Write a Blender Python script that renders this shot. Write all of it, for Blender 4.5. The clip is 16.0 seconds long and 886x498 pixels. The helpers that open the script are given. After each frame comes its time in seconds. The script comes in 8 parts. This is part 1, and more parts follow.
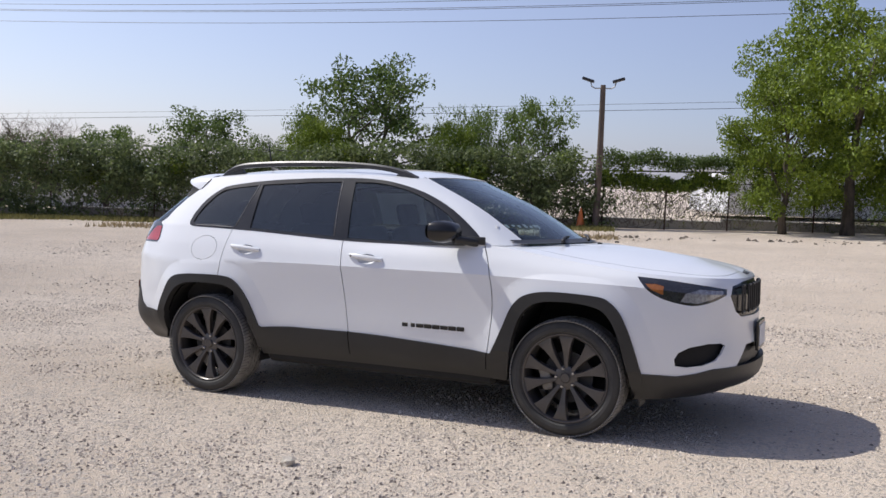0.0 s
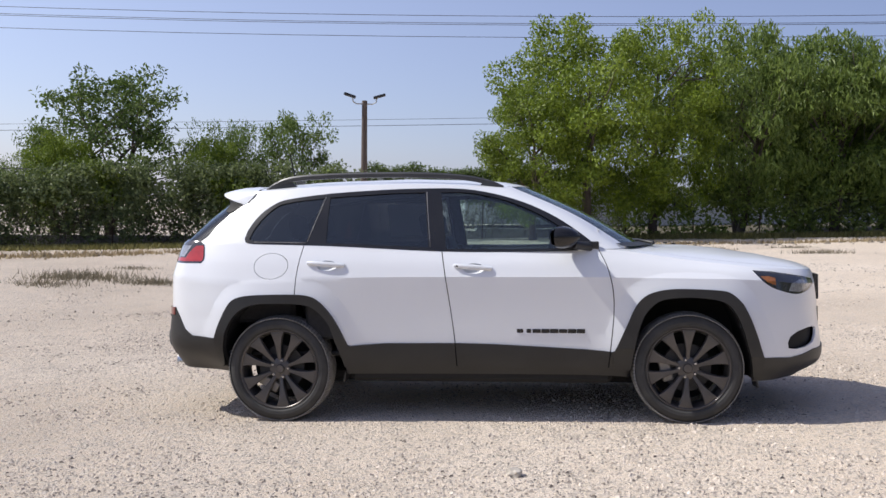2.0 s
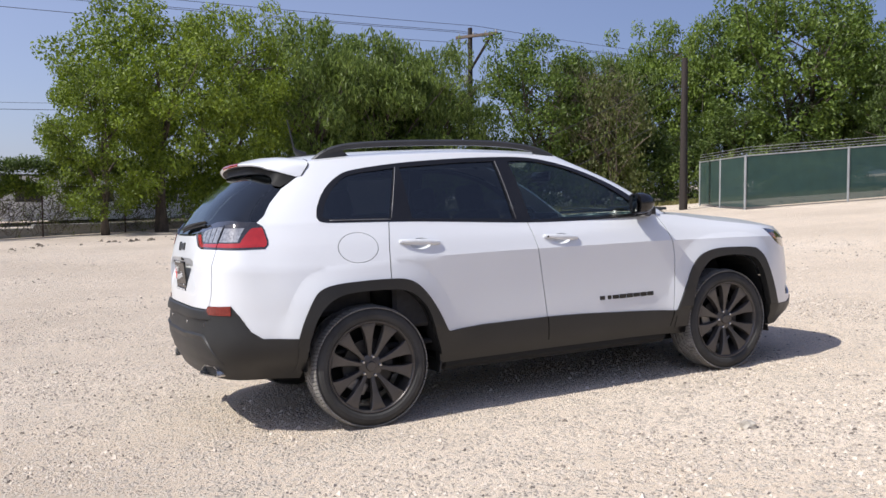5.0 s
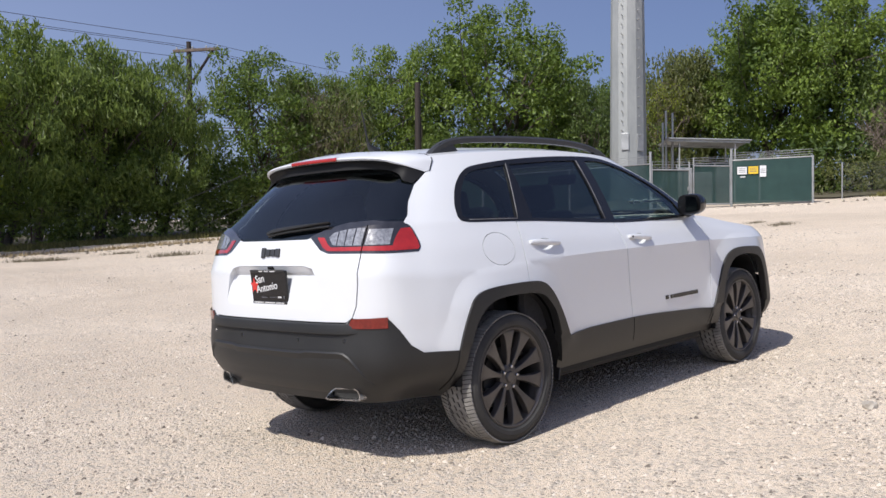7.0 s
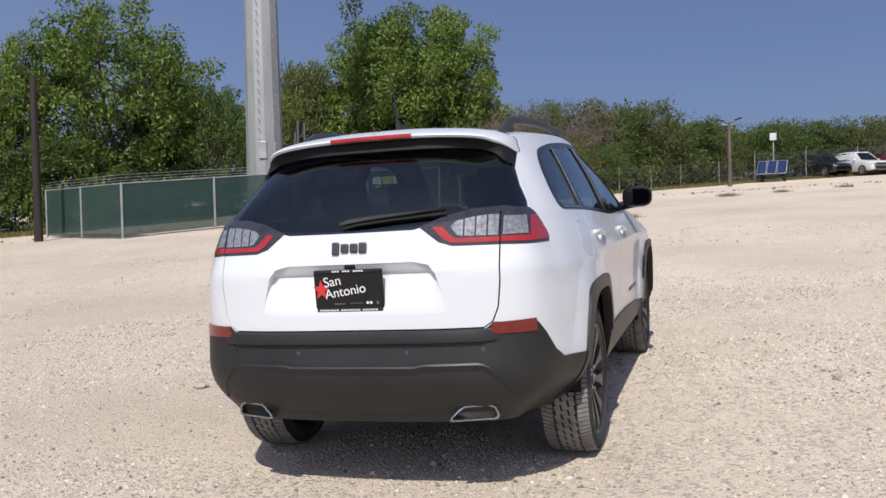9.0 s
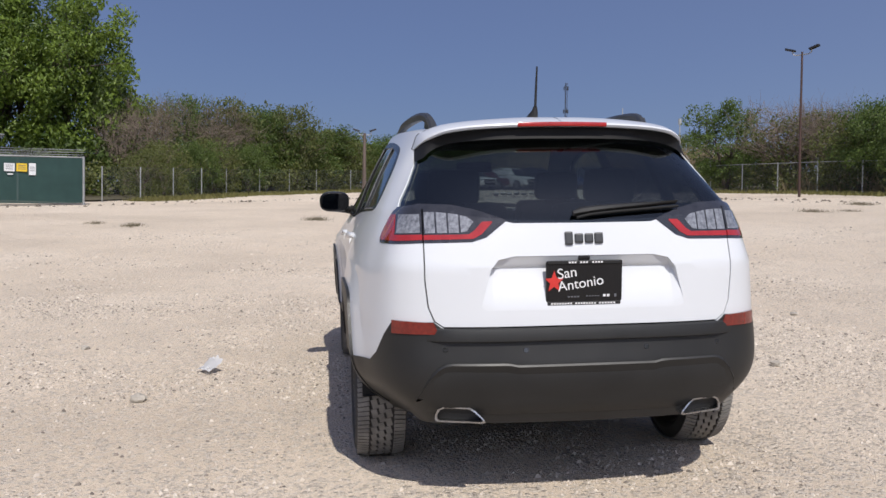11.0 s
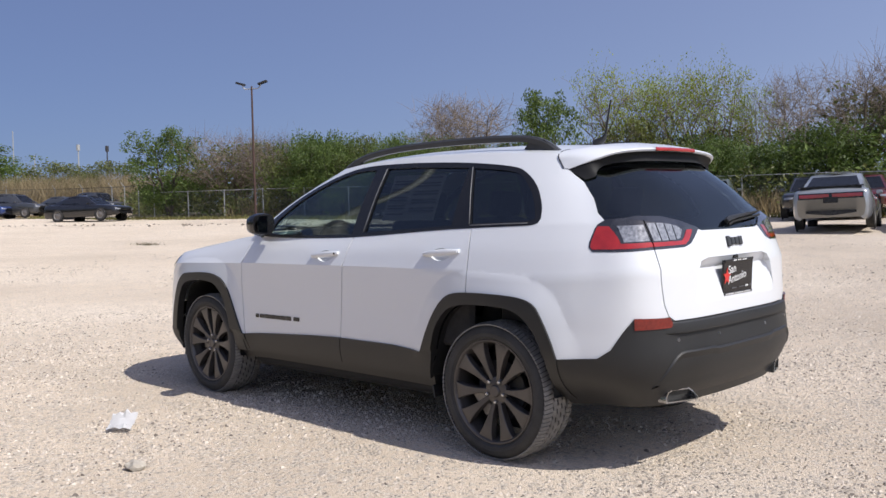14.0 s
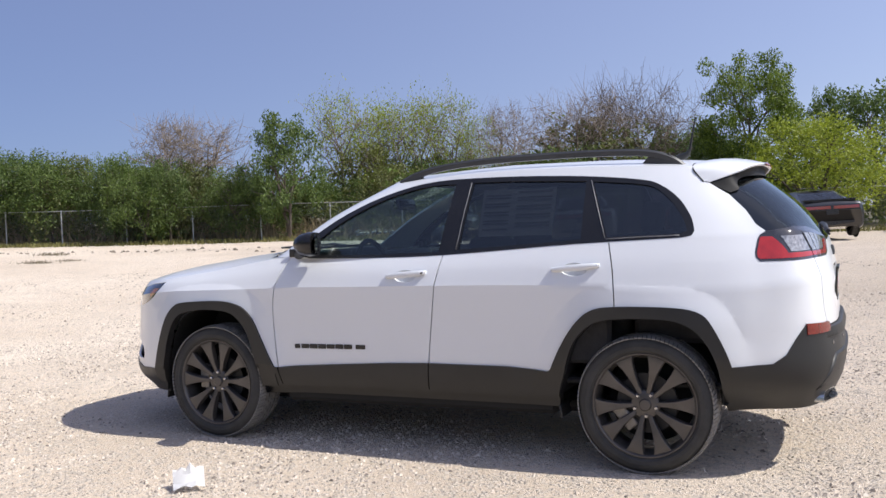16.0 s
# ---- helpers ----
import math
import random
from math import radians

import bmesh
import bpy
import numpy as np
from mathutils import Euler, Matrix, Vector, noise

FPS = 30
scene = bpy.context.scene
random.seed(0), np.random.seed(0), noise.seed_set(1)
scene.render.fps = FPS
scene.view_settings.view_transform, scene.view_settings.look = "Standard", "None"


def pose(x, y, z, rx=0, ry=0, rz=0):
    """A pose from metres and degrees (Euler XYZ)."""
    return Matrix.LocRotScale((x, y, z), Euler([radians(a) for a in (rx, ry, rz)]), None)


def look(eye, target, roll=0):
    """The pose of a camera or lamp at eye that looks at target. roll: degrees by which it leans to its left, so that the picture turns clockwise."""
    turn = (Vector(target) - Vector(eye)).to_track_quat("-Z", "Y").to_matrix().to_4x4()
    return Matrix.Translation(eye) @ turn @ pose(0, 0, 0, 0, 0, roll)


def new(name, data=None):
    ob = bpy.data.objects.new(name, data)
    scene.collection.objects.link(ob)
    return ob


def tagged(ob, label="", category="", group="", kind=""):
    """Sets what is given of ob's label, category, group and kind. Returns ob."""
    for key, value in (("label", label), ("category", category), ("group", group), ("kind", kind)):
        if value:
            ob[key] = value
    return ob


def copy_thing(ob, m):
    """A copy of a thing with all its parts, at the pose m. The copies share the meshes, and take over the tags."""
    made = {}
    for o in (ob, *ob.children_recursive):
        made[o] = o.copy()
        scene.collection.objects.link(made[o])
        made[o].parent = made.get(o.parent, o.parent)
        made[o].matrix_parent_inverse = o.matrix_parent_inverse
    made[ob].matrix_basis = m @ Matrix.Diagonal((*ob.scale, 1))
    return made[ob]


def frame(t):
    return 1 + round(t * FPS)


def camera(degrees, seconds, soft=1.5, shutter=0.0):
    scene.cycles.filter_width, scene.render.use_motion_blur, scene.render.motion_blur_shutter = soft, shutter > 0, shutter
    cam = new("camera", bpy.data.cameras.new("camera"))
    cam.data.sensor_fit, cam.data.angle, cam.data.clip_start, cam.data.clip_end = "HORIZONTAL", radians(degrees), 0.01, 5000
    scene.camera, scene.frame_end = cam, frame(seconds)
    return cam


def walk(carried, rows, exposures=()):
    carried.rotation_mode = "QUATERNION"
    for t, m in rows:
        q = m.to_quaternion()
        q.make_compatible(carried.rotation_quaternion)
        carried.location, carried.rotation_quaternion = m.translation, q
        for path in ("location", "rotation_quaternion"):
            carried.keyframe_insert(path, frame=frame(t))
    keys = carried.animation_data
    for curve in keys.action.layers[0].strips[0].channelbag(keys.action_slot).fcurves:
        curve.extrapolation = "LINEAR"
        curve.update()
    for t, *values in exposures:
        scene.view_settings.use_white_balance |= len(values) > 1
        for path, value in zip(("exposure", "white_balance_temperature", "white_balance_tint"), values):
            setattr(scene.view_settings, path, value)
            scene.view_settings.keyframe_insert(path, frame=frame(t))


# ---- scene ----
# ---- camera and its walk ----
cam = camera(52.39, 16.0)
walk(cam, [
    (0, pose(2.933, -5.999, 1.596, 85.46, -2.48, 25.67)),
    (0.5, pose(2.299, -6.227, 1.580, 85.57, -1.58, 21.10)),
    (1, pose(1.684, -6.513, 1.551, 86.43, -1.15, 16.40)),
    (1.5, pose(1.039, -6.635, 1.504, 87.11, -1.41, 11.93)),
    (2, pose(0.383, -6.770, 1.465, 87.08, -1.13, 6.36)),
    (2.5, pose(-0.250, -6.749, 1.426, 87.68, -1.27, 1.17)),
    (3, pose(-0.908, -6.696, 1.405, 87.57, -1.18, -2.41)),
    (3.5, pose(-1.516, -6.572, 1.379, 87.78, -1.18, -7.70)),
    (4, pose(-2.120, -6.327, 1.373, 87.33, -0.43, -12.86)),
    (4.2, pose(-2.364, -6.237, 1.311, 87.44, -0.40, -15.81)),
    (6.3, pose(-4.548, -4.630, 1.257, 86.92, 0.74, -38.19)),
    (6.5, pose(-4.724, -4.468, 1.204, 87.76, 0.65, -40.03)),
    (7, pose(-5.103, -3.948, 1.165, 88.23, 0.72, -46.35)),
    (7.5, pose(-5.490, -3.380, 1.131, 88.09, 0.33, -52.44)),
    (8, pose(-5.738, -2.758, 1.100, 88.79, 0.11, -60.29)),
    (8.2, pose(-5.814, -2.500, 1.127, 88.61, -0.05, -62.94)),
    (10.3, pose(-5.836, 0.150, 1.030, 87.92, 1.15, -87.93)),
    (10.5, pose(-5.851, 0.438, 1.059, 87.76, -0.22, -90.55)),
    (11, pose(-5.817, 1.088, 1.050, 88.53, -0.65, -97.74)),
    (11.5, pose(-5.700, 1.704, 1.020, 88.87, -0.05, -103.94)),
    (12, pose(-5.587, 2.323, 1.002, 89.63, 0.30, -110.99)),
    (12.5, pose(-5.388, 2.902, 0.966, 89.18, 0.64, -120.05)),
    (13, pose(-5.152, 3.484, 0.986, 89.38, 0.83, -125.36)),
    (13.5, pose(-4.848, 3.985, 0.976, 90.22, 1.09, -130.43)),
    (14, pose(-4.426, 4.355, 1.025, 89.86, 1.90, -135.58)),
    (14.5, pose(-3.984, 4.744, 1.040, 90.39, 2.32, -140.86)),
    (15, pose(-3.445, 5.032, 1.053, 90.40, 2.95, -145.99)),
    (15.5, pose(-2.897, 5.308, 1.069, 90.02, 2.87, -150.97)),
    (16, pose(-2.390, 5.476, 1.091, 90.49, 3.38, -155.33)),
], exposures=[(0.0, 0.16), (2.2, 0.31), (3.5, 0.35), (7.0, 0.17), (8.2, 0.08), (10.3, -0.10), (12.5, -0.04), (14.0, 0.20), (16.0, 0.46)])

# ---- sky and sun ----
SUN_DIR = Vector((0.867, 0.077, -1.0)).normalized()      # the way the sunlight travels
world = bpy.data.worlds.new("sky")
scene.world = world
world.use_nodes = True
wn = world.node_tree
sky = wn.nodes.new("ShaderNodeTexSky")
sky.sky_type = "NISHITA"
sky.sun_disc = False
sky.sun_elevation = math.asin(-SUN_DIR.z)
sky.sun_rotation = math.atan2(-SUN_DIR.x, -SUN_DIR.y)
sky.air_density, sky.dust_density, sky.ozone_density = 1.0, 1.0, 3.0
tint = wn.nodes.new("ShaderNodeMix")
tint.data_type = "RGBA"                                      # a thin even haze over the clear sky
tint.inputs["Factor"].default_value = 0.5
tint.inputs[7].default_value = (2.65, 2.8, 4.05, 1)
wn.links.new(sky.outputs[0], tint.inputs[6])
way = wn.nodes.new("ShaderNodeTexCoord")
split = wn.nodes.new("ShaderNodeSeparateXYZ")
wn.links.new(way.outputs["Generated"], split.inputs[0])
side = wn.nodes.new("ShaderNodeMapRange")                    # the haze glows towards the sun and deepens away from it
side.inputs["From Min"].default_value, side.inputs["From Max"].default_value = -1.0, 1.0
wn.links.new(split.outputs["X"], side.inputs["Value"])
glow = wn.nodes.new("ShaderNodeMix")
glow.data_type = "RGBA"
glow.inputs[6].default_value, glow.inputs[7].default_value = (1.63, 1.54, 1.54, 1), (0.495, 0.565, 0.735, 1)
wn.links.new(side.outputs[0], glow.inputs["Factor"])
haze = wn.nodes.new("ShaderNodeMix")
haze.data_type, haze.blend_type = "RGBA", "MULTIPLY"
haze.inputs["Factor"].default_value = 1.0
wn.links.new(tint.outputs[2], haze.inputs[6])
wn.links.new(glow.outputs[2], haze.inputs[7])
wn.links.new(haze.outputs[2], wn.nodes["Background"].inputs[0])
wn.nodes["Background"].inputs[1].default_value = 0.112
sun = new("sun", bpy.data.lights.new("sun", "SUN"))
sun.data.energy, sun.data.angle, sun.data.color = 4.0, radians(0.53), (1.0, 0.955, 0.89)
sun.matrix_world = look((-40, -5, 50), Vector((-40, -5, 50)) + SUN_DIR)
# ---- materials ----
def mat(name):
    m = bpy.data.materials.new(name)
    m.use_nodes = True
    return m, m.node_tree, m.node_tree.nodes["Principled BSDF"]


def node(nt, kind, **vals):
    n = nt.nodes.new(kind)
    for k, v in vals.items():
        n.inputs[k].default_value = v
    return n


def coords(nt, scale=1.0):
    tc = nt.nodes.new("ShaderNodeTexCoord")
    mp = nt.nodes.new("ShaderNodeMapping")
    mp.inputs["Scale"].default_value = (scale, scale, scale) if not isinstance(scale, tuple) else scale
    nt.links.new(tc.outputs["Object"], mp.inputs["Vector"])
    return mp.outputs["Vector"]


def ramp(nt, fac, stops):
    r = nt.nodes.new("ShaderNodeValToRGB")
    els = r.color_ramp.elements
    while len(els) < len(stops):
        els.new(0.5)
    for e, (p, c) in zip(els, stops):
        e.position, e.color = p, (*c, 1)
    nt.links.new(fac, r.inputs["Fac"])
    return r.outputs["Color"]


def noise_tex(nt, vec, scale, detail=4.0, rough=0.55):
    n = nt.nodes.new("ShaderNodeTexNoise")
    n.inputs["Scale"].default_value, n.inputs["Detail"].default_value, n.inputs["Roughness"].default_value = scale, detail, rough
    nt.links.new(vec, n.inputs["Vector"])
    return n


def bump(nt, bsdf, height, strength=0.3, dist=0.01):
    b = nt.nodes.new("ShaderNodeBump")
    b.inputs["Strength"].default_value, b.inputs["Distance"].default_value = strength, dist
    nt.links.new(height, b.inputs["Height"])
    nt.links.new(b.outputs["Normal"], bsdf.inputs["Normal"])
    return b


def mixed(name, col_a, col_b, scale=8.0, rough=0.6, metal=0.0, bump_s=0.0, bump_d=0.004, fine=60.0, lo=0.35, hi=0.68, coat=0.0, spec=0.5, stretch=1.0):
    """A surface of two tones in broad patches, with fine grain on top and a roughness that wanders."""
    m, nt, b = mat(name)
    v = coords(nt, (1, 1, stretch) if stretch != 1.0 else 1.0)
    n1, n2 = noise_tex(nt, v, scale), noise_tex(nt, v, fine, 6.0, 0.7)
    mix = node(nt, "ShaderNodeMath")
    mix.operation = "MULTIPLY_ADD"
    mix.inputs[1].default_value = 0.35
    nt.links.new(n2.outputs["Fac"], mix.inputs[0])
    s = node(nt, "ShaderNodeMath")
    s.operation, s.inputs[1].default_value = "MULTIPLY", 0.65
    nt.links.new(n1.outputs["Fac"], s.inputs[0])
    nt.links.new(s.outputs[0], mix.inputs[2])
    c = ramp(nt, mix.outputs[0], [(lo, col_a), (hi, col_b)])
    nt.links.new(c, b.inputs["Base Color"])
    r = node(nt, "ShaderNodeMapRange")
    r.inputs["To Min"].default_value, r.inputs["To Max"].default_value = max(0.02, rough - 0.08), min(1, rough + 0.08)
    nt.links.new(n1.outputs["Fac"], r.inputs["Value"])
    nt.links.new(r.outputs[0], b.inputs["Roughness"])
    b.inputs["Metallic"].default_value = metal
    b.inputs["Specular IOR Level"].default_value = spec
    b.inputs["Coat Weight"].default_value = coat
    b.inputs["Coat Roughness"].default_value = 0.03
    if bump_s:
        bump(nt, b, n2.outputs["Fac"], bump_s, bump_d)
    return m


def leafy(name, dark, light, trans=0.42, rough=0.5):
    """Leaves: each one its own green, a little light coming through."""
    m, nt, b = mat(name)
    g = nt.nodes.new("ShaderNodeNewGeometry")
    oi = nt.nodes.new("ShaderNodeObjectInfo")
    add = node(nt, "ShaderNodeMath")
    add.operation, add.inputs[1].default_value = "MULTIPLY_ADD", 0.7
    k = node(nt, "ShaderNodeMath")
    k.operation, k.inputs[1].default_value = "MULTIPLY", 0.3
    nt.links.new(oi.outputs["Random"], k.inputs[0])
    nt.links.new(g.outputs["Random Per Island"], add.inputs[0])
    nt.links.new(k.outputs[0], add.inputs[2])
    mid = tuple((a + c) / 2 for a, c in zip(dark, light))
    c = ramp(nt, add.outputs[0], [(0.0, dark), (0.55, mid), (1.0, light)])
    nt.links.new(c, b.inputs["Base Color"])
    b.inputs["Roughness"].default_value = rough
    t = nt.nodes.new("ShaderNodeBsdfTranslucent")
    nt.links.new(c, t.inputs["Color"])
    mx = nt.nodes.new("ShaderNodeMixShader")
    mx.inputs[0].default_value = trans
    nt.links.new(b.outputs[0], mx.inputs[1])
    nt.links.new(t.outputs[0], mx.inputs[2])
    nt.links.new(mx.outputs[0], nt.nodes["Material Output"].inputs["Surface"])
    return m


def glass_mat(name, tint, clear, rough=0.02):
    """Tinted car glass: a mirror-like coat over a pane that lets part of the light through."""
    m, nt, b = mat(name)
    nt.nodes.remove(b)
    tr = nt.nodes.new("ShaderNodeBsdfTransparent")
    tr.inputs[0].default_value = (*[c * clear for c in tint], 1)
    gl = nt.nodes.new("ShaderNodeBsdfGlossy")
    gl.inputs["Roughness"].default_value = rough
    gl.inputs["Color"].default_value = (0.90, 0.97, 0.98, 1)
    lw = nt.nodes.new("ShaderNodeLayerWeight")
    lw.inputs["Blend"].default_value = 0.5
    pw = node(nt, "ShaderNodeMath")
    pw.operation, pw.inputs[1].default_value = "POWER", 5.0
    nt.links.new(lw.outputs["Facing"], pw.inputs[0])
    fr = node(nt, "ShaderNodeMath")
    fr.operation, fr.inputs[1].default_value, fr.inputs[2].default_value = "MULTIPLY_ADD", 0.90, 0.085
    nt.links.new(pw.outputs[0], fr.inputs[0])
    mx = nt.nodes.new("ShaderNodeMixShader")
    nt.links.new(fr.outputs[0], mx.inputs[0])
    nt.links.new(tr.outputs[0], mx.inputs[1])
    nt.links.new(gl.outputs[0], mx.inputs[2])
    nt.links.new(mx.outputs[0], nt.nodes["Material Output"].inputs["Surface"])
    return m


def ground_mat():
    """Crushed pale limestone: pebbles of many greys and buffs, dusty patches, wheel-worn tracks."""
    m, nt, b = mat("limestone_gravel")
    v = coords(nt)
    vo = nt.nodes.new("ShaderNodeTexVoronoi")
    vo.inputs["Scale"].default_value = 46.0
    nt.links.new(v, vo.inputs["Vector"])
    vs = nt.nodes.new("ShaderNodeTexVoronoi")
    vs.inputs["Scale"].default_value = 130.0
    nt.links.new(v, vs.inputs["Vector"])
    big, mid, fine = noise_tex(nt, v, 0.22, 5), noise_tex(nt, v, 2.2, 6, 0.65), noise_tex(nt, v, 70.0, 6, 0.75)
    base = ramp(nt, big.outputs["Fac"], [(0.30, (0.56, 0.468, 0.368)), (0.5, (0.72, 0.612, 0.490)), (0.70, (0.80, 0.700, 0.580))])
    peb = ramp(nt, vo.outputs["Color"], [(0.1, (0.27, 0.235, 0.20)), (0.45, (0.51, 0.445, 0.375)), (0.85, (0.70, 0.62, 0.525))])
    mixc = nt.nodes.new("ShaderNodeMix")
    mixc.data_type = "RGBA"
    sep = nt.nodes.new("ShaderNodeSeparateColor")                # only some of the cells are stones, more of them in the coarse patches
    nt.links.new(vo.outputs["Color"], sep.inputs[0])
    pick = node(nt, "ShaderNodeMath")
    pick.operation = "ADD"
    nt.links.new(sep.outputs[1], pick.inputs[0])
    nt.links.new(mid.outputs["Fac"], pick.inputs[1])
    st = node(nt, "ShaderNodeMapRange")
    st.inputs["From Min"].default_value, st.inputs["From Max"].default_value = 1.02, 1.14
    nt.links.new(pick.outputs[0], st.inputs["Value"])
    fac = st.outputs[0]
    nt.links.new(fac, mixc.inputs["Factor"])
    nt.links.new(base, mixc.inputs[6])
    nt.links.new(peb, mixc.inputs[7])
    # fine grain with crevice shade painted in: the low spots are multiplied darker
    grit_shade = nt.nodes.new("ShaderNodeMix")
    grit_shade.data_type, grit_shade.blend_type = "RGBA", "MULTIPLY"
    grit_shade.inputs["Factor"].default_value = 0.62
    gc = ramp(nt, fine.outputs["Fac"], [(0.31, (0.52, 0.50, 0.475)), (0.55, (1.04, 1.04, 1.04))])
    nt.links.new(mixc.outputs[2], grit_shade.inputs[6])
    nt.links.new(gc, grit_shade.inputs[7])
    nt.links.new(grit_shade.outputs[2], b.inputs["Base Color"])
    b.inputs["Roughness"].default_value = 0.92
    b.inputs["Diffuse Roughness"].default_value = 0.45
    b.inputs["Specular IOR Level"].default_value = 0.15
    dome = node(nt, "ShaderNodeMapRange")
    dome.inputs["From Min"].default_value, dome.inputs["From Max"].default_value = 0.0, 0.55
    dome.inputs["To Min"].default_value, dome.inputs["To Max"].default_value = 1.6, 0.0
    nt.links.new(vo.outputs["Distance"], dome.inputs["Value"])
    h = node(nt, "ShaderNodeMath")
    h.operation = "MULTIPLY"
    nt.links.new(dome.outputs[0], h.inputs[0])
    nt.links.new(st.outputs[0], h.inputs[1])
    h2 = node(nt, "ShaderNodeMath")
    h2.operation, h2.inputs[1].default_value = "MULTIPLY_ADD", -0.5
    nt.links.new(vs.outputs["Distance"], h2.inputs[0])
    nt.links.new(h.outputs[0], h2.inputs[2])
    h3 = node(nt, "ShaderNodeMath")
    h3.operation = "ADD"
    nt.links.new(h2.outputs[0], h3.inputs[0])
    nt.links.new(fine.outputs["Fac"], h3.inputs[1])
    bump(nt, b, h3.outputs[0], 1.0, 0.013)
    return m


M = {}
M.update({
    "ground": ground_mat(),
    "stone": mixed("limestone_chip", (0.30, 0.27, 0.23), (0.60, 0.55, 0.47), 3, 0.9, bump_s=0.4, fine=40),
    "paint": None,
    "leaf": leafy("leaf_green", (0.046, 0.086, 0.008), (0.265, 0.350, 0.026), 0.30),
    "leaf_deep": leafy("leaf_deep_green", (0.054, 0.100, 0.016), (0.230, 0.319, 0.046), 0.35),
    "leaf_dark": leafy("leaf_dark_green", (0.047, 0.083, 0.019), (0.177, 0.249, 0.054)),
    # brighter copy of the green leaf, with sunlight put into its colour
    "leaf_weep": leafy("leaf_sunlit_green", (0.060, 0.105, 0.020), (0.300, 0.390, 0.085), 0.45),
    "leaf_dusty": leafy("leaf_dusty_vine", (0.062, 0.094, 0.035), (0.231, 0.281, 0.112)),
    "leaf_lime": leafy("leaf_spring_green", (0.17, 0.22, 0.016), (0.38, 0.44, 0.045)),
    "leaf_olive": leafy("leaf_olive", (0.069, 0.090, 0.023), (0.220, 0.238, 0.071)),
})
M.update({
    "bark": mixed("bark", (0.045, 0.036, 0.028), (0.16, 0.13, 0.105), 6, 0.9, bump_s=0.8, bump_d=0.02, fine=40, stretch=0.25),
    "twig": mixed("dry_twig", (0.115, 0.088, 0.066), (0.27, 0.218, 0.172), 5, 0.9, fine=30),
    "straw": leafy("dry_grass", (0.22, 0.17, 0.09), (0.46, 0.37, 0.22), 0.25, 0.8),
    "straw_grey": leafy("dead_grass", (0.11, 0.095, 0.06), (0.27, 0.235, 0.16), 0.2, 0.8),
    "grass": leafy("verge_grass", (0.075, 0.085, 0.02), (0.27, 0.24, 0.085), 0.25, 0.8),
    "wood_pole": mixed("weathered_pole_wood", (0.07, 0.052, 0.042), (0.20, 0.155, 0.13), 4, 0.85, bump_s=0.6, bump_d=0.01, fine=50, stretch=0.08),
    "pole_dark": mixed("creosoted_pole_wood", (0.018, 0.014, 0.012), (0.050, 0.038, 0.032), 4, 0.85, bump_s=0.6, bump_d=0.01, fine=50, stretch=0.08),
    "galv": mixed("galvanised_steel", (0.30, 0.31, 0.31), (0.50, 0.51, 0.51), 1.5, 0.5, metal=0.5, fine=35),
    "tower": mixed("grey_steel_shaft", (0.27, 0.285, 0.28), (0.40, 0.41, 0.40), 0.7, 0.55, metal=0.25, fine=6, stretch=0.3),
    "dark_metal": mixed("dark_metal", (0.03, 0.03, 0.032), (0.07, 0.07, 0.072), 5, 0.5, metal=0.6),
    "rust": mixed("rusty_brown_steel", (0.040, 0.022, 0.018), (0.085, 0.045, 0.034), 6, 0.7, fine=60),
    "wire": mixed("wire", (0.03, 0.03, 0.032), (0.06, 0.06, 0.06), 5, 0.6),
})
# ---- building helpers ----
def part(name, bm, material, parent=None, label="", smooth=False, angle=None):
    """Links a bmesh as one mesh object, under a thing or a part when one is given."""
    me = bpy.data.meshes.new(name)
    bm.to_mesh(me)
    bm.free()
    for m_ in material if isinstance(material, (list, tuple)) else [material]:
        me.materials.append(m_)
    if smooth:
        me.shade_smooth()
        if angle:
            me.set_sharp_from_angle(angle=radians(angle))
    ob = new(name, me)
    if parent is not None:
        ob.parent = parent
    if label:
        ob["label"] = label
    return ob


def empty(name, m=None):
    ob = new(name)
    ob.empty_display_size = 0.2
    if m is not None:
        ob.matrix_world = m
    return ob


def box(bm, size, at=(0, 0, 0), rot=None, bevel=0.0, seg=1):
    """Adds a bevelled block to bm."""
    m_ = Matrix.LocRotScale(at, rot, size)
    geo = bmesh.ops.create_cube(bm, size=1.0, matrix=m_)
    if bevel:
        es = {e for v in geo["verts"] for e in v.link_edges}
        bmesh.ops.bevel(bm, geom=list(es), offset=bevel, segments=seg, affect="EDGES", profile=0.6)
    return bm


def tube(bm, pts, radii, sides=8, cap=True):
    """A tapered tube through points."""
    rings = []
    prev = None
    n = len(pts)
    for i, p in enumerate(pts):
        p = Vector(p)
        d = (Vector(pts[min(i + 1, n - 1)]) - Vector(pts[max(i - 1, 0)])).normalized()
        a = prev if prev is not None else (Vector((1, 0, 0)) if abs(d.x) < 0.9 else Vector((0, 1, 0)))
        b = d.cross(a)
        if b.length < 1e-5:
            b = d.orthogonal()
        b.normalize()
        a = b.cross(d).normalized()
        prev = a
        r = radii[i] if isinstance(radii, (list, tuple)) else radii
        rings.append([bm.verts.new(p + r * (math.cos(t) * a + math.sin(t) * b)) for t in (2 * math.pi * k / sides for k in range(sides))])
    for r0, r1 in zip(rings, rings[1:]):
        for k in range(sides):
            bm.faces.new((r0[k], r0[(k + 1) % sides], r1[(k + 1) % sides], r1[k]))
    if cap:
        bm.faces.new(list(reversed(rings[0])))
        bm.faces.new(rings[-1])
    return bm


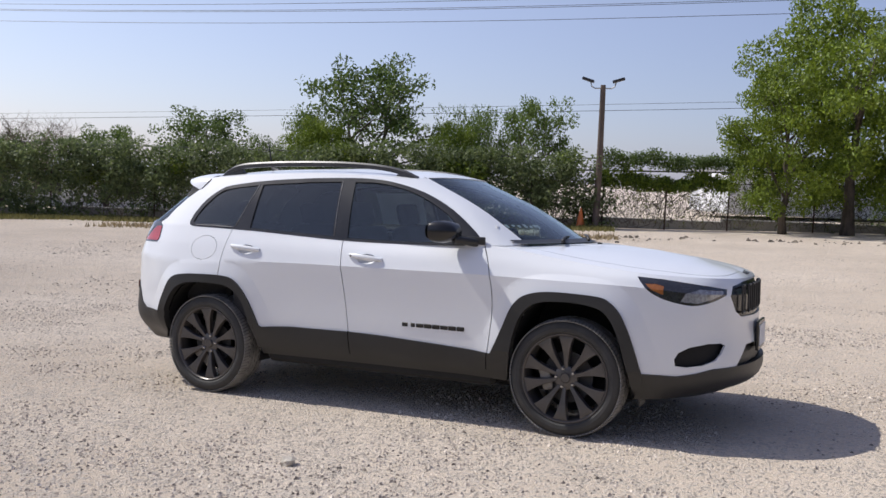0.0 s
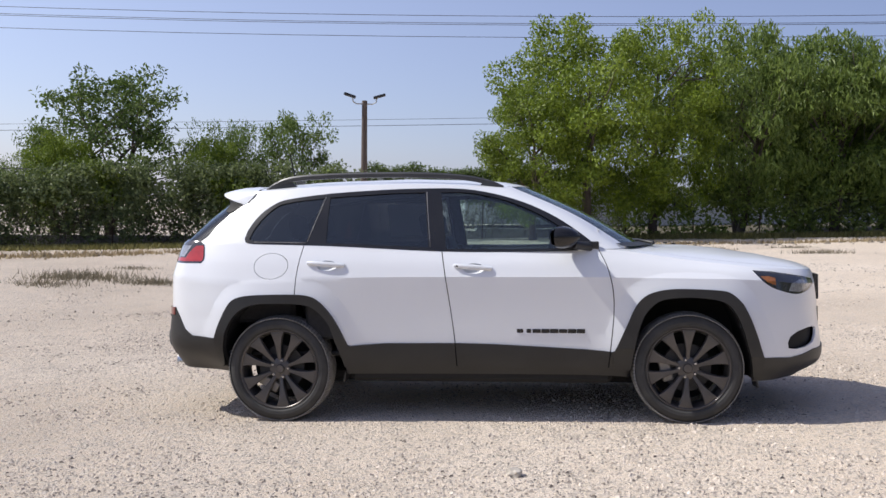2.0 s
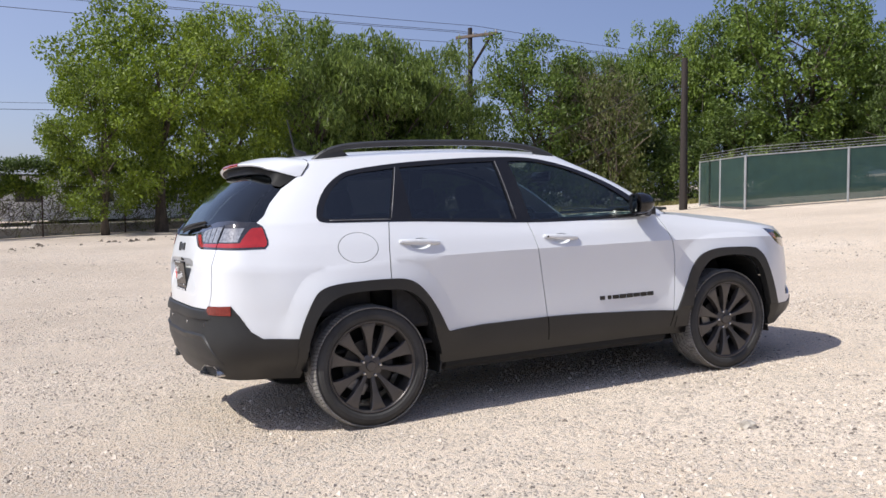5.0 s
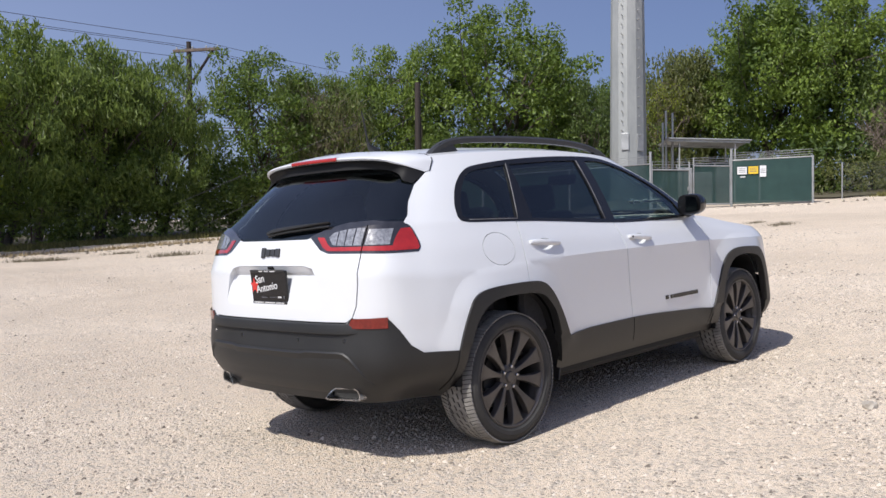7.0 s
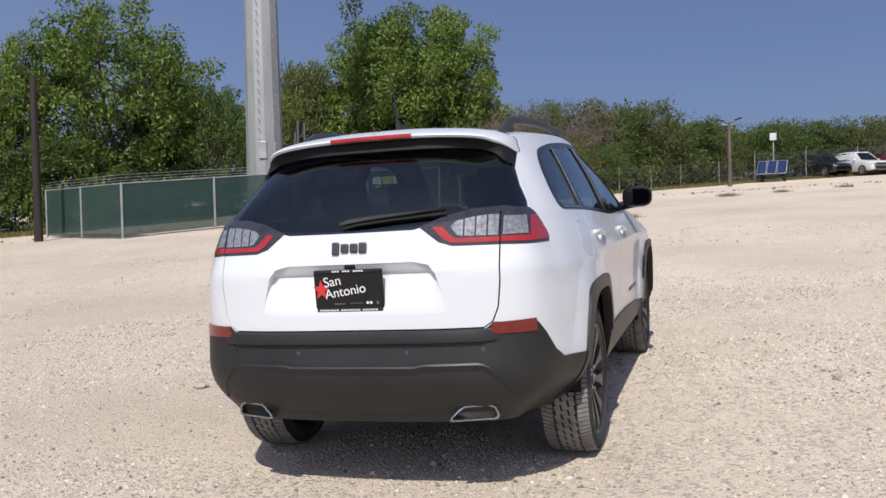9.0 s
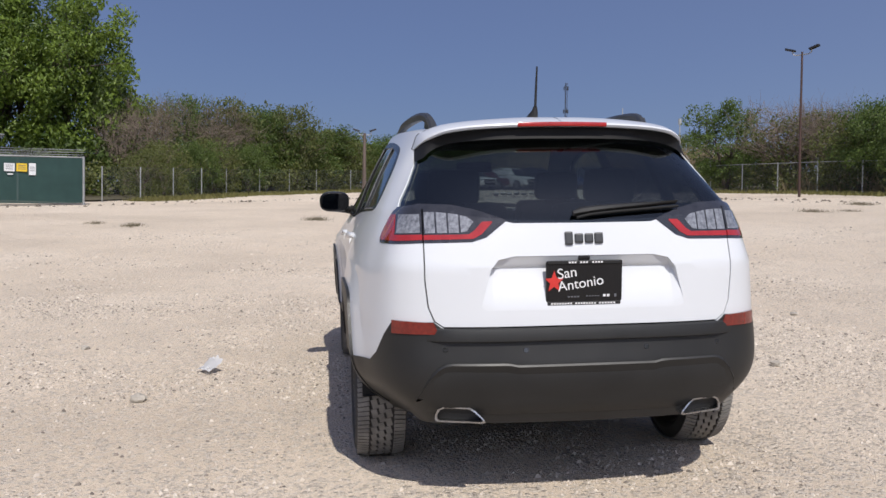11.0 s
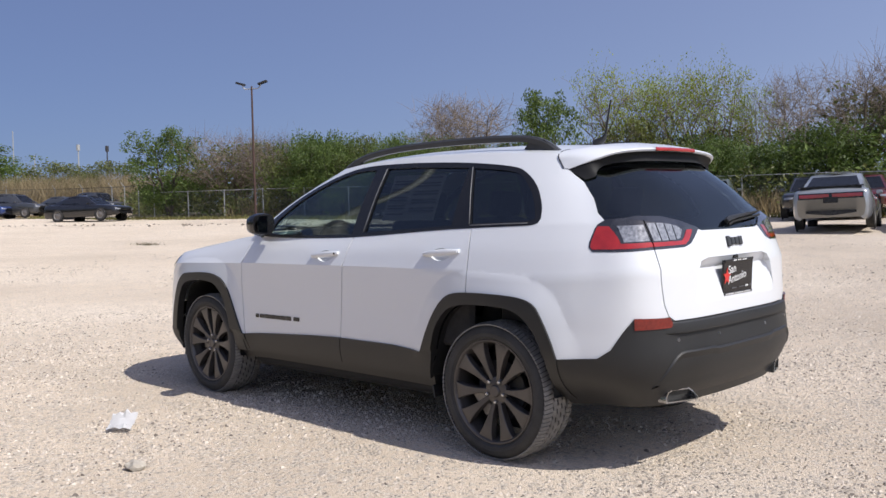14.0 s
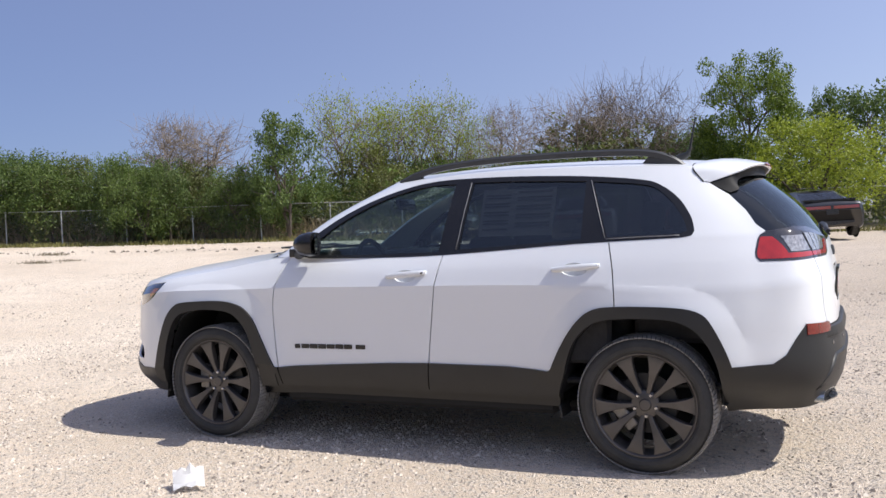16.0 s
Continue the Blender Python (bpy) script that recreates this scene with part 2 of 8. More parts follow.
def lathe(bm, profile, axis="z", seg=32, closed=False, m=None):
    """Turns a profile of (radius, height) about an axis."""
    m = m or Matrix()
    rings = []
    for r, h in profile:
        ring = []
        for k in range(seg):
            t = 2 * math.pi * k / seg
            c, s = r * math.cos(t), r * math.sin(t)
            p = {"z": (c, s, h), "y": (c, h, s), "x": (h, c, s)}[axis]
            ring.append(bm.verts.new(m @ Vector(p)))
        rings.append(ring)
    pairs = list(zip(rings, rings[1:])) + ([(rings[-1], rings[0])] if closed else [])
    for r0, r1 in pairs:
        for k in range(seg):
            f = (r0[k], r0[(k + 1) % seg], r1[(k + 1) % seg], r1[k])
            bm.faces.new(f if axis != "y" else tuple(reversed(f)))
    return bm


def prism(bm, poly, depth, m=None):
    """A flat outline (x, y) given depth along z."""
    m = m or Matrix()
    a = [bm.verts.new(m @ Vector((x, y, 0))) for x, y in poly]
    b = [bm.verts.new(m @ Vector((x, y, depth))) for x, y in poly]
    n = len(poly)
    bm.faces.new(list(reversed(a)))
    bm.faces.new(b)
    for k in range(n):
        bm.faces.new((a[k], a[(k + 1) % n], b[(k + 1) % n], b[k]))
    return bm


# the lot's gradient by compass direction (degrees, metres up for each metre out)
GRADE = [(-75, 0.0562), (-54, 0.0667), (-33, 0.0673), (-12, 0.0605), (9, 0.0545), (30, 0.0470), (51, 0.0227), (72, 0.0104), (93, 0.0025), (114, -0.0058), (135, -0.0139), (180, -0.022), (235, 0.012)]


def rise(x, y):
    """The lie of the land: a tilted shelf under the car, and long gentle slopes out to the verges."""
    r = math.hypot(x, y)
    shelf = 0.0409 * x + -0.0257 * y
    if r < 6.0:
        return shelf
    out = float(np.interp(math.degrees(math.atan2(y, x)), [a for a, _ in GRADE], [k for _, k in GRADE], period=360)) * min(r, 110.0)
    w = min(1.0, (r - 6.0) / 12.0)
    w = w * w * (3 - 2 * w)
    return shelf * (1 - w) + out * w
# ---- ground ----
def make_ground():
    bm = bmesh.new()
    xs = sorted({*np.round(np.linspace(-14, 14, 57), 3), *np.round(np.linspace(-80, 80, 81), 3), *(-2500, -1200, -600, -300, -150, 150, 300, 600, 1200, 2500)})
    vs = {}
    for x in xs:
        for y in xs:
            w = 0.035 * noise.noise((x * .35, y * .35, 0)) * min(1, max(0, (math.hypot(x, y) - 4) / 6)) if abs(x) < 90 and abs(y) < 90 else 0
            vs[x, y] = bm.verts.new((x, y, rise(x, y) + w))
    for a, b in zip(xs, xs[1:]):
        for c, d in zip(xs, xs[1:]):
            bm.faces.new((vs[a, c], vs[b, c], vs[b, d], vs[a, d]))
    return tagged(part("ground", bm, M["ground"], None, "", True), "pale crushed limestone gravel lot with dusty worn patches", "ground", kind="structure")


make_ground()
# ---- trees, shrubs, grass ----
def mesh_obj(name, verts, faces, material, parent=None, label=""):
    me = bpy.data.meshes.new(name)
    me.from_pydata(verts, [], faces)
    me.materials.append(material)
    ob = new(name, me)
    if parent is not None:
        ob.parent = parent
    if label:
        ob["label"] = label
    return ob


def leaf_cloud(rng, centres, spread, count, size, droop=0.0, narrow=0.5):
    """Many small leaves round the clump centres: each a bent rhombus of two triangles."""
    c = np.asarray(centres)[rng.integers(0, len(centres), count)]
    sp = np.asarray(spread)
    off = rng.normal(0, 1, (count, 3))
    off *= (rng.random((count, 1)) ** (1 / 3)) / np.linalg.norm(off, axis=1, keepdims=True)
    p = c + off * sp * 1.25
    a = rng.normal(0, 1, (count, 3)) + (0, 0, -droop)
    a /= np.linalg.norm(a, axis=1, keepdims=True)
    n = rng.normal(0, .55, (count, 3)) + off / (np.linalg.norm(off, axis=1, keepdims=True) + 1e-9) * 1.1 + (0, 0, .45)
    b = np.cross(n, a)
    b /= np.linalg.norm(b, axis=1, keepdims=True) + 1e-9
    s = size * (.6 + .8 * rng.random((count, 1)))
    lift = np.cross(a, b) * s * .12
    v = np.stack([p - a * s * .5, p + b * s * narrow * .5 + lift, p + a * s * .5, p - b * s * narrow * .5 + lift], 1).reshape(-1, 3)
    f = np.arange(4 * count).reshape(-1, 4)
    return v, f


def make_tree(name, label, seed, h, r, base, leaf, count, size=.2, clumps=110, spread=.55, stems=1, droop=0.0, twigs=0, flat=1.0, leafless=False, gaps=.5, bark="bark", cat="tree", narrow=.5):
    """A tree: tapered trunk and limbs, and a crown of leaf clumps along a lumpy outline with gaps."""
    rng = np.random.default_rng(seed)
    bm, bt = bmesh.new(), bmesh.new()
    ends = []
    tr = .028 * h + .02
    mid_z = base + (h - base) * .45
    for s_ in range(stems):
        a = 2 * math.pi * s_ / max(1, stems) + rng.random()
        lean = (.0 if stems == 1 else .28) * r
        top = Vector((lean * math.cos(a) * 1.6, lean * math.sin(a) * 1.6, h * (.80 + .1 * rng.random())))
        pts = []
        for k in range(7):
            q = k / 6
            pts.append(Vector((top.x * q ** 1.3, top.y * q ** 1.3, top.z * q)) + Vector(rng.normal(0, .035 * r * (q > 0), 3)) * (1 if 0 < k else 0))
        rad = [tr * (1.25 if k == 0 else 1) * (1 - .86 * k / 6) / stems ** .4 for k in range(7)]
        tube(bm, pts, rad, 7)
        limbs = 13 if leafless else 9
        for j in range(limbs):
            q = .22 + .72 * (j + rng.random() * .7) / limbs
            k = min(5, int(q * 6))
            st = pts[k].lerp(pts[k + 1], q * 6 - k)
            b = rng.random() * 2 * math.pi
            zz = st.z + (h - st.z) * (.25 + .5 * rng.random())
            zz = max(base + .1 * h, zz)
            env = max(.15, 1 - ((zz - mid_z) / (h - mid_z if zz > mid_z else mid_z - base + .8)) ** 2) ** .5
            en = Vector((r * env * math.cos(b) * (.75 + .3 * rng.random()), r * env * math.sin(b) * (.75 + .3 * rng.random()), zz))
            m1 = st.lerp(en, .5) + Vector((0, 0, .10 * r))
            rr = rad[k] * .55
            tube(bm, [st, m1, en], [rr, rr * .62, rr * .22], 5)
            ends.append(en)
            for _ in range(5 if leafless else 3):
                s2 = st.lerp(en, .35 + .6 * rng.random()) + Vector((0, 0, .06 * r))
                e2 = s2 + Vector(rng.normal(0, .26 * r, 3)) + Vector((0, 0, .12 * r))
                e2.z = max(base, min(h, e2.z))
                tube(bm, [s2, s2.lerp(e2, .5) + Vector(rng.normal(0, .03 * r, 3)), e2], [rr * .32, rr * .2, rr * .08], 4, cap=False)
                ends.append(e2)
                for _ in range(twigs):
                    s3 = s2.lerp(e2, .2 + .8 * rng.random())
                    e3 = s3 + Vector(rng.normal(0, .13 * r, 3)) + Vector((0, 0, .07 * r))
                    tube(bt, [s3, s3.lerp(e3, .5) + Vector(rng.normal(0, .02 * r, 3)), e3], [.011, .008, .004], 3, cap=False)
                    ends.append(e3)
    root = tagged(empty(name), label, cat)
    part("trunk", bm, M[bark], root, "", True)
    if twigs:
        part("twig_spray", bt, M[bark], root)["kind"] = "stuff"
    else:
        bt.free()
    if count:
        cs = []
        while len(cs) < clumps:
            d = rng.normal(0, 1, 3)
            d /= np.linalg.norm(d)
            lump = 1 + .30 * noise.noise(Vector(d * 1.7) + Vector((seed * 3.1, 0, 0))) + .16 * noise.noise(Vector(d * 4.3) + Vector((0, seed * 1.7, 0)))
            q = (.52 + .48 * rng.random() ** .45) * lump
            z = mid_z + d[2] * q * ((h - mid_z) if d[2] > 0 else (mid_z - base))
            p = np.array([d[0] * q * r, d[1] * q * r * flat, min(z, h + .25)])
            if noise.noise(Vector(p * .55) + Vector((seed, 7, 0))) > -gaps:
                cs.append(p)
        cs = np.array([*cs, *[tuple(e) for e in ends]])
        v, f = leaf_cloud(rng, cs, (spread, spread, spread * .75), count, size, droop, narrow)
        mesh_obj("crown", v.tolist(), f.tolist(), M[leaf], root)
    return root


KINDS = {
    "broad": make_tree("tree", "full green broadleaf tree at the gravel lot's edge", 11, 8.4, 4.6, 1.0, "leaf", 30000, .17, 135, .56, gaps=.42),
    "broad_b": make_tree("tree", "tall dense green tree behind the wire fence", 12, 8.6, 4.0, .5, "leaf_deep", 17000, .21, 105, .56, stems=2, gaps=.40),
    "weep": make_tree("tree", "green tree with drooping leafy branch ends", 13, 8.2, 4.2, .9, "leaf_weep", 16000, .28, 115, .60, stems=2, droop=1.6, narrow=.3, gaps=.45),
    "dark": make_tree("tree", "dark green tree with a ragged crown", 14, 6.2, 2.9, .6, "leaf_dark", 9000, .19, 80, .46, stems=2, gaps=.25),
    "shrub": make_tree("shrub", "dense green shrub along the wire fence", 15, 4.4, 2.6, .5, "leaf_dark", 12000, .135, 90, .46, stems=3, gaps=.4, cat="shrub"),
    "shrub_olive": make_tree("shrub", "dull olive scrub beside the fence", 16, 4.2, 2.7, .0, "leaf_olive", 5200, .18, 75, .50, stems=3, twigs=0, gaps=.3, bark="twig", cat="shrub"),
    "lime": make_tree("tree", "thin spring-green tree showing pale bare limbs", 17, 6.0, 3.3, .7, "leaf_lime", 4200, .12, 26, .40, stems=2, twigs=6, gaps=.05, bark="twig"),
    "lime_full": make_tree("tree", "bright yellow-green bushy tree", 18, 5.0, 2.6, .3, "leaf_lime", 15000, .12, 80, .45, stems=2, gaps=.4),
    "bare": make_tree("tree", "leafless brown tree with a haze of twigs", 19, 6.6, 4.4, .6, None, 0, stems=3, twigs=8, leafless=True, bark="twig"),
    "bare_b": make_tree("tree", "leafless grey tree behind the shrubs", 20, 6.0, 3.2, .8, None, 0, stems=2, twigs=9, leafless=True, bark="twig"),
}
SIZES = {"broad": (8.4, 4.6), "broad_b": (8.6, 4.0), "weep": (8.2, 4.2), "dark": (6.2, 2.9), "shrub": (4.4, 2.6), "shrub_olive": (4.2, 2.7), "lime": (6.0, 3.3), "lime_full": (5.0, 2.6), "bare": (6.6, 4.4), "bare_b": (6.0, 3.2)}
plain = {}                                                   # the first of each kind is the source of the copies


def plant(*grove):
    """Sets trees of a grove: kind, place, height, radius."""
    for kind, x, y, h, r in grove:
        hh, rr = SIZES[kind]
        m_ = Matrix.Translation((x, y, rise(x, y) - .04)) @ Matrix.Rotation(random.uniform(0, 6.28), 4, "Z") @ Matrix.Diagonal((r / rr * .95, r / rr * .95, h / hh * .93, 1))
        if kind in plain:
            copy_thing(KINDS[kind], m_)
        else:
            plain[kind] = m_


# north side, behind the vine-grown fence
plant(("bare_b", -30.0, 21.6, 4.1, 2.1), ("dark", -31.6, 21.3, 3.6, 2.0), ("dark", -28.0, 23.8, 3.9, 2.1), ("dark", -23.7, 25.2, 4.7, 2.3), ("shrub", -20.9, 26.2, 3.5, 1.2), ("dark", -16.0, 26.0, 6.7, 2.9), ("shrub", -17.5, 24.5, 4.5, 1.3), ("shrub", -11.6, 27.0, 4.7, 1.5), ("dark", -9.6, 28.2, 5.2, 1.6), ("dark", -34.4, 20.8, 3.4, 2.4))
# the big trees to the north-east
plant(("broad", 2.1, 29.2, 8.6, 4.2), ("broad", 4.9, 31.5, 9.1, 3.4), ("broad", 0.0, 28.2, 6.2, 2.6), ("weep", 8.8, 33.4, 9.0, 4.0), ("weep", 12.9, 33.9, 8.8, 3.6), ("weep", 15.9, 33.8, 8.2, 2.5), ("broad_b", 21.3, 33.4, 8.9, 3.4), ("weep", 24.5, 32.6, 8.0, 2.6), ("broad_b", 12.4, 35.5, 8.9, 3.4))
# north-east, behind the old pole
plant(("bare", 23.6, 32.0, 7.3, 2.5), ("shrub_olive", 23.8, 30.6, 6.6, 2.1), ("broad_b", 29.1, 32.5, 9.8, 2.9), ("broad_b", 34.0, 28.8, 11.6, 5.0), ("dark", 35.4, 23.7, 7.0, 1.7), ("broad_b", 32.5, 31.9, 10.5, 3.1), ("broad_b", 24.0, 34.2, 8.0, 2.3), ("dark", 26.9, 33.1, 8.3, 2.3), ("broad_b", 37.3, 27.9, 9.9, 2.7))
# behind the mast compound
plant(("shrub_olive", 43.6, 23.8, 8.7, 2.6), ("shrub_olive", 44.7, 23.9, 8.5, 2.9), ("lime", 42.4, 23.9, 7.3, 2.2), ("broad_b", 46.9, 19.1, 11.1, 4.3), ("broad_b", 47.2, 15.5, 12.0, 4.6), ("broad_b", 48.5, 17.8, 12.4, 5.0), ("dark", 46.6, 22.3, 8.4, 2.3), ("dark", 47.9, 13.4, 7.3, 2.2))
# the far scrub
plant(("shrub_olive", 46.0, 23.5, 8.8, 2.6), ("shrub_olive", 52.3, 12.5, 6.1, 2.9), ("shrub", 53.9, 10.1, 6.4, 2.2), ("shrub_olive", 55.4, 7.5, 6.1, 2.8), ("dark", 57.8, 5.1, 5.6, 2.4), ("shrub_olive", 58.0, 2.8, 5.9, 2.4), ("bare", 53.2, 8.5, 5.9, 3.6), ("bare", 47.5, 10.8, 5.6, 2.6), ("bare_b", 45.2, 11.6, 4.7, 2.2), ("shrub_olive", 40.9, 9.9, 2.5, 1.4), ("shrub_olive", 43.4, 9.3, 3.0, 1.6), ("shrub", 47.0, 8.2, 3.2, 1.5), ("shrub_olive", 49.4, 7.4, 3.4, 1.9), ("shrub", 52.0, 5.6, 3.3, 1.6), ("shrub_olive", 57.9, 7.2, 5.6, 2.6), ("dark", 60.1, 4.7, 6.3, 2.2), ("dark", 64.2, 1.0, 5.0, 3.4), ("shrub_olive", 64.1, -1.1, 4.6, 2.3), ("dark", 64.4, 1.6, 4.8, 2.6), ("shrub", 66.0, -4.9, 4.6, 3.2), ("dark", 67.7, -8.2, 4.5, 2.7), ("shrub_olive", 69.0, -12.1, 4.2, 3.1))
# far side, east
plant(("dark", 82.8, -24.1, 6.2, 5.6), ("dark", 87.4, -22.6, 5.1, 3.8), ("shrub_olive", 72.6, -16.2, 4.3, 3.8), ("shrub_olive", 69.3, -26.0, 4.1, 3.8), ("shrub_olive", 63.1, -27.7, 4.1, 2.9))
# south-east and south
plant(("dark", 44.5, -22.5, 5.4, 2.4), ("bare", 41.0, -24.5, 5.0, 3.4), ("bare", 38.1, -25.3, 4.7, 2.4), ("shrub_olive", 41.5, -25.6, 4.2, 3.7), ("shrub", 35.0, -26.2, 4.6, 2.3), ("shrub_olive", 32.1, -26.7, 4.1, 2.0), ("shrub", 27.7, -25.6, 4.1, 1.5), ("shrub", 25.0, -25.6, 3.7, 1.4), ("shrub", 31.9, -25.4, 3.9, 1.8), ("shrub_olive", 35.9, -25.0, 3.9, 2.1), ("shrub", 25.7, -24.8, 3.4, 1.6), ("shrub", 22.3, -26.8, 3.3, 1.6), ("shrub_olive", 24.6, -27.4, 3.6, 1.8))
# along the southern fence
plant(("shrub", 33.6, -25.3, 4.3, 2.4), ("shrub", 28.8, -26.3, 3.9, 1.8), ("shrub_olive", 31.2, -25.9, 3.5, 1.8), ("shrub", 27.0, -27.0, 3.1, 2.1), ("shrub_olive", 24.5, -27.4, 2.9, 1.5), ("bare_b", 25.7, -28.4, 5.8, 3.2), ("bare_b", 27.2, -29.0, 6.0, 2.3), ("dark", 19.4, -26.5, 5.5, 1.7), ("shrub", 23.4, -28.3, 2.7, 1.6), ("shrub", 33.0, -26.2, 3.8, 2.0), ("shrub", 28.5, -27.3, 3.6, 1.7), ("shrub_olive", 22.1, -29.3, 2.9, 1.9), ("shrub", 19.9, -29.0, 2.5, 1.8), ("shrub", 18.3, -30.0, 2.7, 1.6), ("shrub_olive", 16.1, -30.3, 3.2, 1.9), ("shrub", 14.1, -30.7, 3.3, 1.8), ("shrub", 12.0, -31.1, 2.9, 1.9), ("lime", 18.8, -30.7, 6.8, 2.1), ("lime", 16.5, -32.8, 6.6, 2.3), ("lime", 15.2, -34.1, 6.7, 2.0), ("lime", 13.9, -34.7, 5.8, 1.3), ("lime", 18.4, -32.8, 6.5, 2.2), ("bare_b", 13.8, -38.1, 6.5, 2.1), ("shrub_olive", 18.3, -31.1, 4.2, 2.1), ("shrub", 17.0, -33.1, 3.7, 1.8), ("shrub_olive", 15.6, -35.0, 3.9, 2.1))
# the bare trees and the bright one beside them
plant(("bare", 8.9, -33.9, 6.2, 3.5), ("bare", 6.2, -35.6, 6.8, 3.3), ("shrub_olive", 7.8, -36.3, 5.0, 3.9), ("shrub", 10.0, -32.6, 3.6, 2.3), ("broad", 1.3, -33.4, 7.1, 2.6), ("lime_full", -1.0, -30.5, 4.3, 2.8), ("dark", -1.4, -40.5, 6.5, 1.0), ("dark", -3.4, -40.5, 6.5, 2.8), ("shrub", 2.7, -34.2, 4.2, 1.8), ("dark", 4.8, -36.9, 4.6, 2.1))
# shaded filling and what lies outside the view
plant(("dark", 31.0, 29.5, 5.0, 3.2), ("dark", 35.5, 27.8, 5.0, 3.2), ("broad_b", 42.5, 28.5, 7.6, 4.2), ("dark", 39.8, 25.6, 5.6, 3.2), ("shrub", 24.0, 33.6, 4.4, 2.8), ("shrub", 20.0, 34.6, 4.0, 2.6), ("shrub", 28.3, 31.8, 4.2, 2.6), ("weep", 12.5, 39.5, 7.6, 4.5), ("weep", 16.8, 39.5, 7.4, 4.0))
plant(("dark", 58.2, 5.6, 4.6, 3.4), ("shrub", 60.4, 2.8, 4.2, 3.2), ("dark", 63.4, 6.4, 5.0, 3.6), ("shrub", 66, 3.6, 4.6, 3.6), ("broad_b", 70, -.5, 4.4, 4.4), ("broad_b", 71, -5.5, 4.2, 4.4), ("dark", 72, -9.5, 3.8, 4.2), ("dark", 100, -3, 5.2, 6.5), ("dark", 98, -17, 4.6, 6.0), ("shrub", 92, -35, 3.6, 6.0))
plant(("shrub", .6, -31.2, 2.9, 1.8), ("shrub", -8.2, -33.6, 3.6, 2.4), ("dark", -13, -37, 6.4, 4), ("dark", -19, -36, 7, 4.4), ("dark", -27, -33, 8, 5), ("dark", -36, -27, 7.4, 5), ("dark", -44, -18, 8, 5.4), ("dark", -47, -6, 6.4, 4.4), ("dark", -43, 5, 7, 4.6), ("dark", -35, 12.0, 5, 3), ("broad", -16.3, 23.4, 4.0, 1.7), ("broad", -11.6, 25.2, 3.9, 1.4))
for kind, m_ in plain.items():
    KINDS[kind].matrix_basis = m_


def ribbon_leaves(name, label, cat, path, width, z0, z1, count, leaf, seed, size=.16, clump=.35, per=3.0, gap=.2, kind=""):
    """Foliage that hangs along a line: vines over wire, a hedge on a fence."""
    rng = np.random.default_rng(seed)
    cs = []
    L = 0
    for (xa, ya), (xb, yb) in zip(path, path[1:]):
        n_ = max(2, int(math.hypot(xb - xa, yb - ya) * per))
        for k in range(n_):
            q = (k + rng.random()) / n_
            x, y = xa + (xb - xa) * q, ya + (yb - ya) * q
            zt = z1 + .45 * noise.noise((x * .45, y * .45, seed)) + .25 * noise.noise((x * 1.4, y * 1.4, seed))
            for _ in range(4):
                z = z0 + (zt - z0) * rng.random() ** .75
                if noise.noise((x * .9, z * 1.3, seed + 3)) > -gap:
                    cs.append((x + rng.normal(0, width), y + rng.normal(0, width), rise(x, y) + z))
    v, f = leaf_cloud(rng, cs, (clump, clump, clump * .8), count, size)
    return tagged(mesh_obj(name, v.tolist(), f.tolist(), M[leaf]), label, cat, kind=kind)


NORTH = [(-44, 7.5), (-34, 12.6), (-24.2, 17.5), (-17.6, 21.0), (-10.9, 24.2), (-6.2, 26.8)]
ribbon_leaves("hedge", "dark vine-smothered hedge along the wire fence", "hedge", NORTH[1:], .30, .12, 2.70, 64000, "leaf_dusty", 5, .145, .36, 8.0, .60, "stuff")
ribbon_leaves("hedge", "bright green shoots over the dark hedge", "hedge", NORTH[2:], .2, 1.1, 2.3, 5200, "leaf", 6, .14, .4, .5, .0, "stuff")
NORTH_E = [(-6.2, 26.8), (-2.0, 28.9), (3.8, 31.4)]
ribbon_leaves("vine", "leafy vine trailing along overhead wires", "vine", NORTH_E, .12, 2.25, 2.80, 12000, "leaf_dark", 7, .105, .2, 9.0, .6, "stuff")
ribbon_leaves("vine", "sunlit green vine on top of the fence", "vine", NORTH_E[:2], .14, 1.50, 2.05, 9000, "leaf", 8, .11, .2, 8.0, .6, "stuff")
ribbon_leaves("vine", "sparse dry vine stems hanging on the fence", "vine", NORTH_E, .1, .1, 1.7, 5000, "leaf_olive", 9, .075, .25, 8.0, .3, "stuff")


def tangle(name, label, path, count, z0, z1, seed):
    """Bare vine stems woven over the fence wire."""
    rng = np.random.default_rng(seed)
    bm = bmesh.new()
    for _ in range(count):
        k = rng.integers(0, len(path) - 1)
        q = rng.random()
        x, y = path[k][0] + (path[k + 1][0] - path[k][0]) * q, path[k][1] + (path[k + 1][1] - path[k][1]) * q
        z = z0 + (z1 - z0) * rng.random() * .5
        pts = [Vector((x, y, z))]
        for _ in range(5):
            pts.append(pts[-1] + Vector((rng.normal(0, .16), rng.normal(0, .08), rng.normal(.14, .12))))
        for p in pts:
            p.z = rise(p.x, p.y) + min(max(p.z, .02), z1)
        tube(bm, pts, [.012, .011, .010, .009, .007, .004], 3, cap=False)
    return tagged(part(name, bm, M["bark"], None), label, "vine", kind="stuff")


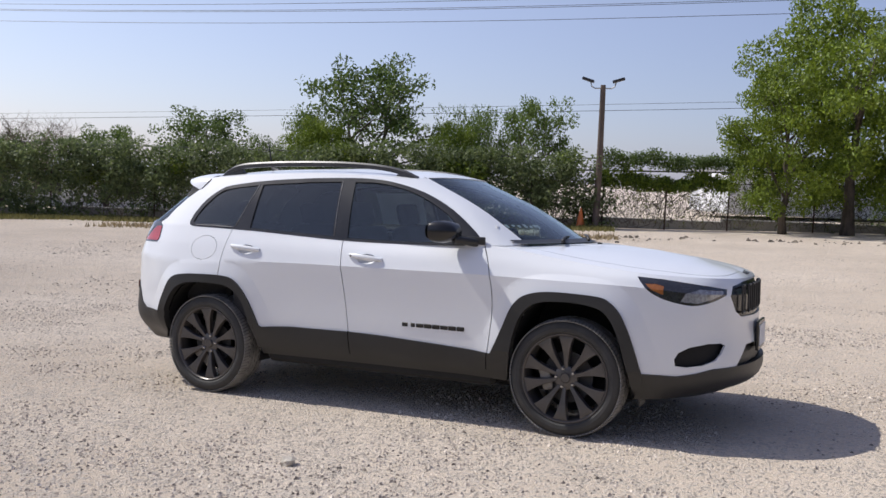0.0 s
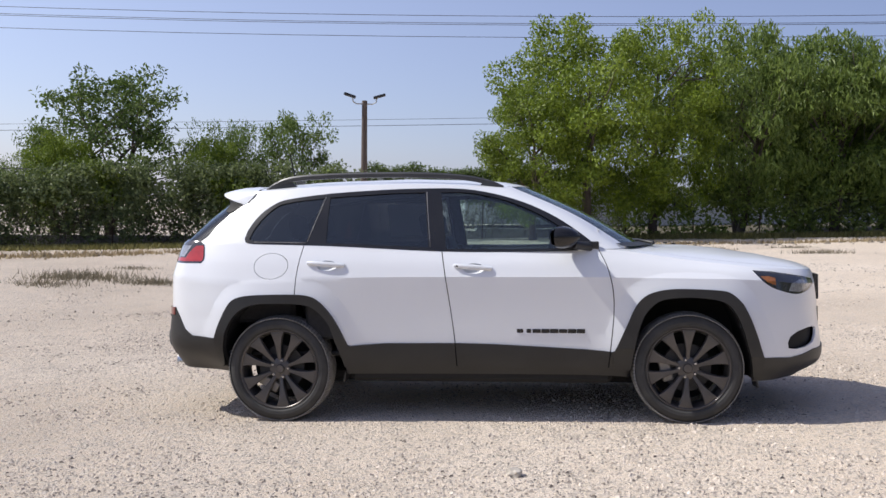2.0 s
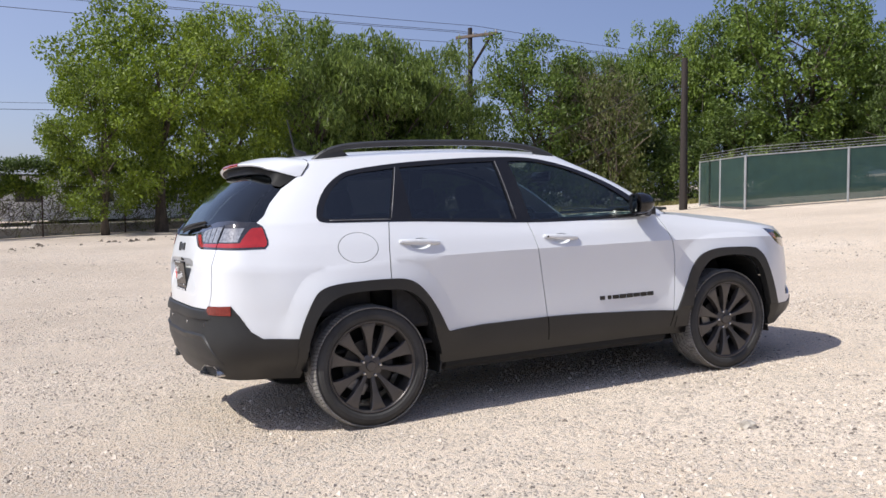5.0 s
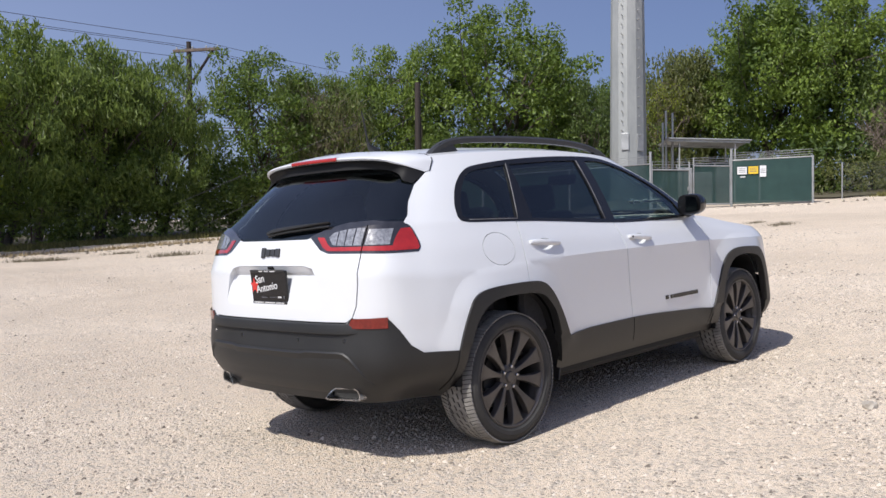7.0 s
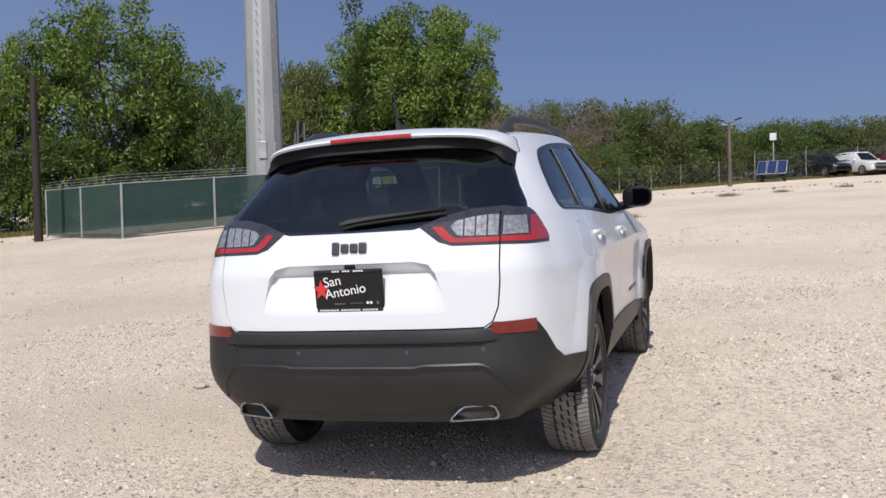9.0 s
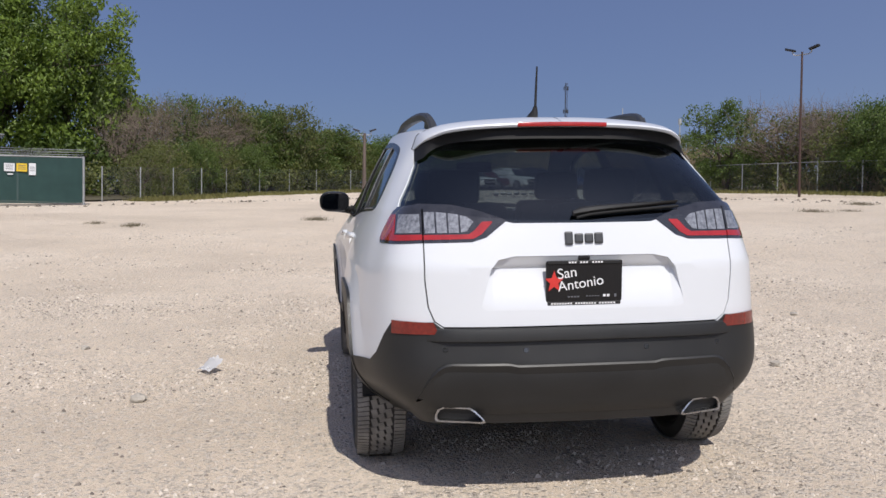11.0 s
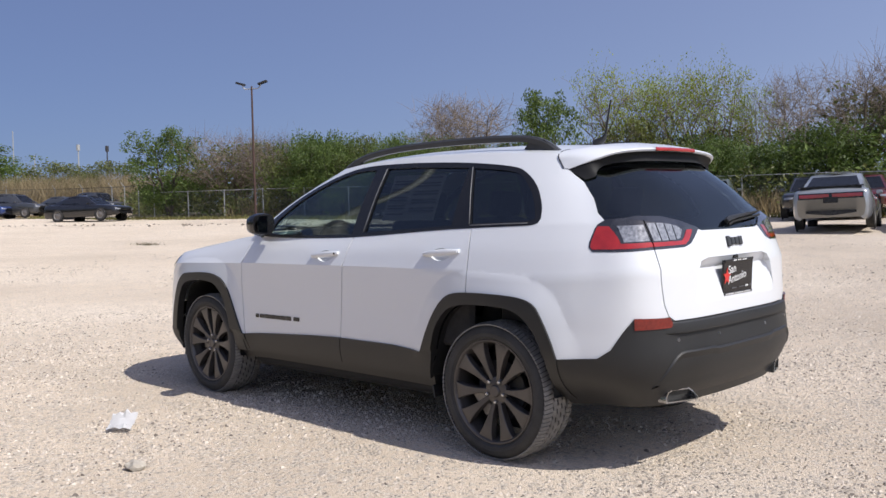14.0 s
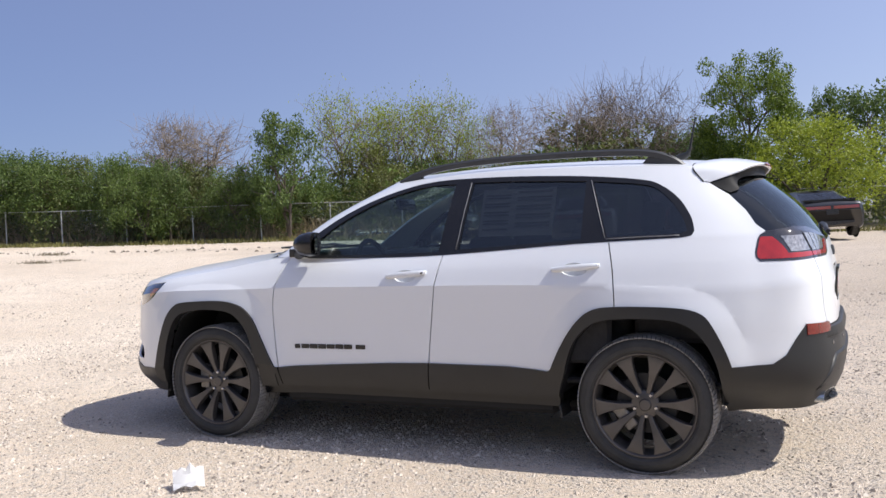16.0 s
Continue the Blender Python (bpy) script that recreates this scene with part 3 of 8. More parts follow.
tangle("vine_stems", "tangled bare vine stems on the wire fence", NORTH_E, 330, .0, 2.1, 51)
tangle("vine_stems", "bare stems at the foot of the hedge", NORTH[2:], 600, .0, 1.6, 52)
NORTH_F = [(3.8, 31.4), (9.5, 32.6), (15.5, 33.6), (21.0, 33.8), (26.0, 31.4), (30, 28.4), (34, 25.0)]
# takes the brighter leaf colour to look lit by the sun
ribbon_leaves("undergrowth", "green undergrowth below the trees, in a sunlit leaf tone", "undergrowth", NORTH_F, .8, .0, 2.2, 22000, "leaf_weep", 21, .2, .5, 4.0, .4, "stuff")


ribbon_leaves("undergrowth", "dull olive scrub tangled along the far fence", "undergrowth", [(41, 14), (46, 9.5), (50, 7.6), (58.5, 2.6), (66, -3.0), (70, -10)], 1.0, .0, 1.9, 13000, "leaf_olive", 22, .17, .5, 3.0, .4, "stuff")
ribbon_leaves("undergrowth", "dull olive scrub tangled along the southern fence", "undergrowth", [(56, -26), (45, -23.4), (30, -26.2), (10, -30.4), (-12, -34.5)], .8, .0, 1.5, 16000, "leaf_olive", 23, .2, .5, 3.0, .3, "stuff")

ribbon_leaves("undergrowth", "deep shaded brush behind the southern fence", "undergrowth", [(56, -28), (45, -25.4), (30, -28.2), (10, -32.6), (-12, -36.5)], 1.0, .0, 2.6, 16000, "leaf_dark", 24, .30, .6, 3.0, .6, "stuff")
ribbon_leaves("undergrowth", "deep shaded brush under the far trees", "undergrowth", [(43, 16), (50, 11), (58.5, 6), (67, 0)], 1.2, .0, 2.8, 9000, "leaf_dark", 25, .32, .7, 3.0, .6, "stuff")


def grass_strip(name, label, path, width, count, height, leaf, seed):
    rng = np.random.default_rng(seed)
    v, f = [], []
    segs = list(zip(path, path[1:]))
    lens = [math.hypot(b[0] - a[0], b[1] - a[1]) for a, b in segs]
    for _ in range(count):
        (a, b) = segs[rng.choice(len(segs), p=np.array(lens) / sum(lens))]
        q = rng.random()
        nx, ny = -(b[1] - a[1]), b[0] - a[0]
        ln = math.hypot(nx, ny)
        o = rng.normal(0, width * .5)
        x, y = a[0] + (b[0] - a[0]) * q + nx / ln * o, a[1] + (b[1] - a[1]) * q + ny / ln * o
        z = rise(x, y) - .02
        t = rng.random() * 6.28
        hgt = height * (.5 + rng.random())
        w_ = .018 + .02 * rng.random()
        lx, ly = rng.normal(0, .35 * hgt), rng.normal(0, .35 * hgt)
        i = len(v)
        v += [(x - w_ * math.cos(t), y - w_ * math.sin(t), z), (x + w_ * math.cos(t), y + w_ * math.sin(t), z), (x + lx, y + ly, z + hgt)]
        f.append((i, i + 1, i + 2))
    return tagged(mesh_obj(name, v, f, M[leaf]), label, "grass", kind="stuff")


def tuft(name, label, spots, radius, count, height, leaf, seed):
    """Clumps of dead grass: blades thick in the middle of each clump."""
    rng = np.random.default_rng(seed)
    v, f = [], []
    for cx, cy, k in spots:
        for _ in range(int(count * k)):
            x, y = cx + rng.normal(0, radius * k), cy + rng.normal(0, radius * k * .5)
            z = rise(x, y) - .02
            hgt = height * (.4 + rng.random()) * k
            t, w_ = rng.random() * 6.28, .006 + .008 * rng.random()
            i = len(v)
            v += [(x - w_ * math.cos(t), y - w_ * math.sin(t), z), (x + w_ * math.cos(t), y + w_ * math.sin(t), z), (x + rng.normal(0, .5 * hgt), y + rng.normal(0, .5 * hgt), z + hgt)]
            f.append((i, i + 1, i + 2))
    return tagged(mesh_obj(name, v, f, M[leaf]), label, "grass", kind="stuff")


inset = lambda path, dx, dy: [(x + dx, y + dy) for x, y in path]
grass_strip("verge_grass", "short dry grass verge along the hedge", inset(NORTH, .6, -1.0), 1.0, 26000, .15, "grass", 31)
grass_strip("verge_grass", "thin weedy verge below the trees", inset(NORTH_F, -.3, -1.6), 1.1, 15000, .2, "grass", 32)
grass_strip("verge_grass", "pale dry grass along the far fence", [(36.5, 9.4), (48, 5.8), (56, 1.0), (62, -3), (64, -12)], 1.0, 9000, .2, "grass", 33)
grass_strip("verge_grass", "dry weeds along the southern fence line", [(58, -20), (45, -20.8), (30.2, -23.4), (10, -27.2), (-10, -31)], .8, 9000, .18, "grass", 34)
grass_strip("dry_reeds", "tall pale dry reeds behind the parked cars", [(67.5, -14), (66, -20), (62, -27), (56, -27.5)], 2.4, 22000, 2.2, "straw", 35)
grass_strip("dry_weeds", "low dead weeds scattered over the gravel", [(-19, 14.8), (-10, 18.5), (-4, 20.8)], .9, 2600, .13, "straw", 36)
grass_strip("dry_weeds", "low dead weeds scattered over the gravel", [(4, 24.5), (14, 27.5), (20, 27)], .5, 1500, .13, "straw", 37)
grass_strip("dry_weeds", "wispy dead brush at the trees' foot", [(10, -30), (24, -27.5), (40, -24.4)], 1.0, 6000, .8, "straw", 38)
TUFTS = [(-9.3, 10.0, 0.9), (-9.4, 11.0, 1.1), (-9.1, 11.3, 1.2), (-9.0, 13.1, 0.6), (-7.6, 10.8, 0.9), (-7.4, 10.9, 0.6), (5.5, 21.2, 0.7), (8.1, 22.3, 0.7), (8.1, 19.3, 0.9), (5.1, 21.6, 0.8), (23.1, -17.4, 0.8), (19.4, -13.5, 0.7), (19.2, -14.6, 0.5), (19.6, -8.1, 0.6), (35.6, -1.6, 1.0), (37.5, -3.9, 0.8), (18.7, 6.9, 0.5), (17.8, 5.8, 0.6), (20.8, 1.2, 0.8), (39.9, -6.8, 0.8)]
tuft("dry_grass_tufts", "low tufts of dead grey-brown grass on the gravel", TUFTS, .45, 420, .15, "straw_grey", 41)
# ---- the car: body shell ----
# The nose points to +x; each body curve runs from the nose's middle round the side to the tail's middle.
def catmull(pts, n, mirror=True):
    """A smooth curve through pts, n steps to a span; ends mirrored over the car's middle or run straight on."""
    p = np.array(pts, float)
    f = np.array([1, -1, 1.0])
    a, b = (p[1] * f, p[-2] * f) if mirror else (2 * p[0] - p[1], 2 * p[-1] - p[-2])
    q = np.vstack([a, p, b])
    out = []
    for i in range(len(p) - 1):
        p0, p1, p2, p3 = q[i:i + 4]
        for k in range(n):
            t = k / n
            out.append(0.5 * (2 * p1 + (p2 - p0) * t + (2 * p0 - 5 * p1 + 4 * p2 - p3) * t * t + (3 * p1 - p0 - 3 * p2 + p3) * t ** 3))
    out.append(p[-1])
    return np.array(out)


XS = [1.35, 0.82, 0.10, -0.60, -1.20]


def ring(front, zs, ys, rear):
    """A body curve: nose points, the flank at the fixed stations, tail points."""
    return [*front, *zip(XS, ys, zs), *rear]


SILL_RING = ring([(2.22, 0, .345), (2.19, .32, .345), (2.10, .58, .345), (1.98, .74, .34), (1.80, .84, .33)],
         [.31, .33, .33, .33, .33], [.86, .86, .86, .86, .86],
         [(-1.60, .80, .345), (-1.85, .68, .355), (-2.09, .63, .37), (-2.19, .40, .38), (-2.215, 0, .38)])
BUMPER_RING = ring([(2.36, 0, .44), (2.33, .32, .44), (2.23, .60, .45), (2.07, .78, .46), (1.82, .895, .47)],
         [.47, .47, .48, .48, .49], [.915, .902, .902, .902, .908],
         [(-1.60, .912, .50), (-1.90, .858, .52), (-2.150, .736, .54), (-2.256, .46, .56), (-2.28, 0, .56)])
FLANK_RING = ring([(2.34, 0, .72), (2.31, .32, .72), (2.22, .58, .72), (2.07, .77, .73), (1.80, .905, .74)],
         [.75, .75, .75, .75, .75], [.935, .912, .912, .914, .924],
         [(-1.60, .926, .75), (-1.90, .872, .75), (-2.140, .747, .75), (-2.240, .46, .75), (-2.255, 0, .75)])
CREASE_RING = ring([(2.33, 0, .93), (2.31, .32, .93), (2.22, .56, .94), (2.07, .75, .95), (1.78, .895, .98)],
         [.985, .985, .985, .99, .985], [.932, .924, .927, .928, .926],
         [(-1.60, .905, .975), (-1.90, .850, .99), (-2.135, .740, 1.02), (-2.230, .46, 1.02), (-2.245, 0, 1.02)])
BELT_RING = ring([(2.295, 0, 1.02), (2.27, .32, 1.025), (2.17, .55, 1.032), (2.01, .70, 1.042), (1.76, .825, 1.062)],
         [1.105, 1.165, 1.148, 1.176, 1.210], [.848, .835, .848, .850, .838],
         [(-1.60, .812, 1.232), (-1.88, .758, 1.238), (-2.08, .668, 1.250), (-2.185, .38, 1.215), (-2.205, 0, 1.205)])
LOWER = [SILL_RING, BUMPER_RING, FLANK_RING, CREASE_RING, BELT_RING]
COWL = [(1.18, 0, 1.185), (1.13, .36, 1.180), (1.01, .62, 1.172)]
BELT_TOP = [*COWL, (0.82, .835, 1.165), *LOWER[4][7:]]
GLASS_RING = [(.765, 0, 1.412), (.735, .34, 1.409), (.64, .575, 1.400), (.515, .722, 1.378), (.08, .752, 1.375), (-.60, .758, 1.395), (-1.18, .745, 1.405),
     (-1.55, .720, 1.405), (-1.755, .674, 1.405), (-1.905, .592, 1.41), (-2.028, .35, 1.405), (-2.055, 0, 1.40)]
ROOF_RING = [(.34, 0, 1.605), (.31, .32, 1.602), (.22, .50, 1.593), (.12, .595, 1.583), (-.15, .632, 1.602), (-.60, .642, 1.618), (-1.12, .632, 1.612),
     (-1.45, .610, 1.600), (-1.62, .575, 1.592), (-1.70, .490, 1.592), (-1.78, .28, 1.600), (-1.80, 0, 1.605)]
TOP = [BELT_TOP, GLASS_RING, ROOF_RING]
ROOF_Z = ([-1.80, -1.6, -1.1, -.5, 0.0, .34], [1.622, 1.645, 1.672, 1.678, 1.655, 1.605])
HOOD_Z = ([1.18, 1.45, 1.71, 1.96, 2.17, 2.295], [1.185, 1.187, 1.165, 1.125, 1.073, 1.02])
NU, NV = 10, 8


def net(curves, nu, nv):
    c = np.array([catmull(k, nu) for k in curves])
    return np.stack([catmull(c[:, i], nv, False) for i in range(c.shape[1])], 1)


def smooth_line(pts, n=4):
    return [tuple(p[:2]) for p in catmull([(a, b, 0) for a, b in pts], n, False)]


def inside(poly, a, b):
    hit, j = False, len(poly) - 1
    for i, (xi, yi) in enumerate(poly):
        xj, yj = poly[j]
        if (yi > b) != (yj > b) and a < (xj - xi) * (b - yi) / (yj - yi) + xi:
            hit = not hit
        j = i
    return hit


bmb = bmesh.new()
zone = bmb.faces.layers.int.new("zone")


def add_grid(g, tag):
    rows = [[bmb.verts.new(p) for p in line] for line in g]
    for r0, r1 in zip(rows, rows[1:]):
        for k in range(len(r0) - 1):
            try:
                f = bmb.faces.new((r0[k], r0[k + 1], r1[k + 1], r1[k]))
                f[zone] = tag(k)
            except ValueError:
                pass


def capped(edge, prof, steps=12):
    """A domed panel between a half outline and the car's middle line."""
    e = np.array(edge)
    s = np.r_[0, np.cumsum(np.linalg.norm(np.diff(e, axis=0), axis=1))]
    s /= s[-1]
    xc = e[0, 0] + (e[-1, 0] - e[0, 0]) * s
    zc = np.interp(xc, *prof)
    rows = []
    for k in range(steps + 1):
        q = k / steps
        w = 1 - (1 - q) ** 2.2
        rows.append(np.c_[e[:, 0] * (1 - q) + xc * q, e[:, 1] * (1 - q), e[:, 2] * (1 - w) + zc * w])
    return np.array(rows)


# a crisp crease runs along the shoulder, so the flank is lofted in two pieces
low = np.concatenate([net(LOWER[:4], NU, NV), net([*LOWER[3:4], [tuple(.5 * (np.array(a) + np.array(b)) + (0, .006 * (a[1] > 0), .004)) for a, b in zip(LOWER[3], LOWER[4])], LOWER[4]], NU, 5)[1:]])
up = net(TOP, NU, NV + 2)
add_grid(low, lambda k: 1)
add_grid(up, lambda k: 2 if k >= 20 else 3)                       # 3: windscreen
hood_edge = np.vstack([low[-1][:6 * NU + 1], up[0][:3 * NU][::-1]])
add_grid(capped(hood_edge, HOOD_Z), lambda k: 4)
add_grid(capped(up[-1], ROOF_Z), lambda k: 5)
bmesh.ops.remove_doubles(bmb, verts=bmb.verts, dist=4e-4)
bmesh.ops.dissolve_degenerate(bmb, dist=1e-4, edges=bmb.edges)
bmesh.ops.recalc_face_normals(bmb, faces=bmb.faces)
if sum(f.normal.y * f.calc_area() for f in bmb.faces) < 0:
    bmesh.ops.reverse_faces(bmb, faces=bmb.faces)


# Outlines of the panels, seen from the side (x, z), from behind (y, z) or from above (x, y).
ARCH_R = smooth_line([(-1.755, .20), (-1.74, .36), (-1.73, .54), (-1.69, .67), (-1.62, .765), (-1.53, .812), (-1.40, .825), (-1.22, .82), (-1.12, .80), (-1.05, .75), (-.99, .67), (-.94, .52), (-.90, .39), (-.885, .20)])
ARCH_F = smooth_line([(.965, .20), (.99, .41), (1.03, .61), (1.07, .73), (1.12, .80), (1.20, .85), (1.37, .866), (1.53, .85), (1.61, .81), (1.67, .71), (1.72, .55), (1.75, .42), (1.77, .20)])
OUT_R = smooth_line([(-1.785, .598), (-1.755, .68), (-1.70, .79), (-1.65, .85), (-1.56, .877), (-1.40, .885), (-1.22, .883), (-1.12, .87), (-1.05, .83), (-.98, .75), (-.92, .65), (-.87, .545)], 3)
SILL = [(-.85, .535), (-.62, .55), (-.14, .55), (.12, .543), (.49, .525), (.87, .505)]
OUT_F = smooth_line([(.885, .51), (.92, .58), (.97, .69), (1.02, .80), (1.08, .868), (1.15, .90), (1.24, .917), (1.37, .92), (1.55, .912), (1.62, .89), (1.69, .82), (1.75, .69), (1.795, .55), (1.815, .49)], 3)
CLAD = [(-1.785, .05), *OUT_R, *SILL, *OUT_F, (1.815, .05)]
BUMP_R = [(-1.785, .598), (-1.97, .612), (-2.03, .655), (-2.075, .735), (-2.115, .795), (-2.205, .80), (-2.215, .775), (-2.4, .775), (-2.4, .05), (-1.785, .05)]
BUMP_F = [(1.815, .49), (2.0, .478), (2.09, .492), (2.18, .515), (2.5, .515), (2.5, .05), (1.815, .05)]
DLO = smooth_line([(-1.605, 1.262), (-1.585, 1.33), (-1.52, 1.425), (-1.42, 1.50), (-1.31, 1.533), (-1.01, 1.562), (-.63, 1.580), (-.29, 1.583), (-.12, 1.576), (.03, 1.556), (.20, 1.515), (.36, 1.458), (.52, 1.378), (.66, 1.285), (.795, 1.178)], 3) + smooth_line([(.65, 1.158), (.50, 1.150), (.12, 1.146), (-.14, 1.150), (-.44, 1.165), (-.82, 1.190), (-1.16, 1.209), (-1.39, 1.220), (-1.55, 1.228), (-1.595, 1.240)], 2)
GL_R = smooth_line([(-1.572, 1.262), (-1.54, 1.335), (-1.48, 1.415), (-1.39, 1.488), (-1.28, 1.512)], 3) + [(-1.065, 1.530), (-1.165, 1.233), (-1.535, 1.246)]
GL_M = [(-1.025, 1.533), (-.60, 1.553), (-.362, 1.556), (-.325, 1.182), (-.70, 1.202), (-1.025, 1.220)]
GL_F = smooth_line([(-.252, 1.553), (-.10, 1.551), (.03, 1.532), (.19, 1.492), (.34, 1.432), (.49, 1.352), (.61, 1.262)], 3) + [(.645, 1.180), (.50, 1.168), (.12, 1.164), (-.205, 1.171)]
SEAM_A = smooth_line([(.79, 1.175), (.845, 1.06), (.88, .91), (.885, .77), (.872, .62), (.845, .40)], 4)
SEAM_B = smooth_line([(-.235, 1.16), (-.212, 1.02), (-.175, .76), (-.152, .56), (-.142, .40)], 3)
SEAM_C = smooth_line([(-1.175, 1.215), (-1.207, 1.06), (-1.222, .88), (-1.222, .80)], 3)
HEAD = smooth_line([(1.765, 1.042), (1.80, .998), (1.845, .955), (1.92, .915), (2.03, .884), (2.10, .882), (2.17, .903), (2.226, .936)], 2) + [(2.222, .970), (2.15, .988), (2.05, 1.006), (1.90, 1.030)]
HEAD_AMBER = [(1.812, 1.005), (1.858, .965), (1.915, .942), (1.915, .992), (1.87, 1.004)]
HEAD_CLEAR = [(2.005, .903), (2.09, .892), (2.16, .912), (2.212, .940), (2.208, .960), (2.10, .975), (2.03, .950)]
FOG = [(1.99, .537), (1.985, .575), (2.005, .612), (2.06, .642), (2.15, .660), (2.212, .658), (2.228, .643), (2.215, .60), (2.19, .562), (2.13, .537), (2.05, .528)]
LAMP = [(.312, 1.205), (.398, 1.138), (.455, 1.120), (.66, 1.115), (1.1, 1.085), (1.1, 1.238), (.765, 1.250), (.655, 1.272), (.53, 1.268), (.43, 1.247)]
GATE = [(-.1, 1.7), (.62, 1.7), (.645, 1.25), (.648, 1.12), (.648, .97), (.636, .86), (.612, .802), (.575, .778), (-.1, .778)]
BACKL = [(-.1, 1.192), (.29, 1.194), (.325, 1.203), (.43, 1.240), (.53, 1.258), (.66, 1.262), (.736, 1.250), (.720, 1.290), (.682, 1.36), (.645, 1.44), (.626, 1.53), (.53, 1.64), (-.1, 1.66)]
RECESS = [(-.1, 1.062), (.29, 1.062), (.355, 1.048), (.385, 1.01), (.425, .860), (.40, .845), (-.1, .845)]
GRILLE = [(-.1, 1.012), (.30, 1.008), (.47, .985), (.52, .93), (.47, .835), (.40, .80), (-.1, .79)]
INTAKE = [(-.1, .63), (.34, .63), (.44, .56), (.56, .47), (-.1, .47)]
HOODCUT = smooth_line([(1.02, .70), (1.15, .735), (1.45, .755), (1.75, .735), (1.98, .655), (2.12, .555), (2.20, .42), (2.235, .2), (2.24, 0)], 3)
FUEL = [(-1.395 + .122 * math.cos(k * math.pi / 14), 1.075 + .088 * math.sin(k * math.pi / 14)) for k in range(28)]
RED_IN = [(.372, 1.196), (.416, 1.150), (.450, 1.132), (.66, 1.127), (.80, 1.117), (1.1, 1.085), (1.1, 1.224), (.765, 1.224), (.655, 1.226), (.53, 1.226), (.372, 1.205)]
SMOKE_G = [(.412, 1.200), (.446, 1.164), (.468, 1.150), (.6475, 1.147), (.6475, 1.32), (.30, 1.32), (.30, 1.205)]
SMOKE_B = [(.6485, 1.149), (.756, 1.144), (.738, 1.262), (.6485, 1.262)]
CELLS = [[(.446, 1.200), (.474, 1.162), (.498, 1.157), (.498, 1.226), (.470, 1.220)], [(.505, 1.156), (.545, 1.155), (.545, 1.234), (.505, 1.228)], [(.552, 1.155), (.592, 1.154), (.592, 1.238), (.552, 1.235)], [(.599, 1.154), (.639, 1.153), (.639, 1.238), (.599, 1.238)],
         [(.657, 1.155), (.748, 1.150), (.732, 1.226), (.657, 1.230)]]
REFL = [(.600, .752), (.594, .758), (.614, .799), (.770, .802), (.770, .748)]
HAUNCH = .105                                                # width of the flared band round the wheel arches


def beside(line, d):
    """A line set off sideways from another."""
    out = []
    for k, p in enumerate(line):
        t = Vector(line[min(k + 1, len(line) - 1)]) - Vector(line[max(k - 1, 0)])
        q = Vector((-t.y, t.x)).normalized() * d
        out.append((p[0] + q.x, p[1] + q.y))
    return out


def flare(c):
    """How far the flank stands out round the wheel arches."""
    if c.y < .5 or c.z > 1.06:
        return 0.0
    best = 9.0
    for line in (OUT_R, OUT_F):
        if line[0][0] - .2 < c.x < line[-1][0] + .2:
            if inside(line, c.x, c.z):
                return .019
            for a, b in zip(line, line[1:]):
                ab = (b[0] - a[0], b[1] - a[1])
                q = min(1, max(0, ((c.x - a[0]) * ab[0] + (c.z - a[1]) * ab[1]) / (ab[0] ** 2 + ab[1] ** 2)))
                best = min(best, math.hypot(c.x - a[0] - q * ab[0], c.z - a[1] - q * ab[1]))
    return .019 * max(0, 1 - best / HAUNCH)


AX = {"side": (0, 2), "rear": (1, 2), "top": (0, 1)}


def cut(poly, view, ok, closed=True):
    """Scores the shell along an outline, straight through in the view's direction."""
    i, j = AX[view]
    drop = 3 - i - j
    n = len(poly)
    for k in range(n if closed else n - 1):
        a, b = poly[k], poly[(k + 1) % n]
        d = Vector((b[0] - a[0], b[1] - a[1]))
        if d.length < 1e-5:
            continue
        lo0, hi0, lo1, hi1 = min(a[0], b[0]) - .001, max(a[0], b[0]) + .001, min(a[1], b[1]) - .001, max(a[1], b[1]) + .001
        faces = []
        for f in bmb.faces:
            u = [v.co[i] for v in f.verts]
            if max(u) < lo0 or min(u) > hi0:
                continue
            w = [v.co[j] for v in f.verts]
            if max(w) < lo1 or min(w) > hi1 or not ok(f):
                continue
            faces.append(f)
        if not faces:
            continue
        co, no = [0, 0, 0], [0, 0, 0]
        co[i], co[j] = a
        no[i], no[j] = -d.y, d.x
        geom = list({x for f in faces for x in (*f.verts, *f.edges)}) + faces
        bmesh.ops.bisect_plane(bmb, geom=geom, dist=1e-5, plane_co=co, plane_no=Vector(no).normalized())


def strip(line, half=.0032):
    """The outline of a narrow gap along a line."""
    out_a, out_b = [], []
    for k, p in enumerate(line):
        d = Vector(line[min(k + 1, len(line) - 1)]) - Vector(line[max(k - 1, 0)])
        q = Vector((-d.y, d.x)).normalized() * half
        out_a.append((p[0] + q.x, p[1] + q.y))
        out_b.append((p[0] - q.x, p[1] - q.y))
    return out_a + out_b[::-1]


def mid(f):
    return f.calc_center_median()


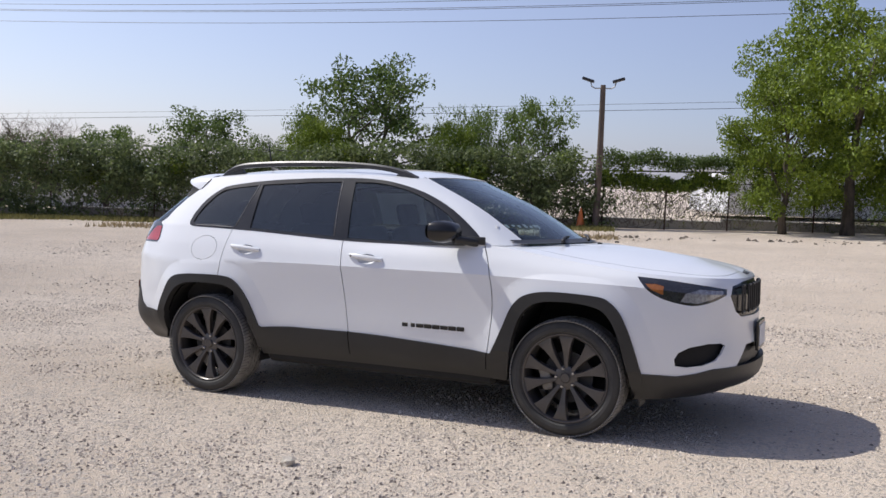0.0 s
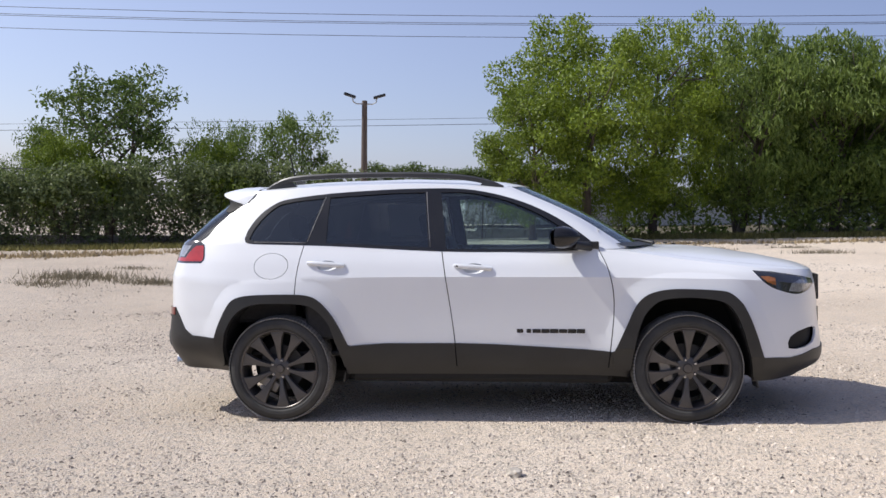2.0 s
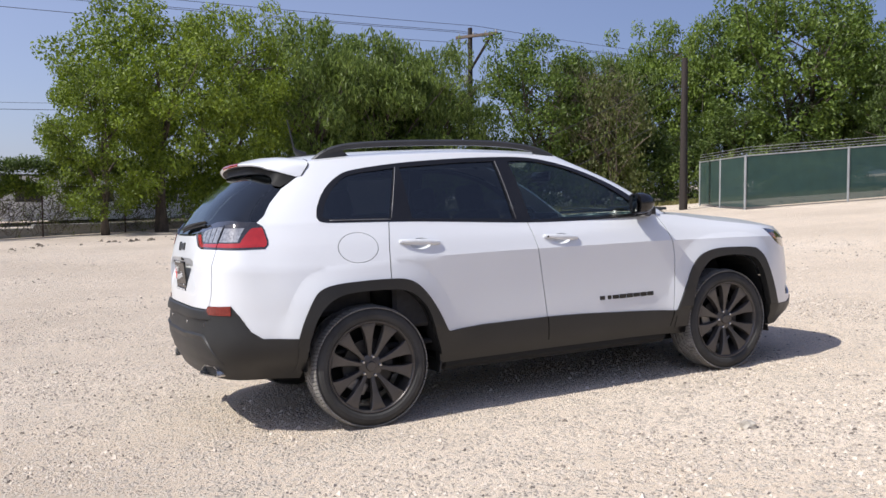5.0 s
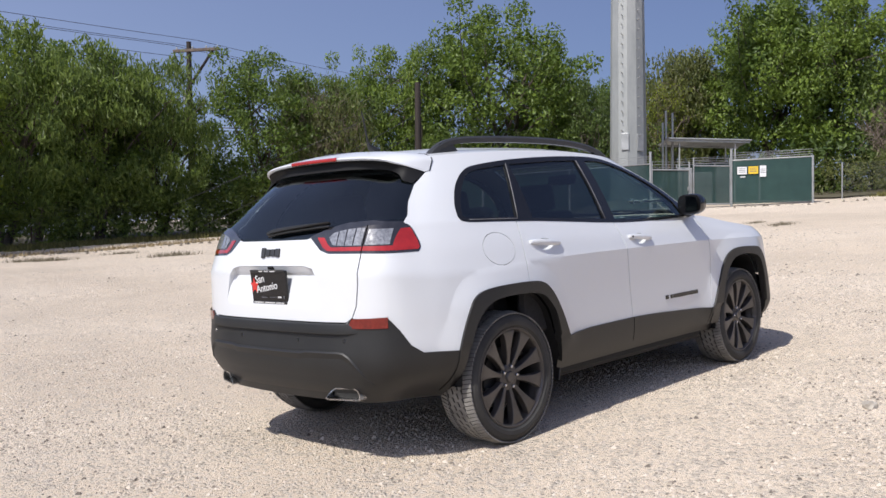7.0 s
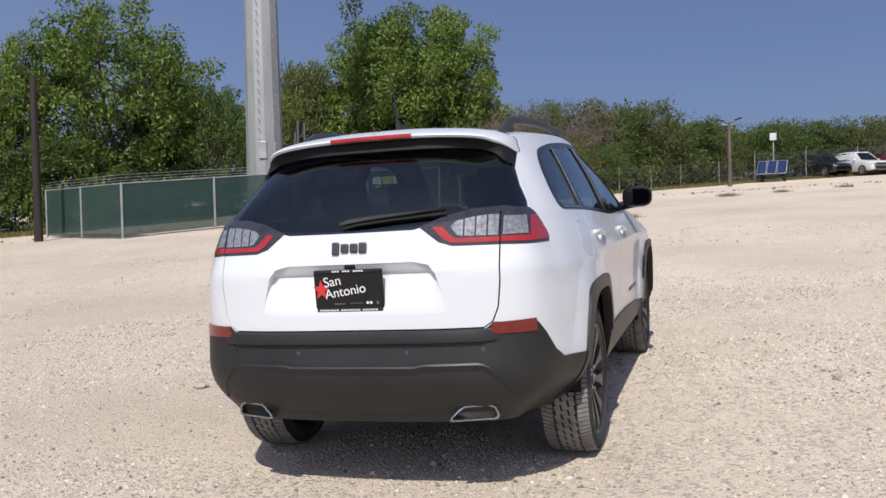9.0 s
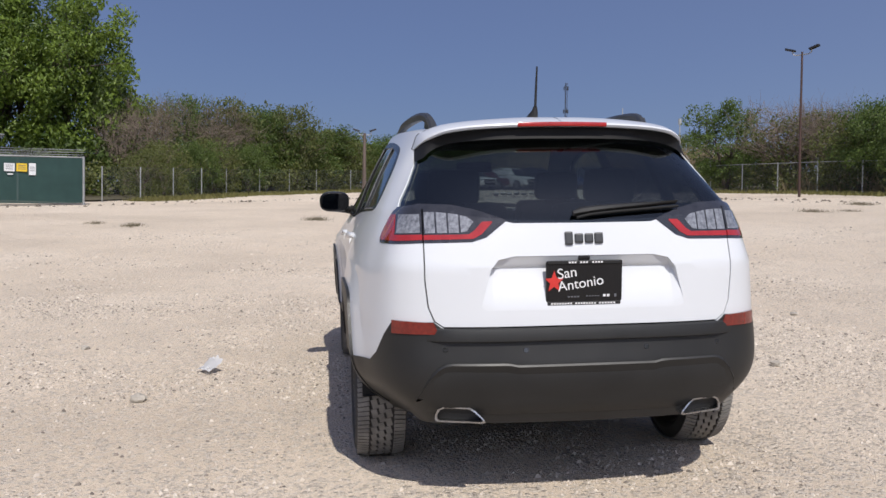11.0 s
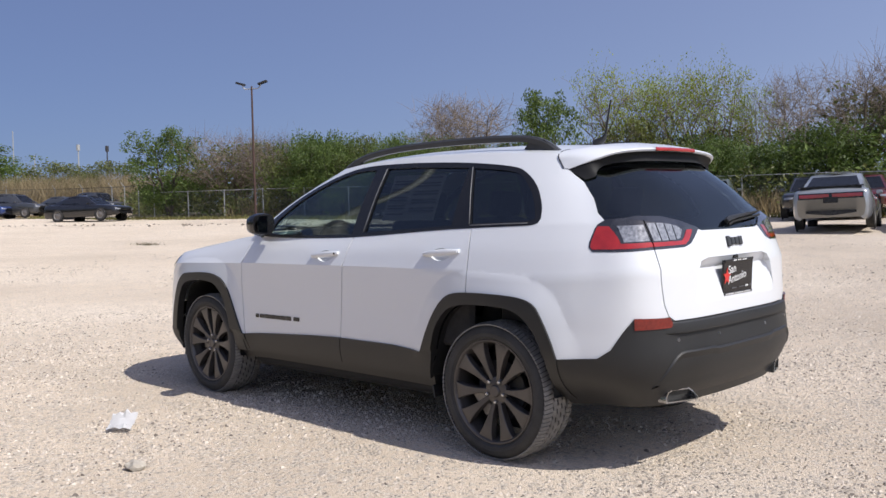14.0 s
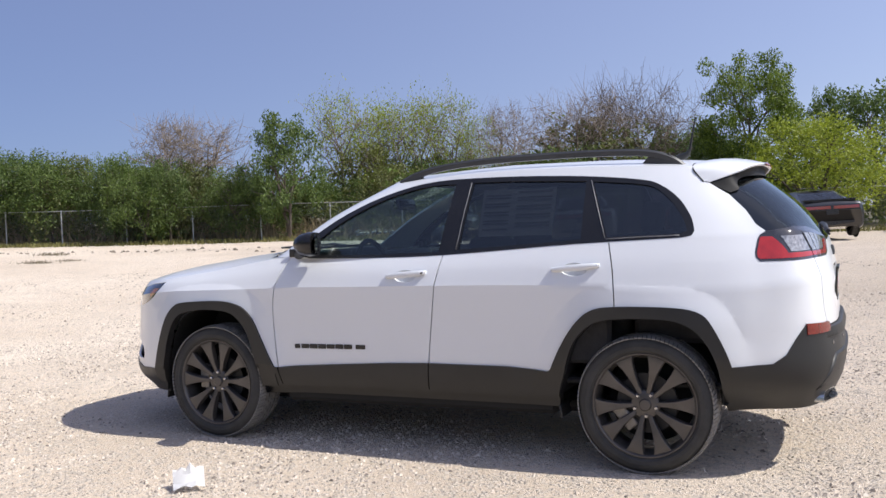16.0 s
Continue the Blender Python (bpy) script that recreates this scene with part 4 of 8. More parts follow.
on_flank = lambda f: f[zone] in (1, 2) and mid(f).y > .5
on_low = lambda f: f[zone] == 1
on_tail = lambda f: f[zone] in (1, 2) and mid(f).x < -1.5
on_nose = lambda f: f[zone] == 1 and mid(f).x > 1.6
on_hood = lambda f: f[zone] == 4
GAPS = [(strip(SEAM_A), "side", lambda f: f[zone] == 1 and mid(f).y > .5), (strip(SEAM_B), "side", lambda f: f[zone] == 1 and mid(f).y > .5),
        (strip(SEAM_C), "side", lambda f: f[zone] == 1 and mid(f).y > .5), (strip(GATE[2:9]), "rear", on_tail), (strip(HOODCUT, .003), "top", on_hood)]
for poly, view, ok in [(CLAD, "side", on_low), (ARCH_R, "side", on_low), (ARCH_F, "side", on_low), (BUMP_R, "side", on_tail), (BUMP_F, "side", on_nose),
                       (DLO, "side", lambda f: f[zone] in (1, 2) and mid(f).y > .4 and mid(f).x > -1.8), (GL_R, "side", lambda f: f[zone] == 2 and mid(f).y > .4 and mid(f).x > -1.8),
                       (GL_M, "side", lambda f: f[zone] == 2 and mid(f).y > .4), (GL_F, "side", lambda f: f[zone] == 2 and mid(f).y > .4),
                       (HEAD, "side", on_nose), (FOG, "side", on_nose), (LAMP, "rear", on_tail), (BACKL, "rear", on_tail), (RECESS, "rear", on_tail),
                       (RED_IN, "rear", on_tail), (HEAD_AMBER, "side", on_nose), (HEAD_CLEAR, "side", on_nose), (SMOKE_G, "rear", on_tail), (SMOKE_B, "rear", on_tail), *[(c_, "rear", on_tail) for c_ in CELLS], (REFL, "rear", on_tail),
                       (GRILLE, "rear", on_nose), (INTAKE, "rear", on_nose), *GAPS]:
    cut(poly, view, ok)
LAMP_S = [(-2.6, 1.02), (-1.96, 1.092), (-1.915, 1.106), (-1.896, 1.126), (-1.893, 1.150), (-1.902, 1.212), (-1.911, 1.233), (-1.935, 1.25), (-1.99, 1.30), (-2.6, 1.30)]
LAMP_T = [(x - (.009 if x > -2.5 else 0), z + (.004 if z < 1.12 else 0)) for x, z in LAMP_S]
for poly in (LAMP_S, LAMP_T):
    cut(poly, "side", lambda f: on_tail(f) and mid(f).y > .5)
for zc in (1.046, 1.030, 1.014):
    cut([(-.1, zc), (.45, zc)], "rear", lambda f: on_tail(f) and mid(f).x < -2.1, False)
for yc in (.375, .345):
    cut([(yc, .84), (yc, 1.07)], "rear", lambda f: on_tail(f) and mid(f).x < -2.1, False)
cut([(-2.3, .39), (2.4, .39)], "side", lambda f: f[zone] == 1 and -1.8 < mid(f).x < 1.85, False)
for arch in (OUT_R[3:-2], OUT_F[3:-3]):                      # the crease where the flare begins
    cut(beside(arch, HAUNCH), "side", lambda f: f[zone] == 1 and mid(f).y > .6, False)
for rr in (1.0, .965):
    cut([(-1.395 + (x + 1.395) * rr, 1.075 + (z - 1.075) * rr) for x, z in FUEL], "side", lambda f: f[zone] == 1 and mid(f).y > .6)
FUEL_IN = [(-1.395 + (x + 1.395) * .965, 1.075 + (z - 1.075) * .965) for x, z in FUEL]
CUPS = [[(cx + .070 * math.cos(k * math.pi / 12), cz + .034 * math.sin(k * math.pi / 12)) for k in range(24)] for cx, cz in ((-.018, 1.040), (-1.006, 1.070))]
for cup in CUPS:
    cut(cup, "side", lambda f: f[zone] == 1 and mid(f).y > .6)
DOOR_F = SEAM_B + SEAM_A[::-1]
DOOR_R = SEAM_C[:-2] + [(-1.222, .86), (-1.05, .80), (-.90, .52), (-.86, .40)] + SEAM_B[::-1]


def region(f):
    c, z_ = mid(f), f[zone]
    x, y, z = c
    if z_ == 3:
        return "windscreen"
    if z_ == 5:
        return "roof"
    if z_ == 4:
        if inside(GAPS[4][0], x, y):
            return "gap_4"
        return "hood" if x < 2.235 and y < np.interp(x, [p[0] for p in HOODCUT], [p[1] for p in HOODCUT]) else "body"
    if z_ == 1 and (inside(ARCH_R, x, z) or inside(ARCH_F, x, z)) and y > .6:
        return "none"
    if inside(LAMP_S, x, z) and inside(LAMP, y, z):
        if inside(GAPS[3][0], y, z):
            return "gap_3"
        if any(inside(c_, y, z) for c_ in CELLS):
            return "lamp_clear"
        return "lamp_smoke" if inside(SMOKE_G if y < .645 else SMOKE_B, y, z) or not (inside(RED_IN, y, z) and inside(LAMP_T, x, z)) else "lamp_red"
    if x < -1.62 and z > 1.1 and inside(BACKL, y, z):
        return "backlight"
    if x < -2.0 and inside(REFL, y, z):
        return "reflector"
    if x < -1.785 and inside(BUMP_R, x, z):
        return "bumper_rear"
    if x > 1.815 and inside(BUMP_F, x, z):
        return "bumper_front"
    if z_ == 1 and x > 1.6:
        if inside(HEAD, x, z):
            return "head_amber" if inside(HEAD_AMBER, x, z) else ("head_clear" if inside(HEAD_CLEAR, x, z) else "headlight")
        if inside(FOG, x, z) and y > .45:
            return "fog"
        if x > 2.1 and inside(GRILLE, y, z):
            return "grille"
        if x > 2.1 and inside(INTAKE, y, z):
            return "intake"
    if x < -1.9 and inside(GAPS[3][0], y, z):
        return "gap_3"
    if x < -2.1 and inside(RECESS, y, z):
        return "recess"
    if x < -1.95 and inside(GATE, y, z):
        return "tailgate"
    if -1.65 < x < .82 and z > 1.12:
        for nm, poly in (("glass_quarter", GL_R), ("glass_rear", GL_M), ("glass_front", GL_F)):
            if inside(poly, x, z):
                return nm
        if inside(DLO, x, z):
            return "trim"
    if z_ == 1 and -1.79 < x < 1.82 and z < .95:
        if z < .39:
            return "bumper_rear" if x < -1.7 else ("bumper_front" if x > 1.7 else "sill")
        if inside(CLAD, x, z):
            if inside(GAPS[1][0], x, z) or inside(GAPS[0][0], x, z):
                return "gap_1" if inside(GAPS[1][0], x, z) else "gap_0"
            return "arch_rear" if x < -.86 and z > .39 and (x < -.93 or z > .535) else ("arch_front" if x > .868 else ("clad_rear" if x < -.147 else "clad_front"))
    for k in range(3):
        if z_ == 1 and inside(GAPS[k][0], x, z):
            return "gap_%d" % k
    if inside(FUEL, x, z) and z_ == 1:
        return "fuel" if inside(FUEL_IN, x, z) else "fuel_gap"
    if z_ == 1 and any(inside(cup, x, z) for cup in CUPS):
        return "cup"
    if z_ == 1 and inside(DOOR_F, x, z):
        return "door_front"
    if z_ == 1 and inside(DOOR_R, x, z):
        return "door_rear"
    return "body"


bmb.normal_update()
for v in bmb.verts:
    if abs(v.co.y) < 1e-4:
        v.co.y = 0
normals = {v: (Vector((v.normal.x, 0, v.normal.z)).normalized() if v.co.y == 0 else v.normal.copy()) for v in bmb.verts}
regions = {}
for f in bmb.faces:
    regions.setdefault(region(f), []).append(f)


def panel(names, sides=(1, -1), out=0.0, lip=.014, push=None):
    """Takes panels off the shell for one side or both, moved along their normals, with an edge turned inward."""
    bm = bmesh.new()
    faces = [f for n in names.split() for f in regions.get(n, [])]
    for s in sides:
        seen = {}
        for f in faces:
            vs = []
            for v in f.verts:
                if v not in seen:
                    o = out + (push(v.co) if push else flare(v.co))
                    p = v.co + normals[v] * o
                    w = seen[v] = bm.verts.new((p.x, p.y * s, p.z))
                    n_ = normals[v]
                    w.normal = (n_.x, n_.y * s, n_.z)
                vs.append(seen[v])
            bm.faces.new(vs if s > 0 else vs[::-1])
        edges = [e for e in {e for f in bm.faces for e in f.edges} if len(e.link_faces) == 1 and not all(abs(v.co.y) < 1e-5 for v in e.verts) and (e.verts[0].co.y + e.verts[1].co.y) * s > 0 and not e.tag]
        for e in edges:
            e.tag = True
        back = {}
        inv = {w: v for v, w in seen.items()}
        for e in edges:
            quad = []
            for w in e.verts:
                if w not in back:
                    n_ = normals[inv[w]]
                    back[w] = bm.verts.new(w.co - Vector((n_.x, n_.y * s, n_.z)) * lip)
                quad.append(back[w])
            fl = e.link_faces[0]
            lp = [l for l in fl.loops if l.edge == e][0]
            a, b = lp.vert, lp.link_loop_next.vert
            try:
                g = bm.faces.new((b, a, back[a], back[b]))
                for ee in g.edges:
                    ee.tag = True
            except ValueError:
                pass
    bmesh.ops.remove_doubles(bm, verts=[v for v in bm.verts if abs(v.co.y) < 1e-4], dist=1e-4)
    return bm
# ---- the car: materials, panels ----
M["paint"] = mixed("white_car_paint", (0.69, 0.712, 0.74), (0.71, 0.73, 0.755), 1.2, 0.32, coat=0.55, spec=0.4, fine=300)
M["plastic"] = mixed("black_grained_plastic", (0.013, 0.013, 0.013), (0.024, 0.0238, 0.0232), 3, 0.46, bump_s=0.25, bump_d=0.001, fine=500)
M["gloss_black"] = mixed("gloss_black_trim", (0.008, 0.008, 0.009), (0.014, 0.014, 0.015), 3, 0.25)
# rubber seal in a lighter grey that imitates its reflection
M["seal"] = mixed("seal_painted_sheen", (0.13, 0.13, 0.135), (0.20, 0.20, 0.205), 6, 0.4)
M["black_trim"] = mixed("matt_black_trim", (0.008, 0.008, 0.0085), (0.014, 0.014, 0.015), 5, 0.62, spec=0.25)
M["gap"] = mixed("shut_line", (0.006, 0.006, 0.006), (0.012, 0.012, 0.012), 3, 0.8)
M["glass"] = glass_mat("side_glass_light_tint", (0.78, 0.93, 0.91), 0.80)
M["privacy"] = glass_mat("privacy_glass", (0.78, 0.86, 0.90), 0.24)
M["screen"] = glass_mat("windscreen_glass", (0.72, 0.84, 0.82), 0.75)
M["red_lens"] = mixed("red_lens", (0.29, 0.009, 0.008), (0.44, 0.018, 0.014), 22, 0.12, coat=1.0, fine=200)
M["smoke"] = mixed("smoked_lens", (0.015, 0.015, 0.017), (0.04, 0.04, 0.045), 20, 0.10, coat=1.0)
M["clear_lens"] = mixed("clear_lens", (0.13, 0.135, 0.145), (0.46, 0.47, 0.49), 60, 0.14, metal=0.35, coat=1.0, fine=150)
M["reflector"] = mixed("red_reflector", (0.13, 0.010, 0.006), (0.21, 0.018, 0.010), 60, 0.15, coat=1.0)
M["amber"] = mixed("amber_lens", (0.26, 0.085, 0.015), (0.40, 0.14, 0.03), 30, 0.2, coat=1.0)
M["chrome"] = mixed("chrome", (0.46, 0.46, 0.46), (0.58, 0.58, 0.58), 10, 0.26, metal=1.0)
M["mirror"] = mixed("mirror_glass", (0.04, 0.042, 0.046), (0.06, 0.062, 0.066), 3, 0.04, metal=1.0)
M["tyre"] = mixed("tyre_rubber", (0.027, 0.027, 0.026), (0.060, 0.058, 0.055), 9, 0.80, bump_s=0.3, bump_d=0.002, fine=200)
# dusty rubber, made paler still to stand in for light bounced off the ground
M["tread"] = mixed("dusty_bounce_tread", (0.15, 0.144, 0.136), (0.31, 0.298, 0.275), 14, 0.9, bump_s=0.3, bump_d=0.002, fine=200)
M["rim"] = mixed("satin_bronze_grey_alloy", (0.080, 0.074, 0.071), (0.118, 0.110, 0.104), 8, 0.36, metal=0.55, fine=300)
M["cast"] = mixed("cast_metal", (0.20, 0.19, 0.18), (0.34, 0.32, 0.30), 12, 0.5, metal=0.7)
M["rail"] = mixed("satin_grey_rail", (0.045, 0.047, 0.05), (0.06, 0.062, 0.066), 6, 0.42, metal=0.3, fine=200)
M["cloth"] = mixed("dark_seat_cloth", (0.018, 0.018, 0.020), (0.035, 0.035, 0.038), 30, 0.85, fine=300)
M["liner"] = mixed("grey_headliner", (0.20, 0.20, 0.20), (0.26, 0.26, 0.25), 10, 0.9)
M["white_paper"] = mixed("white_paper", (0.66, 0.67, 0.68), (0.78, 0.78, 0.78), 6, 0.7)
M["white_ink"] = mixed("white_ink", (0.75, 0.75, 0.75), (0.85, 0.85, 0.85), 6, 0.5)
M["red_ink"] = mixed("red_ink", (0.55, 0.03, 0.025), (0.68, 0.05, 0.04), 6, 0.5)
M["grey_ink"] = mixed("grey_ink", (0.10, 0.10, 0.11), (0.18, 0.18, 0.19), 6, 0.5)
LEAN = Matrix(((0.999166, 0.001047, -0.040830),
                   (0.000000, 0.999671, 0.025639),
                   (0.040844, -0.025618, 0.998837))).to_4x4()   # the car leans with the shelf it stands on
car = tagged(empty("car", LEAN), "white SUV with black cladding and dark alloy wheels, on gravel", "car")
part("body_shell", panel("body"), M["paint"], car, "glossy white painted body", True, 20)
part("hood", panel("hood"), M["paint"], car, "", True, 20)
part("roof", panel("roof", lip=.003), M["paint"], car, "", True, 20)
gate = part("tailgate", panel("tailgate", lip=.055), M["paint"], car, "", True, 20)
part("plate_recess", panel("recess", out=0, lip=.003, push=lambda c: -.042 * min(1, max(0, (1.064 - c.z) / .050)) * min(1, max(0, (c.z - .85) / .15)) ** 1.3 * min(1, max(0, (.425 - abs(c.y)) / .05))), M["paint"], gate, "", True, 40)
part("rear_window", panel("backlight", out=-.006), M["privacy"], gate, "dark tinted rear window", True, 20)
part("windscreen", panel("windscreen", out=-.004), M["screen"], car, "clear windscreen", True, 20)
part("rear_bumper", panel("bumper_rear", out=.008, lip=.03), M["plastic"], car, "grained black plastic bumper", True, 20)
part("front_bumper", panel("bumper_front", out=.006, lip=.03), M["plastic"], car, "grained black plastic bumper", True, 20)
part("grille", panel("grille", out=-.012, lip=.03), M["gloss_black"], car, "black slotted grille", True, 20)
part("lower_intake", panel("intake", out=-.03, lip=.03), M["plastic"], car, "", True, 20)
part("shut_line_seal", panel("gap_4", out=-.012, lip=.002), M["gap"], car, "", True, 20)
doors = {}
for s in (1, -1):
    for k in range(4):
        part("shut_line_seal", panel("gap_%d" % k, (s,), -.012, .002), M["gap"], car, "", True, 20)
    part("sill", panel("sill", (s,), out=-.02, lip=.06), M["plastic"], car, "", True, 20)
    doors["f", s] = part("front_door", panel("door_front", (s,)), M["paint"], car, "", True, 20)
    doors["r", s] = part("rear_door", panel("door_rear", (s,)), M["paint"], car, "", True, 20)
    part("door_cladding", panel("clad_front", (s,), .010, .03), M["plastic"], doors["f", s], "black plastic cladding", True, 20)
    part("door_cladding", panel("clad_rear", (s,), .010, .03), M["plastic"], doors["r", s], "black plastic cladding", True, 20)
    part("window_pane", panel("glass_front", (s,), -.006), M["glass"], doors["f", s], "lightly tinted glass", True, 20)
    part("window_pane", panel("glass_rear", (s,), -.006), M["privacy"], doors["r", s], "dark privacy glass", True, 20)
    part("quarter_window", panel("glass_quarter", (s,), -.005), M["privacy"], car, "dark privacy glass", True, 20)
    part("window_trim", panel("trim", (s,), .002), M["gloss_black"], car, "black window surround", True, 20)
    part("wheel_arch_trim", panel("arch_front", (s,), .014, .05), M["plastic"], car, "black plastic arch flare", True, 20)
    part("wheel_arch_trim", panel("arch_rear", (s,), .014, .05), M["plastic"], car, "black plastic arch flare", True, 20)
    head = part("headlight", panel("headlight", (s,), -.002, .02), M["smoke"], car, "dark headlight", True, 20)
    part("turn_signal", panel("head_amber", (s,), -.003, .01), M["amber"], head, "amber side marker lens", True, 20)
    part("headlight_lens", panel("head_clear", (s,), -.003, .01), M["clear_lens"], head, "clear headlight lens", True, 20)
    part("fog_lamp_recess", panel("fog", (s,), -.030, .03), M["black_trim"], car, "black fog lamp recess", True, 20)
    lamp = part("tail_light", panel("lamp_red", (s,), .004, .02), M["red_lens"], car, "red tail light lens", True, 20)
    part("smoked_lens", panel("lamp_smoke", (s,), .002, .02), M["smoke"], lamp, "dark smoked lens", True, 20)
    part("clear_lens", panel("lamp_clear", (s,), .005, .006), M["clear_lens"], lamp, "clear ribbed lens", True, 20)
    part("reflector", panel("reflector", (s,), .013, .012), M["reflector"], car, "dark red reflector", True, 20)
    if s < 0:
        part("fuel_door", panel("fuel", (s,), 0, .01), M["paint"], car, "", True, 20)
        part("shut_line_seal", panel("fuel_gap", (s,), -.012, .002), M["gap"], car, "", True, 20)
    else:
        part("quarter_panel", panel("fuel fuel_gap", (s,), 0, .002), M["paint"], car, "", True, 20)
# ---- the car: wheels, lamps, trim, cabin ----
from mathutils.bvhtree import BVHTree
SKIN = BVHTree.FromBMesh(bmb)


def flank(x, z, s=1):
    """The place on the car's side at (x, z) and the outward direction there."""
    p, n, *_ = SKIN.ray_cast(Vector((x, 2.0, z)), Vector((0, -1, 0)))
    n = n if n.y > 0 else -n
    return Vector((p.x, p.y * s, p.z)), Vector((n.x, n.y * s, n.z))


def stern(y, z):
    p, n, *_ = SKIN.ray_cast(Vector((-3.0, abs(y) + 1e-4, z)), Vector((1, 0, 0)))
    n = n if n.x < 0 else -n
    k = 1 if y >= 0 else -1
    return Vector((p.x, p.y * k, p.z)), Vector((n.x, n.y * k, n.z))


def make_wheel():
    """One wheel at the origin, its face towards +y; the parts share their meshes between the four."""
    bm = bmesh.new()                                        # rim: lip, barrel, dished outer ring
    lathe(bm, [(.272, -.20), (.262, -.19), (.245, -.17), (.238, -.05), (.247, -.036), (.247, -.026), (.249, -.016), (.252, -.006), (.257, .002), (.261, .006), (.267, .006), (.271, .001), (.272, -.02)], "y", 72)
    wheel = part("wheel", bm, M["rim"], None, "satin bronze-grey alloy wheel", True, 40)
    bm = bmesh.new()
    grooves = []
    for y0, y1 in ((-.050, -.056), (-.083, -.089), (-.116, -.122), (-.149, -.155)):
        grooves += [(.3515, y0), (.3455, y0 - .0008), (.3455, y1 + .0008), (.3515, y1)]
    lathe(bm, [(.264, -.012), (.268, -.001), (.273, .005), (.279, .009), (.283, .0145), (.303, .017), (.307, .015), (.318, .014), (.333, .004), (.3415, -.008), (.3475, -.020), *grooves, (.3475, -.186), (.3415, -.196), (.318, -.216), (.29, -.222), (.272, -.21), (.262, -.198)], "y", 72)
    tyre = part("tyre", bm, M["tyre"], wheel, "black rubber tyre", True, 30)
    bm = bmesh.new()
    for side_y, lean in ((-.024, 1), (-.182, -1)):          # shoulder lugs wrap over the edge
        for k in range(96):
            a = 2 * math.pi * k / 96
            rot = (Matrix.Rotation(-a, 3, "Y") @ Matrix.Rotation(lean * .22, 3, "Z") @ Matrix.Rotation(.18 * lean, 3, "X")).to_euler()
            box(bm, (.0065, .054, .0180), (.3492 * math.cos(a), side_y + .005 * lean, .3505 * math.sin(a)), rot)
    for gy in (-.0695, -.1025, -.1355):                      # centre ribs, cut crosswise
        for k in range(48):
            a = 2 * math.pi * (k + .5 * (gy == -.1025)) / 48
            box(bm, (.0060, .0270, .0438), (.3515 * math.cos(a), gy, .3525 * math.sin(a)), (Matrix.Rotation(-a, 3, "Y") @ Matrix.Rotation(.25, 3, "X")).to_euler())
    part("tread", bm, M["tread"], wheel, "dusty tread blocks, paler to stand for bounce light")["kind"] = "stuff"
    spoke_me = None
    for k in range(10):
        a = math.radians(72 * (k // 2) + (16.5 if k % 2 else -16.5) + 90)
        if spoke_me is None:
            bm = bmesh.new()
            rows = []
            for r, hw, y, t in ((.040, .0125, -.030, .03), (.070, .0120, -.024, .034), (.110, .0135, -.017, .036), (.150, .0185, -.011, .038), (.185, .0250, -.006, .038), (.212, .0320, -.003, .036), (.232, .0390, -.002, .034), (.245, .0450, -.002, .032), (.252, .0540, -.003, .030)):
                rows.append([bm.verts.new(p) for p in ((r, y - t, -hw - .002), (r, y - .003, -hw), (r, y, -hw + .003), (r, y, hw - .003), (r, y - .003, hw), (r, y - t, hw + .002))])
            for r0, r1 in zip(rows, rows[1:]):
                for j in range(5):
                    bm.faces.new((r0[j], r1[j], r1[j + 1], r0[j + 1]))
            bmesh.ops.recalc_face_normals(bm, faces=bm.faces)
            sp = part("spoke", bm, M["rim"], wheel, "", True, 30)
            spoke_me = sp.data
        else:
            sp = new("spoke", spoke_me)
            sp.parent = wheel
        sp.rotation_euler = (0, -a, 0)
    bm = bmesh.new()
    lathe(bm, [(.0, -.012), (.026, -.012), (.030, -.015), (.033, -.024), (.066, -.027), (.072, -.031), (.072, -.06)], "y", 32)
    part("hub", bm, M["rim"], wheel, "", True, 35)
    nut = None
    for k in range(5):
        a = math.radians(72 * k + 90)
        if nut is None:
            bm = bmesh.new()
            lathe(bm, [(.0, .0), (.007, .0), (.0098, -.003), (.0102, -.02)], "y", 6)
            nu_ = part("lug_nut", bm, M["chrome"], wheel, "bright lug nut")
            nut = nu_.data
        else:
            nu_ = new("lug_nut", nut)
            nu_.parent = wheel
        nu_.location = (.057 * math.cos(a), -.012, .057 * math.sin(a))
    bm = bmesh.new()
    lathe(bm, [(.05, -.075), (.155, -.075), (.157, -.078), (.157, -.098), (.05, -.098)], "y", 40)
    part("brake_disc", bm, M["dark_metal"], wheel, "", True, 30)
    bm = bmesh.new()
    box(bm, (.07, .06, .15), (.135, -.085, .02), None, .012, 2)
    part("brake_caliper", bm, M["cast"], wheel)
    bm = bmesh.new()
    lathe(bm, [(.02, -.20), (.226, -.20)], "y", 40)
    part("inner_backing", bm, M["gap"], wheel)
    return wheel


first = make_wheel()
first.parent = car
places = [(1.352, .898, 0), (-1.352, .898, 40), (1.352, -.898, 15), (-1.352, -.898, 58)]
for k, (x, y, turn) in enumerate(places):
    w = first if k == 0 else copy_thing(first, Matrix())
    w.parent = car
    w.matrix_basis = Matrix.Translation((x, y, .354)) @ (Matrix.Rotation(math.pi, 4, "Z") if y < 0 else Matrix()) @ Matrix.Rotation(radians(turn), 4, "Y")

